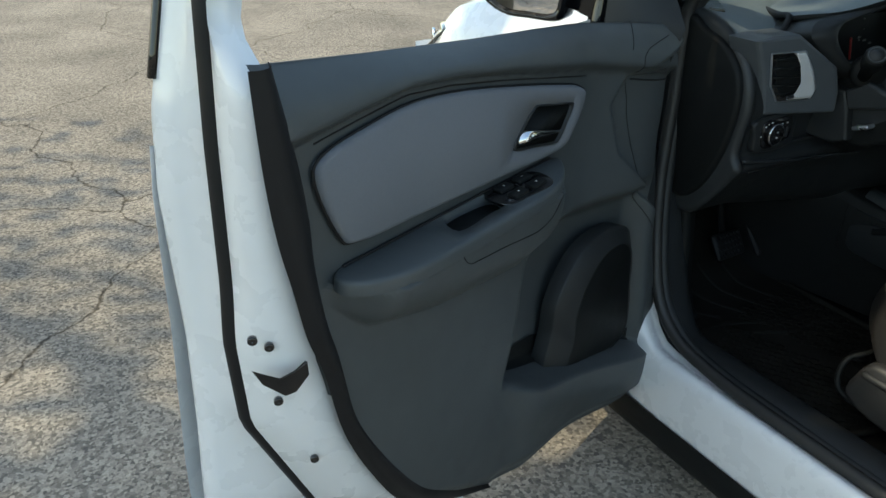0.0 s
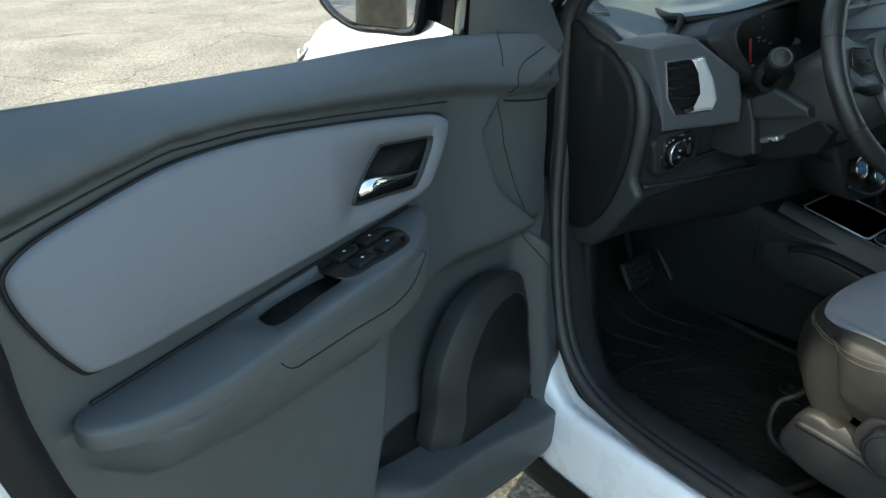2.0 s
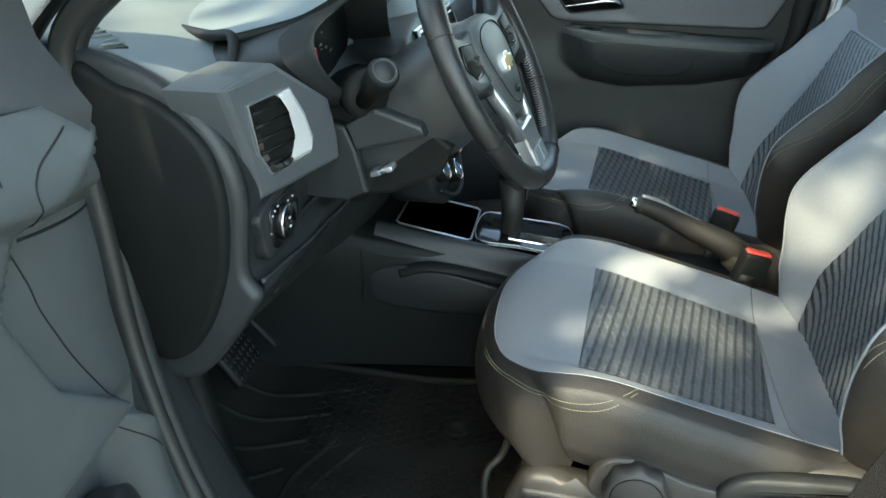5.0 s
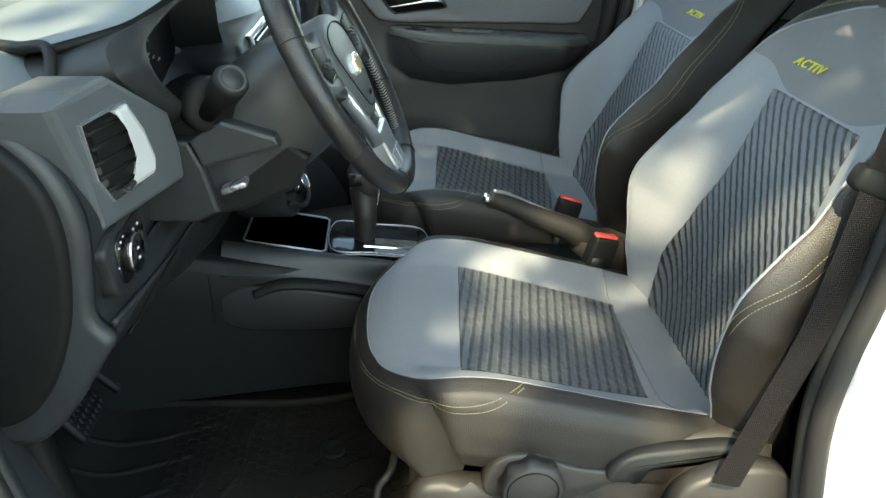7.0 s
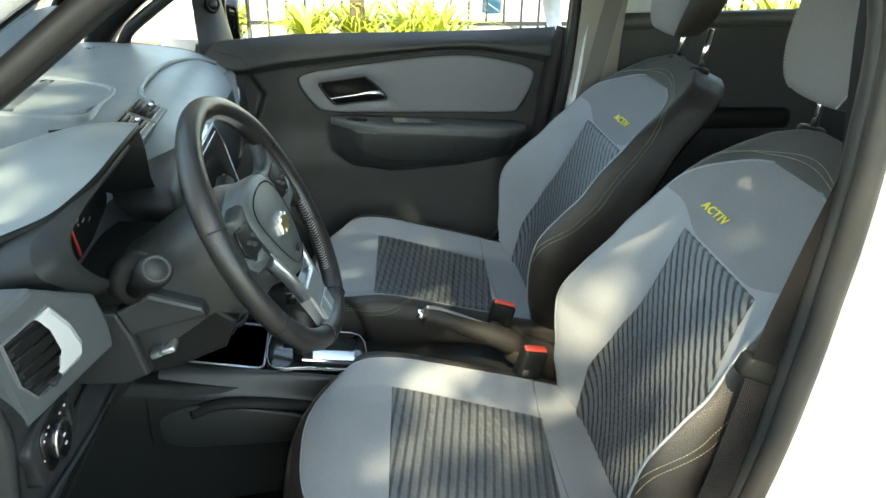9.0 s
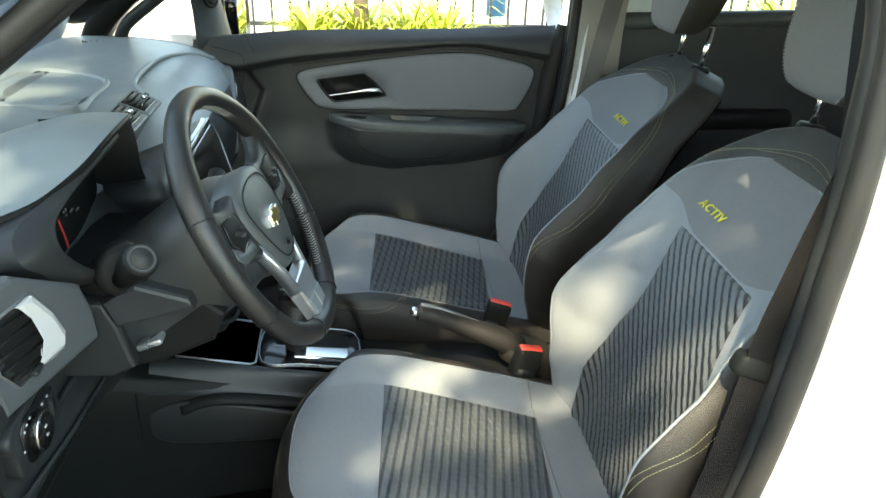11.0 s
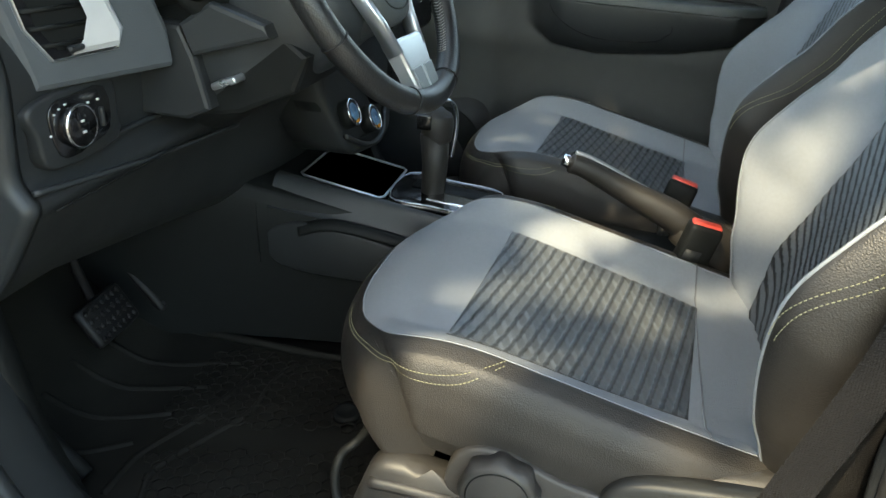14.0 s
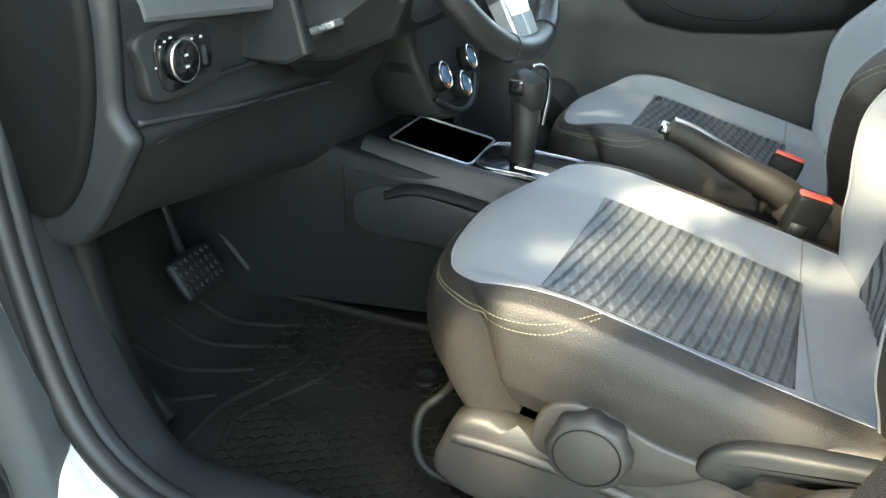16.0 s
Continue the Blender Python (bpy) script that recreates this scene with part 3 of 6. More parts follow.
    back = [[at(g + x, p[1] + dy, p[0]) for p in shrink(gl, k)] for x, k, dy in ((0.008, 0.99, 0), (0.020, 1.04, 0), (0.020, 1.13, 0), (0.008, 1.18, 0), (-0.03, 1.16, 0), (-0.08, 0.95, 0.005), (-0.11, 0.5, 0.01))]
    house = part("mirror_housing", loft(back, True, True), GLOSS_BLACK, door, "black door mirror housing")
    part("mirror_glass", plate(gl, lambda a, b, c: at(g + c, b, a), 0.010, 0.0155, 0.001), MIRROR, house, smooth=False)
    part("mirror_foot", plate([(-0.13, 1.115), (-0.03, 1.085), (-0.028, 1.34), (-0.06, 1.34), (-0.10, 1.24)], lambda a, b, c: at(g - 0.02 + c, b, a), -0.04, 0.0, 0.006), GLOSS_BLACK, door, smooth=False)
    if driver:
        for u, v in ((1.079, 0.869), (1.056, 0.848), (1.050, 0.763), (1.0, 0.633)):
            k = 0.020 if v > 0.7 else 0.022
            part("bolt_hole", disc(at(u, v, k) - (at(0.55, 0, 0.8) - at(0, 0, 0)).normalized() * 0.004, at(0.55, 0, 0.8) - at(0, 0, 0), 0.006, 0.006, 14, 0.001), GLOSS_BLACK, door)
        la = [(0.0, 0.828), (0.012, 0.820), (0.033, 0.808), (0.052, 0.815), (0.066, 0.826), (0.067, 0.806), (0.050, 0.785), (0.036, 0.782), (0.012, 0.804)]
        part("latch", plate(la, lambda a, b, c: at(1.083 - 0.85 * a, b, 0.016 + 0.50 * a + c), 0.0, 0.004, 0.001), GLOSS_BLACK, door, "black door latch slot", smooth=False)
    return door


front_door("driver_door", (-0.754, 0.915), (-0.926, -0.377), (0.377, -0.926), "white car door standing wide open with charcoal lining", True, 0.0)
front_door("passenger_door", (0.754, 0.832), (0.0, -1.0), (-1.0, 0.0), "closed white car door with charcoal lining and grey fabric", False, 0.046)


# ---- front seats ----
SEAT_ROWS = [(-0.135, 0.535), (-0.05, 0.551), (0.03, 0.572), (0.10, 0.590), (0.18, 0.611), (0.26, 0.631), (0.33, 0.643), (0.39, 0.645), (0.430, 0.638), (0.452, 0.624), (0.466, 0.600), (0.471, 0.565), (0.464, 0.530), (0.445, 0.500)]
SEAT_X = ([0.0, 0.62, 0.75, 0.88, 0.95, 1.0, 1.08, 1.18, 1.30], [0.0, 0.156, 0.188, 0.218, 0.240, 0.250, 0.254, 0.252, 0.238])
SEAT_Z = ([0.0, 0.45, 0.62, 0.75, 0.88, 0.95, 1.0, 1.08, 1.18, 1.30], [0.0, 0.001, 0.006, 0.024, 0.038, 0.030, 0.008, -0.030, -0.070, -0.100])
ROW_Y = [p[0] for p in spl(SEAT_ROWS, 8)]
ROW_Z = [p[1] for p in spl(SEAT_ROWS, 8)]
ROW_T = np.linspace(0, 1, len(ROW_Y))
NOSE = 8 / 13


def cushion(q, t):
    """The seat base's skin: q across (1.3 is the hem), t from back to nose."""
    y, z = curve(t, ROW_T, ROW_Y), curve(t, ROW_T, ROW_Z)
    a = abs(q)
    k = smooth(0.40, NOSE + 0.05, t)
    x = curve(a, *SEAT_X) * (1 - 0.10 * smooth(0.45, NOSE, t) - 0.04 * smooth(0.2, 0.0, t))
    lift = curve(a, *SEAT_Z)
    if lift > 0:
        lift *= 1 - 0.75 * smooth(0.36, NOSE, t)
    else:
        lift *= 1 - 0.55 * smooth(NOSE, 1.0, t)
    y -= 0.085 * k * min(a, 1.3) ** 2.6
    return Vector((math.copysign(x, q), y, z + lift))


BACK_S = [0.0, 0.10, 0.22, 0.36, 0.48, 0.57, 0.63, 0.67, 0.695, 0.705]
BACK_W = [0.205, 0.250, 0.275, 0.264, 0.240, 0.206, 0.176, 0.142, 0.095, 0.05]
BACK_Q = [0.0, 0.30, 0.48, 0.62, 0.74, 0.84, 0.92, 0.98, 1.05, 1.14, 1.28, 1.40]
BACK_XF = [0.0, 0.30, 0.48, 0.62, 0.73, 0.825, 0.905, 0.955, 0.99, 1.0, 0.96, 0.72]
BACK_RISE = [0.0, 0.0, 0.02, 0.10, 0.36, 0.74, 0.985, 1.0, 1.0, 1.0, 1.0, 1.0]
BACK_TURN = [0.0, 0.0, 0.0, 0.0, 0.0, 0.0, -0.002, -0.014, -0.041, -0.082, -0.132, -0.152]
# the hollow of the back and the crest of its side bolsters, up along the lean
HOLLOW = ([0.0, 0.04, 0.092, 0.191, 0.29, 0.391, 0.483, 0.55, 0.60, 0.65, 0.705], [-0.115, -0.108, -0.100, -0.075, -0.050, -0.030, -0.020, -0.0285, -0.040, -0.055, -0.075])
CREST = ([0.0, 0.05, 0.08, 0.115, 0.19, 0.25, 0.32, 0.37, 0.43, 0.50, 0.55, 0.60, 0.65, 0.705], [-0.100, -0.052, -0.024, 0.010, 0.058, 0.078, 0.066, 0.052, 0.044, 0.024, 0.004, -0.025, -0.050, -0.075])
HOLLOW = list(zip(*spl(list(zip(*HOLLOW)), 6)))
CREST = list(zip(*spl(list(zip(*CREST)), 6)))
SIDE_Q = spl(list(zip(BACK_Q, BACK_XF, BACK_RISE, BACK_TURN)), 5)
SIDE_Q = [list(c) for c in zip(*SIDE_Q)]


def backrest(q, s, lean=0.0, shift=0.0):
    """The back's skin: q across (past 1 it turns round the side), s up along the lean."""
    a = abs(q)
    w = curve(s, BACK_S, BACK_W)
    x = math.copysign(curve(a, SIDE_Q[0], SIDE_Q[1]) * w, q)
    low, high = curve(s, *HOLLOW), curve(s, *CREST)
    if q > 0:
        high -= 0.028 * smooth(0.03, 0.15, s) * smooth(0.62, 0.45, s)
    n = low + (high - low) * curve(a, SIDE_Q[0], SIDE_Q[2]) + curve(a, SIDE_Q[0], SIDE_Q[3]) * (1 - 0.42 * smooth(0.35, 0.68, s)) - lean * s
    x += shift * smooth(0.0, 0.3, s)
    return Vector((x, 0.020 - 0.43 * s + 0.903 * n, 0.560 + 0.903 * s + 0.43 * n))


def tri(x):
    return abs(2 * (x - math.floor(x)) - 1)


def saw(x):
    """A lopsided ridge: a long slope and a short steep one."""
    t = x - math.floor(x)
    return t / 0.7 if t < 0.7 else (1 - t) / 0.3


def normal_of(fn, a, b, e=0.004):
    d1, d2 = fn(a + e, b) - fn(a - e, b), fn(a, b + e) - fn(a, b - e)
    return d1.cross(d2).normalized()


def front_seat(name, mx, outer, label, lean, shift):
    C = Vector((mx, 0, 0))
    seat = thing(name, (mx, 0.15, 0.34), label, "car seat", "front seats")
    # seat base
    S = lambda q, t: C + cushion(q, t)
    edge, brow = 0.85, NOSE + 0.030
    def rim(b):
        return edge if b < 0.80 else 0.42 + (edge - 0.42) * math.sqrt(max(0, 1 - ((b - 0.80) / 0.20) ** 2))
    part("cushion_fabric", grid(76, 90, lambda a, b: S(rim(b) * (2 * a - 1), brow * b)), FABRIC, seat, "grey fabric seat cushion")
    for sg in (-1, 1):
        part("cushion_side", grid(26, 90, lambda a, b: S(sg * (rim(b) + (1.3 - rim(b)) * a), brow * b)), LEATHER, seat, "black leatherette cushion side")
    part("cushion_front", grid(90, 28, lambda a, b: S(1.3 * (2 * a - 1), brow + (1 - brow) * b)), LEATHER, seat, "black leatherette cushion front")
    part("cushion_piping", tube([S(-rim(b), brow * b) for b in np.linspace(0.03, 1, 90)] + [S(q, brow) for q in np.linspace(-0.40, 0.40, 24)] + [S(rim(b), brow * b) for b in np.linspace(1, 0.03, 90)], 0.0012, 5), FABRIC, seat)

    def quilt(a, b):
        across = 2 * a - 1
        y = 0.006 + 0.290 * b - 0.012 * across
        half = 0.145 + 0.021 * b
        q = curve(abs(across) * half, SEAT_X[1][:6], SEAT_X[0][:6]) * (1 if across > 0 else -1) - 0.03
        t = curve(y, ROW_Y[:70], ROW_T[:70])
        p = S(q, t)
        edge = min(a, 1 - a, b, 1 - b)
        x = p.x - mx
        d = 0.72 * saw((y + 0.17 * x) / 0.0150) + 0.34 * saw((y - 0.52 * x) / 0.0215)
        return p + Vector((0, 0, -0.003 + 0.0042 * min(1, 70 * edge) + 0.0034 * d * min(1, 22 * edge)))
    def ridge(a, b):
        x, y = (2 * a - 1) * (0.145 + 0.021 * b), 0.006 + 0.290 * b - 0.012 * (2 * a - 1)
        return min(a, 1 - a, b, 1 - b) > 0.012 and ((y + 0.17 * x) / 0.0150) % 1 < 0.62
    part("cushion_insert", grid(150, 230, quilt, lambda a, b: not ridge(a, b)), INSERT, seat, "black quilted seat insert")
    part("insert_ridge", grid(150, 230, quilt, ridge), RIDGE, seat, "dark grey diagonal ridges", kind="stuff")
    for off in (0.0, 0.011):
        ctl = [(-0.88, 0.350), (-0.955, 0.378), (-0.99, 0.42), (-1.0, 0.48), (-0.995, 0.56), (-0.965, 0.635), (-0.88, 0.676), (-0.72, 0.698), (-0.45, 0.715), (0.0, 0.733)]
        ctl = ctl + [(-q, t) for q, t in ctl[-2::-1]]
        run = []
        for q, t in spl(ctl, 16):
            n = normal_of(S, q, t)
            if n.z * 1.0 + n.y * 0.4 + n.x * (1 if q > 0 else -1) < 0:
                n = -n
            run.append(S(q * (1 + off * 2.2), t + off * 1.1 * smooth(0.55, 0.68, t)) + n * 0.0010)
        for _ in range(14):
            run = run[:2] + [(run[i - 2] + run[i - 1] + run[i] + run[i + 1] + run[i + 2]) / 5 for i in range(2, len(run) - 2)] + run[-2:]
        part("seat_stitch", dashes(run, 0.00052, 0.0046, 0.62), STITCH, seat)
    part("insert_seam", tube([S(q, curve(0.0, ROW_Y[:70], ROW_T[:70])) + Vector((0, 0, 0.0006)) for q in np.linspace(-0.86, 0.86, 40)], 0.0012, 5), FABRIC_UP, seat)

    # backrest
    B = lambda q, s: C + backrest(q, s, lean, shift)
    side_q, cap_s = 0.93, 0.634
    round_off = lambda s: (1 - min(1.0, max(0.0, (s - 0.49) / 0.150)) ** 2.5) ** 0.4
    split = lambda q: 0.478 + 0.03 * smooth(0.30, 0.8, abs(q))
    part("backrest_bolster", grid(84, 60, lambda a, b: B(side_q * (2 * a - 1), split(side_q * (2 * a - 1)) * b)), FABRIC, seat, "light grey fabric bolsters")
    def upper(a, b):
        q = side_q * (2 * a - 1)
        s = split(q) + (cap_s - split(q)) * b
        return B(q * round_off(s), s)
    part("upper_panel", grid(84, 30, upper), FABRIC_UP, seat, "smooth dark grey upper back panel")
    for sg in (-1, 1):
        part("backrest_side", grid(30, 80, lambda a, b: B(sg * (side_q * round_off(cap_s * b) + (1.4 - side_q * round_off(cap_s * b)) * a), cap_s * b)), LEATHER, seat, "black leatherette backrest side")
    part("backrest_cap", grid(90, 14, lambda a, b: B(1.4 * (2 * a - 1), cap_s + (0.705 - cap_s) * b)), LEATHER, seat, "black leatherette backrest top")
    shell = lambda a, b: B(0, 0.66 * b) + Vector(((-0.70 + 1.4 * a) * curve(0.66 * b, BACK_S, BACK_W), -0.903 * 0.100, -0.43 * 0.100))
    part("backrest_shell", grid(8, 12, shell), PLASTIC_DARK, seat)

    half_at = ([0.0, 0.05, 0.10, 0.15, 0.25, 0.31, 0.36, 0.42, 0.48], [0.155, 0.168, 0.180, 0.184, 0.166, 0.142, 0.128, 0.122, 0.122])
    half_at = list(zip(*spl(list(zip(*half_at)), 5)))

    def quilt_back(a, b):
        s = 0.020 + 0.458 * b
        w = curve(s, BACK_S, BACK_W)
        q = curve(s, *half_at) * (2 * a - 1) / w
        q = curve(abs(q), SIDE_Q[1][:30], SIDE_Q[0][:30]) * (1 if q > 0 else -1)
        p = B(q, s)
        x = p.x - mx
        edge = min(a, 1 - a, b, 1 - b)
        d = 0.85 * saw((x - 0.86 * s) / 0.0215) + 0.16 * tri((x + 0.55 * s) / 0.030)
        h = -0.003 + 0.0042 * min(1, 70 * edge) + 0.0056 * d * min(1, 22 * edge)
        return p + Vector((0, 0.903 * h, 0.43 * h))
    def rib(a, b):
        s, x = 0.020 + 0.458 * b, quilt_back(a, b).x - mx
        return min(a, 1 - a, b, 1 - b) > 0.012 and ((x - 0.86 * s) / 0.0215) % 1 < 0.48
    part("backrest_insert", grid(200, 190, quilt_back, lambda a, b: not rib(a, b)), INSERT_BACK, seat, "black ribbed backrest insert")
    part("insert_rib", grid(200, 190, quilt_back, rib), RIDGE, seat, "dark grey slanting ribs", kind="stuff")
    for sg in (-1, 1):
        part("backrest_piping", tube([B(sg * 0.93 * round_off(s), s) for s in np.linspace(0.03, cap_s, 80)], 0.0022, 6), FABRIC, seat)
        for off in (0.0, 0.025):
            run = [(sg * (0.935 * round_off(s - 0.012) + 0.10 * smooth(0.20, 0.32, s) + off), s) for s in np.linspace(0.205, 0.630, 70)]
            q0 = abs(run[-1][0])
            run += [(sg * q0 * (1 - k / 10), 0.630 + (0.026 + 0.4 * off) * math.sin(math.pi * k / 20)) for k in range(1, 11)]
            part("seat_stitch", dashes([B(q, s) + Vector((sg * 0.0006, 0.0012, 0.0008)) for q, s in run], 0.00052, 0.0046, 0.62), STITCH, seat)
    # embroidered word
    cu = bpy.data.curves.new("word", "FONT")
    cu.body, cu.size, cu.extrude, cu.shear, cu.align_x, cu.space_character = "ACTIV", 0.0240, 0.0009, 0.18, "CENTER", 1.18
    cu.offset = 0.0002
    word = new("word_tmp", cu)
    dep = bpy.context.evaluated_depsgraph_get()
    bm = bmesh.new()
    bm.from_mesh(word.evaluated_get(dep).to_mesh())
    bpy.data.objects.remove(word)
    n = normal_of(B, 0.1, 0.50)
    n = n if n.y > 0 else -n
    per_q = (B(0.34, 0.53) - B(0.24, 0.53)).x / 0.1
    for v in bm.verts:
        x, y, z = v.co
        v.co = B((0.34 if outer < 0 else -0.15) - x / per_q, 0.518 + 0.80 * y) + n * (0.0030 + z)
    part("woven_word", bm, LOGO_YELLOW, seat, "yellow embroidered word ACTIV", smooth=False)
    # headrest
    ctr = B(0, 0.70) + Vector((0, -0.004, 0.156))
    hw, hh, hd = 0.128, 0.095, 0.050

    def head(a, b):
        th = 2 * math.pi * a
        z = -math.cos(math.pi * b)
        r = max(0.02, math.sin(math.pi * b)) ** 0.42
        cx, cy = math.cos(th), math.sin(th)
        X = math.copysign(abs(cx) ** 0.6, cx) * hw * r * (0.86 + 0.14 * smooth(-1, 0.5, z))
        Y = math.copysign(abs(cy) ** 0.6, cy) * hd * r
        return ctr + Vector((X, Y - 0.25 * z * hh + 0.01, z * hh))
    hk = lambda a, b: abs(math.cos(2 * math.pi * a)) ** 0.6 > 0.80 or math.sin(2 * math.pi * a) < 0
    part("headrest_front", grid(64, 40, head, lambda a, b: not hk(a, b)), FABRIC_UP, seat, "grey fabric headrest")
    hb = part("headrest_side", grid(64, 40, head, lambda a, b: hk(a, b)), LEATHER, seat)
    for sg in (-1, 1):
        a0 = math.acos(0.80 ** (1 / 0.6)) / (2 * math.pi) if sg > 0 else 0.5 - math.acos(0.80 ** (1 / 0.6)) / (2 * math.pi)
        part("headrest_stitch", dashes([head(a0, b) + Vector((0, 0.001, 0)) for b in np.linspace(0.12, 0.88, 40)], 0.0011, 0.0055, 0.6), STITCH_W, seat)
        x = sg * 0.062
        top = B(0, 0.69)
        base = Vector((mx + x, top.y - 0.022, top.z - 0.002))
        part("headrest_post", tube([base - Vector((0, 0, 0.01)), base + Vector((0, -0.014, 0.09))], 0.0062, 12), CHROME, seat, "chrome headrest post")
        part("post_guide", lathe(base + Vector((0, 0, -0.006)), (0, -0.15, 1), [(0.0, 0), (0.021, 0), (0.022, 0.008), (0.019, 0.013), (0.008, 0.015), (0.0, 0.015)], 20), PLASTIC_DARK, seat)
    # frame under the seat
    part("seat_rail", rbox((mx, 0.15, 0.40), (0.40, 0.46, 0.05), 0.01), PLASTIC_DARK, seat)
    if outer < 0:
        X = mx - 0.236
        def side(a, b, c):
            return Vector((X - c, a, b))
        low = [(0.392, 0.415), (0.385, 0.47), (0.365, 0.505), (0.33, 0.512), (0.26, 0.505), (0.20, 0.525), (0.12, 0.535), (0.05, 0.565), (-0.05, 0.585), (-0.13, 0.55), (-0.13, 0.44), (0.10, 0.40), (0.30, 0.385)]
        part("side_cover", plate(spl(low, 4, True), side, -0.02, 0.014, 0.012), PLASTIC_WARM, seat, "grey plastic seat side cover")
        part("cover_ridge", tube([side(y, 0.462 - 0.02 * math.cos(9 * y), 0.013) for y in np.linspace(0.37, 0.14, 24)], 0.008, 8), PLASTIC_WARM, seat)
        tab = spl([(0.275, 0.505), (0.272, 0.545), (0.25, 0.568), (0.21, 0.570), (0.15, 0.545), (0.09, 0.532), (0.10, 0.515), (0.16, 0.485), (0.22, 0.485)], 4, True)
        part("height_bracket", plate(tab, side, -0.005, 0.024, 0.004), PLASTIC_WARM, seat)
        kc = side(0.214, 0.528, 0.022)
        prof = [(0.0, 0.0), (0.043, 0.0), (0.044, 0.018), (0.041, 0.024), (0.038, 0.026), (0.0, 0.027)]
        bm = lathe(kc, (-1, 0, 0), prof, 36)
        for v in bm.verts:
            d = v.co - kc
            rr = math.hypot(d.y, d.z)
            if rr > 0.0395 and -d.x < 0.022:
                k = 1 + 0.055 * math.cos(8 * math.atan2(d.z, d.y))
                v.co.y, v.co.z = kc.y + d.y * k, kc.z + d.z * k
        knob = part("height_knob", bm, PLASTIC_WARM, seat, "grey plastic seat adjuster knob")
        part("knob_ring", tube([kc + Vector((-0.0268, 0.035 * math.cos(a), 0.035 * math.sin(a))) for a in np.linspace(0, 2 * math.pi, 40)[:-1]], 0.0009, 5, True), PLASTIC_DARK, knob)
        lev = spl([(0.108, 0.530), (0.098, 0.556), (0.07, 0.572), (0.02, 0.578), (-0.06, 0.582), (-0.075, 0.568), (-0.02, 0.555), (0.05, 0.545), (0.08, 0.525)], 4, True)
        part("recliner_lever", plate(lev, side, 0.012, 0.034, 0.007), PLASTIC, seat, "dark plastic recliner lever")
        part("adjuster_bar", tube(spl([side(0.34, 0.40, 0.0), side(0.40, 0.405, 0.0), side(0.425, 0.43, -0.01), side(0.425, 0.47, -0.03), side(0.40, 0.49, -0.08), side(0.40, 0.49, -0.35)], 6), 0.006, 8), PLASTIC_DARK, seat)
    else:
        part("side_cover", rbox((mx + outer * 0.236, 0.13, 0.48), (0.03, 0.46, 0.14), 0.01), PLASTIC_WARM, seat)
    return seat


front_seat("driver_seat", -0.333, -1, "grey and black driver seat with yellow stitching", 0.0, -0.028)
front_seat("passenger_seat", 0.333, 1, "grey and black passenger seat with yellow stitching", 0.10, 0.0)


# ---- dashboard ----
DASH = [(1.16, 1.050), (1.05, 1.105), (0.94, 1.115), (0.85, 1.100), (0.785, 1.068), (0.735, 1.020), (0.712, 0.950), (0.718, 0.880), (0.722, 0.835), (0.706, 0.806), (0.724, 0.775), (0.765, 0.715), (0.803, 0.674), (0.835, 0.664), (0.95, 0.672), (1.10, 0.69)]
dash = thing("dashboard", (0, 0.9, 0.66), "blue-grey and charcoal car dashboard with chrome-trimmed vents", "dashboard")


def dash_ring(x):
    k = smooth(0.30, 0.05, abs(x - 0.02))
    far = smooth(-0.16, 0.10, x)
    out = []
    for i, (y, z) in enumerate(spl(DASH, 5)):
        push = 0.0
        if y < 0.86:
            push = 0.055 * k * smooth(1.06, 0.98, z) * smooth(0.60, 0.80, z)
        push = max(push, 0.105 * far * smooth(1.0, 0.80, y) * smooth(0.68, 0.90, z))
        sink = 0.16 * min(0.58, max(0.0, x + 0.53)) * smooth(0.775, 0.69, z)
        out.append(Vector((x, y - push, z - sink)))
    return out


top_n = 5 * 5
rows = [dash_ring(x) for x in np.linspace(-0.632, 0.632, 60)]
part("dash_top", loft([r[: top_n + 1] for r in rows], False, False), DASH_TOP, dash, "blue-grey padded dash top")
part("dash_face", loft([r[top_n:] for r in rows], False, False), PLASTIC, dash, "charcoal lower dash panel")
for sg in (-1, 1):
    ring = [(p.y, p.z) for p in dash_ring(sg * 0.64)][8:] + [(1.10, 1.02)]
    cap = part("dash_end_cap", plate(ring, lambda a, b, c, sg=sg: Vector((sg * c, a, b)), 0.628, 0.650, 0.012), PLASTIC_MID, dash, "rounded charcoal dash end panel")
    inner = spl([(0.90, 1.075), (0.84, 1.072), (0.785, 1.050), (0.742, 1.005), (0.728, 0.945), (0.735, 0.87), (0.752, 0.81), (0.782, 0.748), (0.822, 0.708), (0.86, 0.71), (0.90, 0.77)], 5, True)
    part("fuse_cover", plate(inner, lambda a, b, c, sg=sg: Vector((sg * c, a, b)), 0.645, 0.664, 0.010), PLASTIC_DARK, cap, "rounded dark end cover")
    zl = lambda y: curve(y, [0.785, 0.85, 0.94, 1.05], [1.068, 1.100, 1.115, 1.105])
    sl = part("defrost_slot", plate([(0.543, 0.955), (0.575, 0.968), (0.628, 0.868), (0.600, 0.852)], lambda a, b, c, sg=sg: Vector((sg * a, b, zl(b) + c)), -0.004, 0.003, 0.001), GLOSS_BLACK, dash, smooth=False)
    for i in range(8):
        y = 0.868 + 0.0125 * i
        x0 = 0.601 - 0.0575 * (y - 0.855) / 0.1
        part("slot_rib", rbox((sg * (x0 + 0.010), y, zl(y) + 0.0035), (0.030, 0.0035, 0.003), 0.0008, Euler((0, 0, radians(sg * 24))).to_matrix()), DASH_TOP, sl)
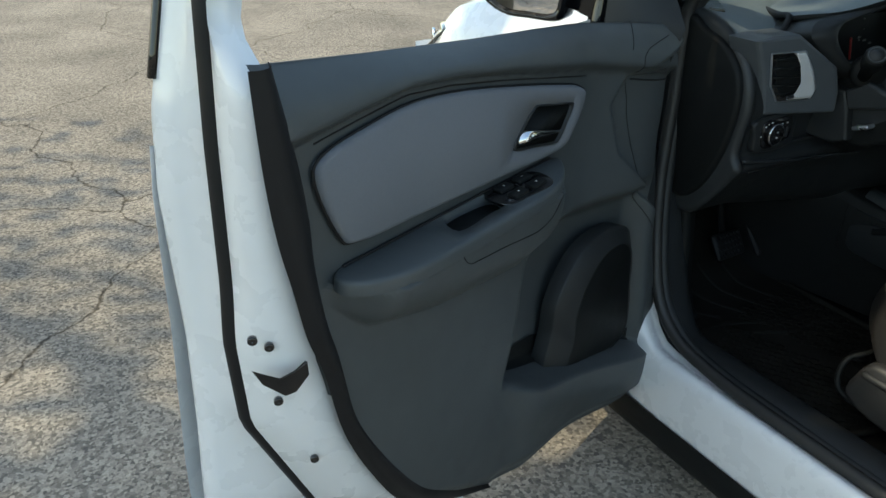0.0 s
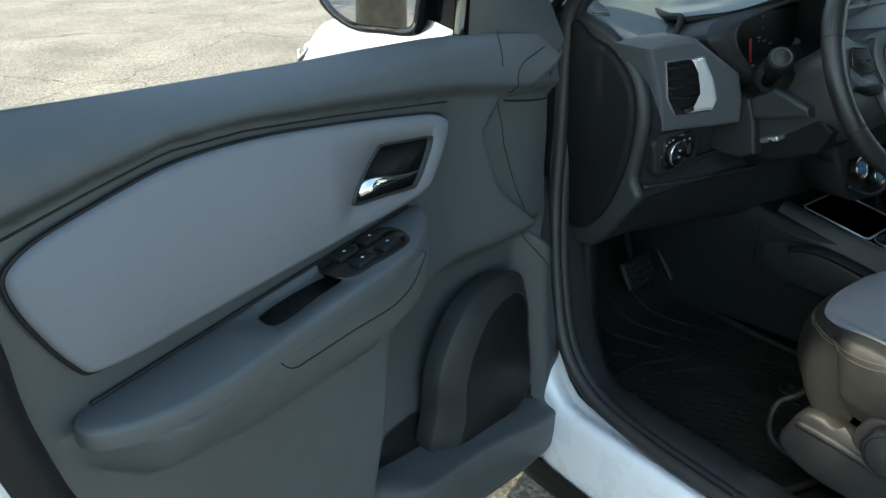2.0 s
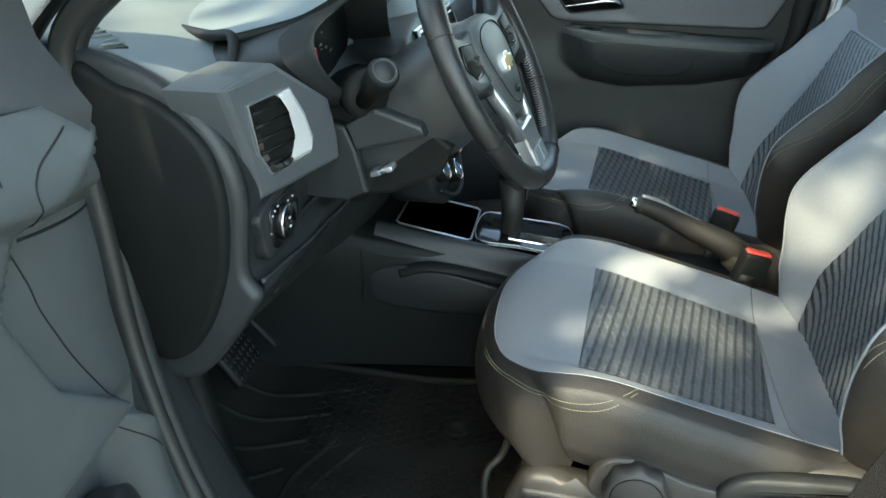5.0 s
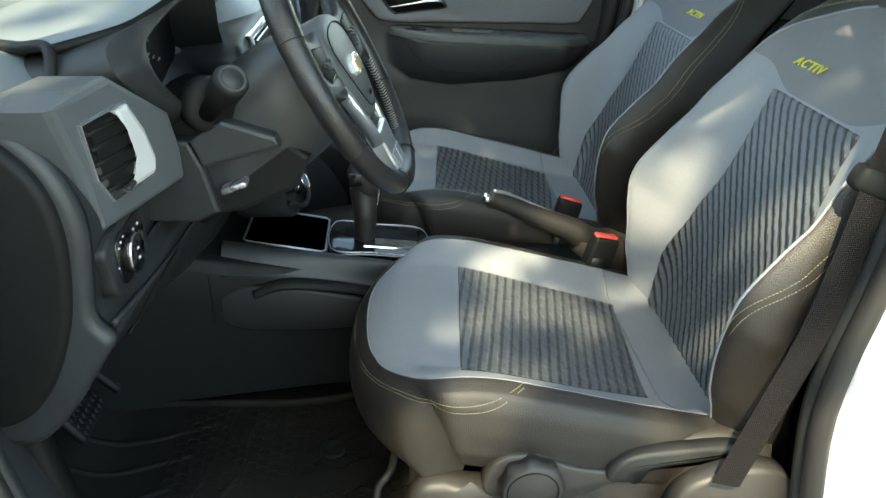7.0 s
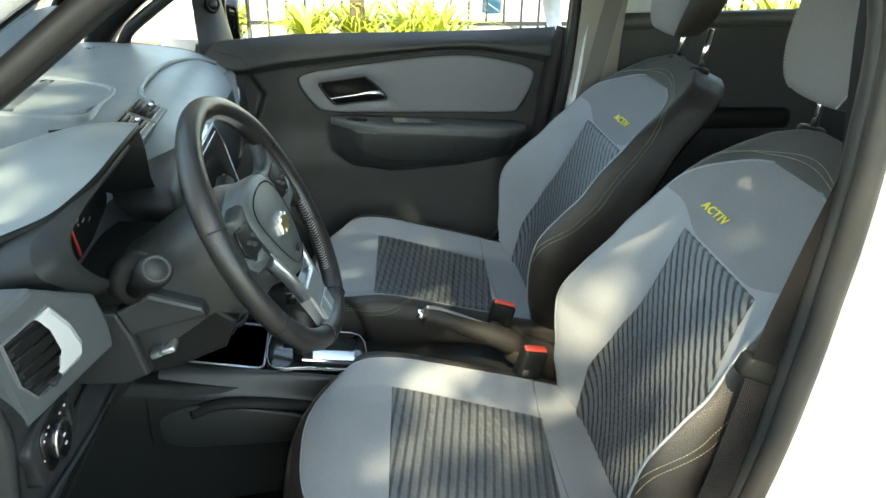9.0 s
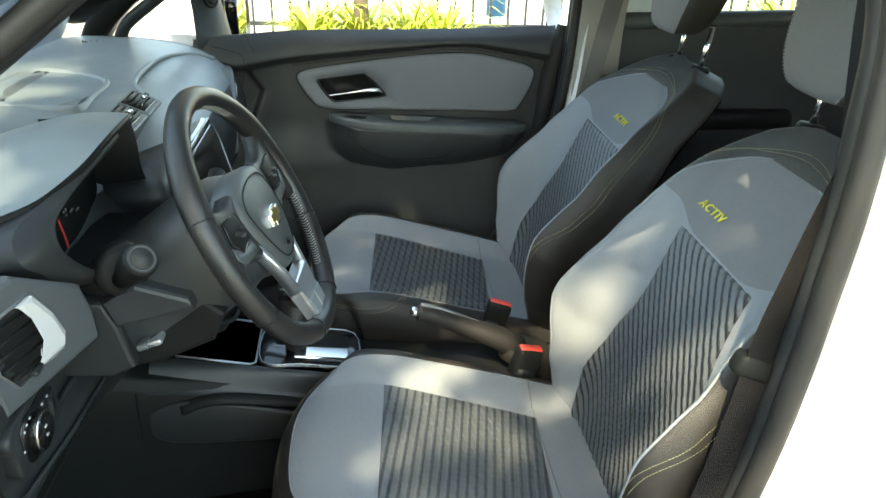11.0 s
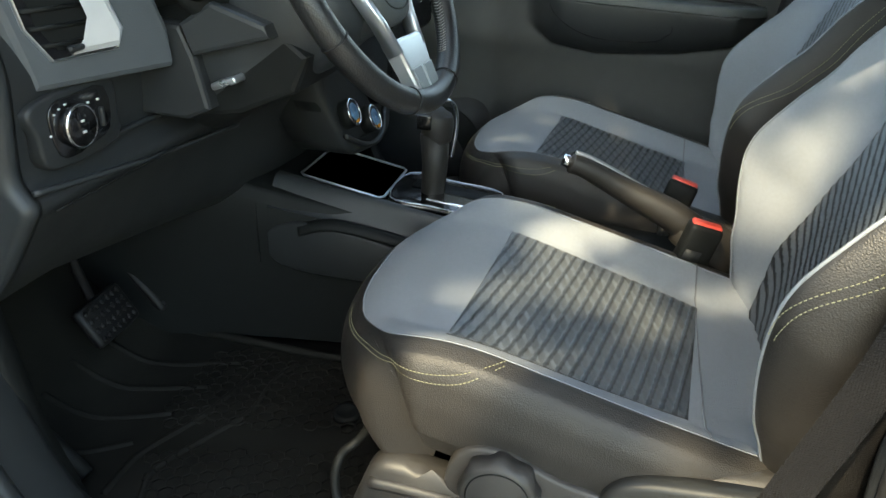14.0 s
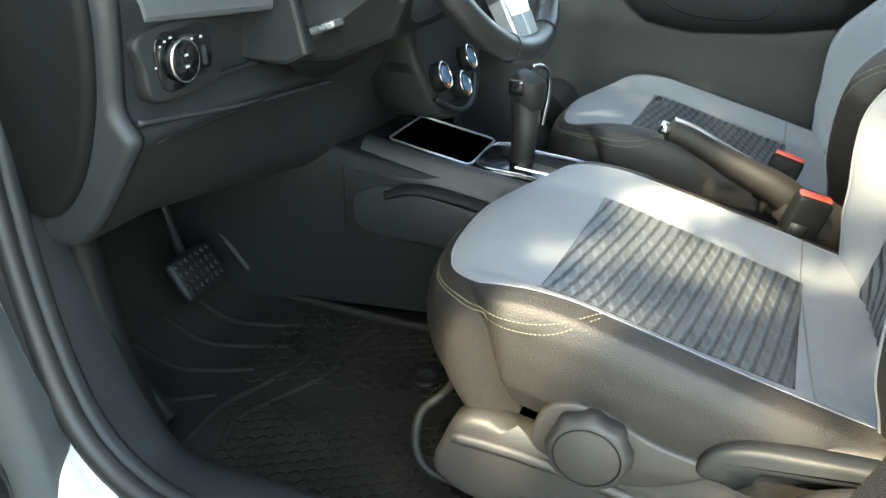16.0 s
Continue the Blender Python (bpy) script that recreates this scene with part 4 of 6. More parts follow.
# groove between the padded top and the lower panel, and the lower crease
# crease tube in a paler plastic, which stands in for the highlight along it
part("knee_fold_highlight", tube(spl([(-0.635, 0.7060, 0.824), (-0.52, 0.7035, 0.809), (-0.43, 0.703, 0.798), (-0.32, 0.706, 0.788), (-0.22, 0.708, 0.779)], 8), 0.0036, 8), PLASTIC_MID, dash)
part("dash_crease", tube([Vector((x, 0.716 - 0.055 * smooth(0.30, 0.05, abs(x - 0.02)), 0.842)) for x in np.linspace(-0.60, -0.16, 30)], 0.004, 6), PLASTIC, dash)
part("knee_seam", tube([Vector((x, 0.6975 - 0.045 * smooth(0.30, 0.05, abs(x - 0.02)), 0.800 - 0.006 * (x + 0.6))) for x in np.linspace(-0.62, -0.40, 12)], 0.0015, 5), PLASTIC_DARK, dash)


def vent(name, cx, parent, flip, Y0, down=0.0):
    """A side air vent: faceted surround, bright trim, slats."""
    f = lambda a, b, c: Vector((cx + flip * a, Y0 - c - 0.12 * (b - 0.98) - 0.26 * a, b + down))
    sur = [(-0.125, 1.072), (-0.085, 1.080), (-0.031, 1.083), (0.082, 1.013), (0.108, 0.960), (0.113, 0.912), (-0.059, 0.917), (-0.088, 0.995)]
    v = part("vent_surround", plate(sur, f, -0.06, 0.012, 0.008), VENT_GREY, parent, "faceted dark vent surround", smooth=False)
    hole = [(-0.086, 1.046), (-0.012, 1.049), (0.020, 1.008), (0.040, 0.970), (0.034, 0.949), (-0.040, 0.948), (-0.066, 0.982)]
    part("vent_throat", plate(hole, f, 0.004, 0.0135, 0.001), GLOSS_BLACK, v, smooth=False)
    for i in range(5):
        z = 0.963 + 0.018 * i
        x0 = -0.066 + max(0, 0.985 - z) * 0.7 - 0.30 * max(0, z - 0.985)
        x1 = curve(z, [0.948, 0.960, 0.988, 1.03, 1.048], [-0.022, -0.006, 0.001, -0.017, -0.043])
        part("vent_slat", plate([(x0, z - 0.0022), (x1, z - 0.0022), (x1, z + 0.0022), (x0, z + 0.0022)], f, 0.010, 0.0175, 0.001), PLASTIC_DARK, v)
    part("vent_tab", rbox(f(-0.022, 0.958, 0.022), (0.022, 0.008, 0.007), 0.003), PLASTIC, v)
    rim = [[f(a, b, c) for a, b in shrink(hole, k)] for k, c in ((1.05, 0.011), (1.04, 0.0150), (1.015, 0.0155), (1.0, 0.010))]
    part("vent_rim", loft(rim, True, False), SATIN, v, smooth=False)
    blade = [(-0.040, 1.048), (-0.012, 1.050), (0.021, 1.009), (0.041, 0.970), (0.035, 0.949), (-0.020, 0.948), (-0.003, 0.960), (0.004, 0.988), (-0.014, 1.030)]
    part("vent_blade", plate(blade, f, 0.010, 0.020, 0.009), BRIGHT, v, "chrome vent blade", smooth=False)
    part("vent_louvre_frame", plate([(-0.074, 1.040), (-0.020, 1.042), (-0.008, 1.030), (0.008, 0.988), (0.002, 0.958), (-0.034, 0.956), (-0.056, 0.984)], f, 0.0136, 0.0142, 0.0003), PLASTIC_DARK, v, smooth=False)
    return v


vent("left_vent", -0.538, dash, 1, 0.700)
vent("right_vent", 0.555, dash, -1, 0.640, -0.035)

# light switch panel
lf = lambda a, b, c: Vector((-0.566 + a, 0.712 - c, 0.877 + b))
sw = part("light_switch_panel", plate(spl([(-0.058, 0.026), (-0.02, 0.037), (0.070, 0.036), (0.076, 0.0), (0.070, -0.036), (-0.02, -0.042), (-0.046, -0.030), (-0.050, 0.0)], 3, True), lf, -0.02, 0.008, 0.004), PLASTIC, dash, "black headlamp switch panel")
part("switch_plate", plate(spl([(-0.034, 0.016), (-0.020, 0.030), (0.0, 0.031), (0.056, 0.029), (0.056, -0.018), (0.018, -0.028), (0.0, -0.032), (-0.026, -0.026)], 3, True), lf, 0.006, 0.0105, 0.001), GLOSS_BLACK, sw)
dial = part("light_dial", lathe(lf(0.0, 0.0, 0.010), (0, -1, 0), [(0.0, 0), (0.0235, 0), (0.0235, 0.008), (0.021, 0.012), (0.0, 0.012)], 30), GLOSS_BLACK, sw)
part("dial_ring", tube([lf(0.0222 * math.cos(a), 0.0222 * math.sin(a), 0.020) for a in np.linspace(0, 2 * math.pi, 36)[:-1]], 0.0020, 6, True), CHROME, dial, "chrome ring")
for a, b, w, h in ((0.0, 0.006, 0.007, 0.004), (0.0, -0.006, 0.007, 0.004), (-0.026, 0.018, 0.004, 0.003), (-0.018, 0.022, 0.004, 0.003), (-0.008, 0.0245, 0.005, 0.003), (0.026, 0.018, 0.005, 0.004), (0.042, 0.018, 0.005, 0.004), (-0.036, -0.002, 0.003, 0.003)):
    part("switch_symbol", rbox(lf(a, b, 0.0225 if abs(a) < 0.01 and abs(b) < 0.01 else 0.011), (0.75 * w, 0.001, 0.6 * h), 0), MARK, sw)
for a in (0.028, 0.043):
    part("dimmer_wheel", rbox(lf(a, -0.002, 0.011), (0.006, 0.008, 0.022), 0.002), PLASTIC, sw)

# instrument hood, cluster and red needle
HOOD_LIP = spl([(-0.495, 0.770, 1.100), (-0.47, 0.735, 1.107), (-0.44, 0.704, 1.114), (-0.40, 0.684, 1.124), (-0.36, 0.668, 1.136), (-0.31, 0.657, 1.149), (-0.25, 0.652, 1.155), (-0.19, 0.655, 1.152), (-0.145, 0.685, 1.132), (-0.115, 0.735, 1.106)], 8)
LIP_X, LIP_Y, LIP_Z = ([p[k] for p in HOOD_LIP] for k in range(3))


def hood(a, b):
    x = -0.495 + 0.380 * a
    yr, zr = curve(x, LIP_X, LIP_Y), curve(x, LIP_X, LIP_Z)
    x += (1 - b) ** 1.5 * (0.105 - 0.19 * a)
    y = 0.94 - (0.94 - yr) * b
    return Vector((x, y, 1.100 + (zr - 1.100) * smooth(0.0, 0.95, b) + 0.016 * math.sin(math.pi * b) * math.sin(math.pi * a)))
# black tube drawn for the shaded left side of hood and binnacle
part("binnacle_shade", tube(spl([hood(0, b) + Vector((-0.006, 0, -0.004)) for b in (0.05, 0.3, 0.55, 0.8, 1.0)] + [Vector((-0.535, 0.762, 1.058)), Vector((-0.570, 0.748, 1.037))], 8), 0.007, 8), RUBBER, dash)
ho = part("instrument_hood", grid(40, 24, hood), DASH_TOP, dash, "blue-grey instrument hood")
part("hood_lip", tube([hood(a, 1.0) + Vector((0, 0.004, -0.007)) for a in np.linspace(0, 1, 50)], 0.006, 10), PLASTIC_DARK, ho)
# the binnacle wraps round the dials under the hood
RIM_OUT = spl([(-0.27, 0.654, 1.148), (-0.35, 0.667, 1.132), (-0.425, 0.692, 1.113), (-0.495, 0.708, 1.099), (-0.526, 0.694, 1.075), (-0.497, 0.685, 1.045), (-0.467, 0.684, 1.017), (-0.43, 0.675, 0.996), (-0.36, 0.665, 0.968), (-0.28, 0.660, 0.958)], 8)
RIM_IN = spl([(-0.25, 0.662, 1.128), (-0.32, 0.668, 1.120), (-0.39, 0.673, 1.110), (-0.440, 0.675, 1.103), (-0.463, 0.675, 1.094), (-0.477, 0.670, 1.076), (-0.463, 0.665, 1.050), (-0.428, 0.655, 1.017), (-0.36, 0.648, 0.985), (-0.28, 0.645, 0.975)], 8)
def cheek(a, b):
    i = a * (len(RIM_OUT) - 1)
    k = min(int(i), len(RIM_OUT) - 2)
    o = Vector(RIM_OUT[k]).lerp(Vector(RIM_OUT[k + 1]), i - k)
    n = Vector(RIM_IN[k]).lerp(Vector(RIM_IN[k + 1]), i - k)
    return o.lerp(n, b) + Vector((0, -0.008 * math.sin(math.pi * b), 0.0))
part("cluster_surround", grid(60, 10, cheek), PLASTIC, dash, "charcoal binnacle round the dials")
part("cluster_flank", grid(60, 4, lambda a, b: cheek(a, 0.0) + Vector((0, 0.14 * b, -0.03 * b))), PLASTIC, dash)
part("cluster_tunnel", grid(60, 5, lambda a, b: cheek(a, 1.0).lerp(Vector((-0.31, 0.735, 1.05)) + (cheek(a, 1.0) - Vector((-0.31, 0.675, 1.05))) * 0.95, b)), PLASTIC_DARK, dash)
WALL_EDGE = spl([(-0.150, 0.668, 1.140), (-0.157, 0.660, 1.100), (-0.150, 0.660, 1.055), (-0.128, 0.660, 1.020), (-0.105, 0.660, 0.980)], 6)
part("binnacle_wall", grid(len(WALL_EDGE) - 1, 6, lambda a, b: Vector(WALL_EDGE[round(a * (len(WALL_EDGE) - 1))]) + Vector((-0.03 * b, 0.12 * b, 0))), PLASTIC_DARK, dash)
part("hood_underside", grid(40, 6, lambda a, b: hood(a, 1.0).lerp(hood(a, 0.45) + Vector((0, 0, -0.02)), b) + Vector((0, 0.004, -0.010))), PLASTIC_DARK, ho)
cl = thing("instrument_cluster", (-0.31, 0.75, 1.0), "dark instrument cluster with a red needle", "instrument cluster")
part("dial_face", plate([(-0.125, 1.098), (-0.138, 1.03), (-0.10, 0.985), (0.10, 0.985), (0.138, 1.03), (0.125, 1.098)], lambda a, b, c: Vector((-0.31 + a, 0.724 - c, b)), -0.02, 0.0, 0.002), PLASTIC_DARK, cl)
part("needle", rbox((-0.344, 0.7175, 1.029), (0.005, 0.003, 0.050), 0.001, Euler((0, radians(-18), 0)).to_matrix()), NEEDLE, cl)
for i in range(9):
    a = math.pi * (1.2 - 0.17 * i)
    part("dial_mark", rbox((-0.355 + 0.048 * math.cos(a), 0.7215, 1.065 + 0.045 * math.sin(a)), (0.005, 0.001, 0.003), 0), DIM, cl)
for i in range(3):
    part("dial_mark", rbox((-0.315 + 0.022 * i, 0.7215, 1.050 - 0.008 * i), (0.011, 0.001, 0.004), 0), DIM, cl)

# centre: upper tray, middle vents, screen, climate panel
def dash_z(y):
    return curve(y, [0.63, 0.68, 0.762, 0.80, 0.90, 0.94, 1.05], [1.02, 1.068, 1.100, 1.105, 1.1125, 1.115, 1.105])


tray = spl([(0.005, 0.800), (0.09, 0.797), (0.195, 0.803), (0.232, 0.86), (0.250, 0.93), (0.235, 0.972), (0.10, 0.978), (0.01, 0.945), (-0.005, 0.87)], 5, True)
tz = lambda a, b, c: Vector((a, b, dash_z(b) + c))
tr = part("tray_rim", loft([[tz(p[0], p[1], c) for p in shrink(tray, k)] for k, c in ((1.08, -0.004), (1.05, 0.006), (1.0, 0.007), (0.95, 0.003), (0.93, 0.0005))], True, False), DASH_TOP, dash, "shallow dash tray")
# floor darker than the rim: the recess's shading is put into its colour
part("shaded_tray_floor", loft([[tz(p[0], p[1], 0.0012) for p in shrink(tray, k)] for k in (0.96, 0.6, 0.2)], True, True), VENT_GREY, tr)
for i, cx in enumerate((0.0, 0.098)):
    f = lambda a, b, c, cx=cx: Vector((cx + a, 0.745 - 0.92 * (1.085 - b) - 0.39 * c, 1.096 - 0.39 * (1.085 - b) + 0.92 * c))
    v = part("centre_vent", plate([(-0.048, 1.088), (0.048, 1.088), (0.046, 1.030), (-0.046, 1.030)], f, -0.03, 0.008, 0.004), VENT_GREY, dash, smooth=False)
    part("vent_throat", plate([(-0.040, 1.083), (0.040, 1.083), (0.038, 1.040), (-0.038, 1.040)], f, 0.006, 0.0092, 0.001), GLOSS_BLACK, v, smooth=False)
    for k in range(4):
        b = 1.046 + 0.010 * k
        part("vent_slat", plate([(-0.037, b - 0.0018), (0.037, b - 0.0018), (0.038, b + 0.0018), (-0.038, b + 0.0018)], f, 0.008, 0.013, 0.0006), PLASTIC, v)
    part("vent_tab", rbox(f(0.01, 1.056, 0.016), (0.010, 0.008, 0.008), 0.003), CHROME, v)
part("dash_brow", tube(spl([(0.150, 0.720, 1.092), (0.20, 0.752, 1.102), (0.32, 0.762, 1.104), (0.45, 0.755, 1.102), (0.56, 0.72, 1.088), (0.61, 0.675, 1.068)], 8), 0.006, 8), DASH_TOP, dash)
def stack(a, b, c):
    return Vector((a, 0.600 + 0.32 * (b - 0.93) + 0.05 * smooth(0.89, 0.83, b) - c, b))
part("centre_panel", plate(spl([(-0.135, 1.03), (0.235, 1.03), (0.245, 0.95), (0.22, 0.83), (0.16, 0.73), (0.10, 0.685), (-0.02, 0.685), (-0.09, 0.715), (-0.125, 0.84), (-0.145, 0.95)], 4, True), lambda a, b, c: stack(a, b, c), -0.10, 0.0, 0.012), PLASTIC, dash, "charcoal centre panel")
sc = part("screen_bezel", plate([(-0.085, 1.030), (0.215, 1.030), (0.228, 0.985), (0.205, 0.895), (-0.07, 0.895), (-0.098, 0.985)], stack, -0.01, 0.010, 0.005), GLOSS_BLACK, dash, "silver-framed touch screen", smooth=False)
part("screen_trim", tube([stack(a, b, 0.009) for a, b in ((-0.085, 1.030), (0.215, 1.030), (0.228, 0.985), (0.205, 0.895), (-0.07, 0.895), (-0.098, 0.985))], 0.0024, 6, True), SATIN, sc, "thin silver trim")
part("screen", plate([(-0.070, 1.020), (0.200, 1.020), (0.210, 0.985), (0.192, 0.905), (-0.060, 0.905), (-0.082, 0.985)], stack, 0.006, 0.0125, 0.002), GLOSS_BLACK, sc, smooth=False)
part("screen_knob", lathe(stack(0.05, 0.915, 0.012), (0, -1, 0), [(0, 0), (0.014, 0), (0.013, 0.016), (0, 0.017)], 24), PLASTIC_DARK, sc)
for i in range(5):
    part("screen_mark", rbox(stack(-0.01 + 0.03 * i, 0.955, 0.0135), (0.012, 0.001, 0.005), 0), MARK, sc)
# climate panel with three dials
def clim(a, b, c):
    return Vector((0.005 + a, 0.600 + 0.42 * (b - 0.76) - c, b))
cp = part("climate_panel", plate(spl([(-0.105, 0.812), (0.11, 0.815), (0.105, 0.75), (0.06, 0.712), (0.0, 0.702), (-0.06, 0.712), (-0.102, 0.75)], 4, True), clim, -0.05, 0.0, 0.010), PLASTIC_DARK, dash, "black climate control panel")
part("climate_fascia", plate([(-0.105, 0.808), (0.10, 0.808), (0.095, 0.785), (0.03, 0.775), (-0.03, 0.775), (-0.10, 0.785)], clim, 0.0, 0.003, 0.001), SATIN, cp, smooth=False)
for a, b in ((-0.068, 0.760), (0.004, 0.732), (0.070, 0.765)):
    c0 = clim(a, b, -0.002)
    ax = Vector((0, -0.92, 0.38))
    kn = part("climate_knob", lathe(c0, ax, [(0, 0), (0.025, 0), (0.024, 0.022), (0.021, 0.025), (0, 0.0255)], 28), PLASTIC_DARK, cp)
    e1, e2 = Vector((1, 0, 0)), ax.normalized().cross(Vector((1, 0, 0)))
    part("knob_ring", tube([c0 + ax.normalized() * 0.025 + 0.0215 * (math.cos(q) * e1 + math.sin(q) * e2) for q in np.linspace(0, 2 * math.pi, 30)[:-1]], 0.0022, 6, True), CHROME, kn)
    part("knob_face", disc(c0 + ax.normalized() * 0.0250, ax, 0.015, 0.0012, 24, 0.0004), BLUE_LED, kn)
    part("knob_pointer", rbox(c0 + ax.normalized() * 0.0265 - e2 * 0.016, (0.012, 0.002, 0.005), 0.0006), ORANGE, kn)
part("climate_lip", tube(spl([clim(-0.10, 0.735, 0.006), clim(-0.05, 0.708, 0.010), clim(0.0, 0.700, 0.012), clim(0.05, 0.708, 0.010), clim(0.10, 0.735, 0.006)], 6), 0.005, 8), PLASTIC, cp)

# steering column with stalk
column = thing("steering_column", (-0.32, 0.62, 0.95), "charcoal steering column shroud with a stalk", "steering column")
ax = Vector((0.0, -0.886, 0.464))
WC = Vector((-0.303, 0.462, 1.035))
rings = []
for d, rx, rz, dz in ((0.02, 0.075, 0.068, 0), (0.05, 0.092, 0.080, -0.004), (0.10, 0.098, 0.086, -0.012), (0.17, 0.100, 0.080, -0.020), (0.26, 0.102, 0.08, -0.03)):
    c = WC - ax * d + Vector((0, 0, dz))
    e2 = ax.cross(Vector((1, 0, 0)))
    rings.append([c + rx * math.copysign(abs(math.cos(q)) ** 0.7, math.cos(q)) * Vector((1, 0, 0)) - rz * math.copysign(abs(math.sin(q)) ** 0.7, math.sin(q)) * e2 for q in np.linspace(0, 2 * math.pi, 40)[:-1]])
part("shroud", loft(rings), PLASTIC_MID, column)
low = [(0.72, 0.995), (0.61, 0.990), (0.55, 0.966), (0.505, 0.930), (0.525, 0.885), (0.60, 0.852), (0.72, 0.835)]
side_on = lambda a, b, c: Vector((-0.30 + c, a, b))
part("lower_shroud", plate(low, side_on, 0.11, -0.098, 0.008), PLASTIC_DARK, column, "black lower column cover", smooth=False)
# upper facet in paler plastic than the cover, imitating sunlight that falls on it
part("sunlit_facet", plate([(0.656, 0.963), (0.612, 0.990), (0.545, 0.968), (0.540, 0.952), (0.641, 0.926)], side_on, -0.09, -0.124, 0.006), PLASTIC_MID, column, "upper column facet, coloured paler for the sun on it", smooth=False)
part("shroud_cheek", plate([(0.73, 0.970), (0.657, 0.961), (0.641, 0.924), (0.628, 0.862), (0.66, 0.846), (0.73, 0.850)], side_on, -0.09, -0.121, 0.006), PLASTIC, column, smooth=False)
part("tilt_lever", rbox((-0.400, 0.606, 0.896), (0.044, 0.036, 0.009), 0.003, Euler((radians(-20), 0, 0)).to_matrix()), SATIN, column, "pale tilt lever")
s0, s1 = Vector((-0.425, 0.625, 1.000)), Vector((-0.482, 0.579, 1.056))
part("stalk_boot", lathe(Vector((-0.398, 0.635, 1.005)), (-0.75, -0.60, 0.05), [(0, 0), (0.036, 0), (0.035, 0.018), (0.028, 0.026), (0, 0.026)], 24), PLASTIC_DARK, column)
part("stalk", lathe(s0, s1 - s0, [(0, 0), (0.012, 0), (0.014, 0.045), (0.020, 0.055), (0.0215, 0.090), (0.019, 0.096), (0, 0.096)], 24), PLASTIC_DARK, column)
d = (s1 - s0).normalized()
part("stalk_cap", lathe(s0 + d * 0.093, d, [(0, 0), (0.0185, 0), (0.018, 0.004), (0.0165, 0.0055), (0.0135, 0.0035), (0.0125, 0.0035), (0.0115, 0.006), (0, 0.0065)], 24), PLASTIC, column)
part("stalk_ring", tube([s0 + d * 0.0975 + 0.0152 * (math.cos(q) * d.orthogonal().normalized() + math.sin(q) * d.cross(d.orthogonal().normalized())) for q in np.linspace(0, 2 * math.pi, 30)[:-1]], 0.0007, 5, True), PLASTIC_SOFT, column)
part("wiper_stalk", tube([WC - ax * 0.11 + Vector((0.08, 0, 0.0)), WC - ax * 0.09 + Vector((0.19, 0.01, 0.035))], [0.011, 0.015], 12), PLASTIC_DARK, column)
part("ignition_lock", lathe(Vector((-0.21, 0.60, 0.95)), (0.75, -0.6, 0.1), [(0, 0), (0.024, 0), (0.022, 0.02), (0, 0.022)], 20), PLASTIC_DARK, column)

# steering wheel
wheel = thing("steering_wheel", WC, "black leather steering wheel with silver lower spoke", "steering wheel")
YAW = Matrix.Rotation(radians(-5), 3, "Z")
e1 = YAW @ Vector((1, 0, 0))
axw = YAW @ ax
e2 = axw.cross(e1)
if e2.z < 0:
    e2 = -e2
wp = lambda a, b, c=0.0: WC + e1 * a + e2 * b + axw * c
R = 0.1825
rim = [wp(R * math.cos(q), R * math.sin(q)) for q in np.linspace(0, 2 * math.pi, 97)[:-1]]
rr = []
for q in np.linspace(0, 2 * math.pi, 97)[:-1]:
    dd = math.degrees(q)
    fat = sum(math.exp(-(((dd - k + 180) % 360 - 180) / 16) ** 2) for k in (35, 145))
    rr.append(0.0160 + 0.0022 * fat)
part("rim", tube(rim, rr, 14, True), LEATHER_W, wheel, "black perforated leather rim")
for q in (22, 158, 205, 335, 250, 290):
    a = radians(q)
    c = wp(R * math.cos(a), R * math.sin(a))
    u1, u2 = (e1 * math.cos(a) + e2 * math.sin(a)), axw
    part("rim_seam", tube([c + 0.0166 * (math.cos(p) * u1 + math.sin(p) * u2) for p in np.linspace(0, 2 * math.pi, 20)[:-1]], 0.0011, 5, True), RUBBER, wheel)
for lo, hi in ((36, 80), (100, 144), (190, 236), (304, 350)):
    row = []
    for q in np.arange(lo, hi, 1.6):
        a = radians(q)
        base = wp((R - 0.0155) * math.cos(a), (R - 0.0155) * math.sin(a))
        t = -e1 * math.sin(a) + e2 * math.cos(a)
        row.append(tube([base + axw * 0.006 + t * 0.002, base - (e1 * math.cos(a) + e2 * math.sin(a)) * 0.0012 - t * 0.001, base - axw * 0.006 + t * 0.002], 0.0006, 4))
    part("rim_lacing", join(*row), STITCH_W, wheel, kind="")
hub = spl([(-0.080, 0.030), (-0.058, 0.060), (0.0, 0.070), (0.058, 0.060), (0.080, 0.030), (0.070, -0.02), (0.045, -0.065), (0.02, -0.082), (-0.02, -0.082), (-0.045, -0.065), (-0.070, -0.02)], 4, True)
def hubp(a, b, c):
    return wp(a, b, c - 1.2 * (a * a + b * b))
part("airbag_cover", plate(hub, hubp, -0.05, 0.018, 0.012), PLASTIC_SOFT, wheel, "charcoal airbag cover")
inner = shrink(hub, 0.80)
part("cover_groove", tube([hubp(p[0], p[1], 0.0178) for p in inner], 0.0012, 5, True), PLASTIC_DARK, wheel)
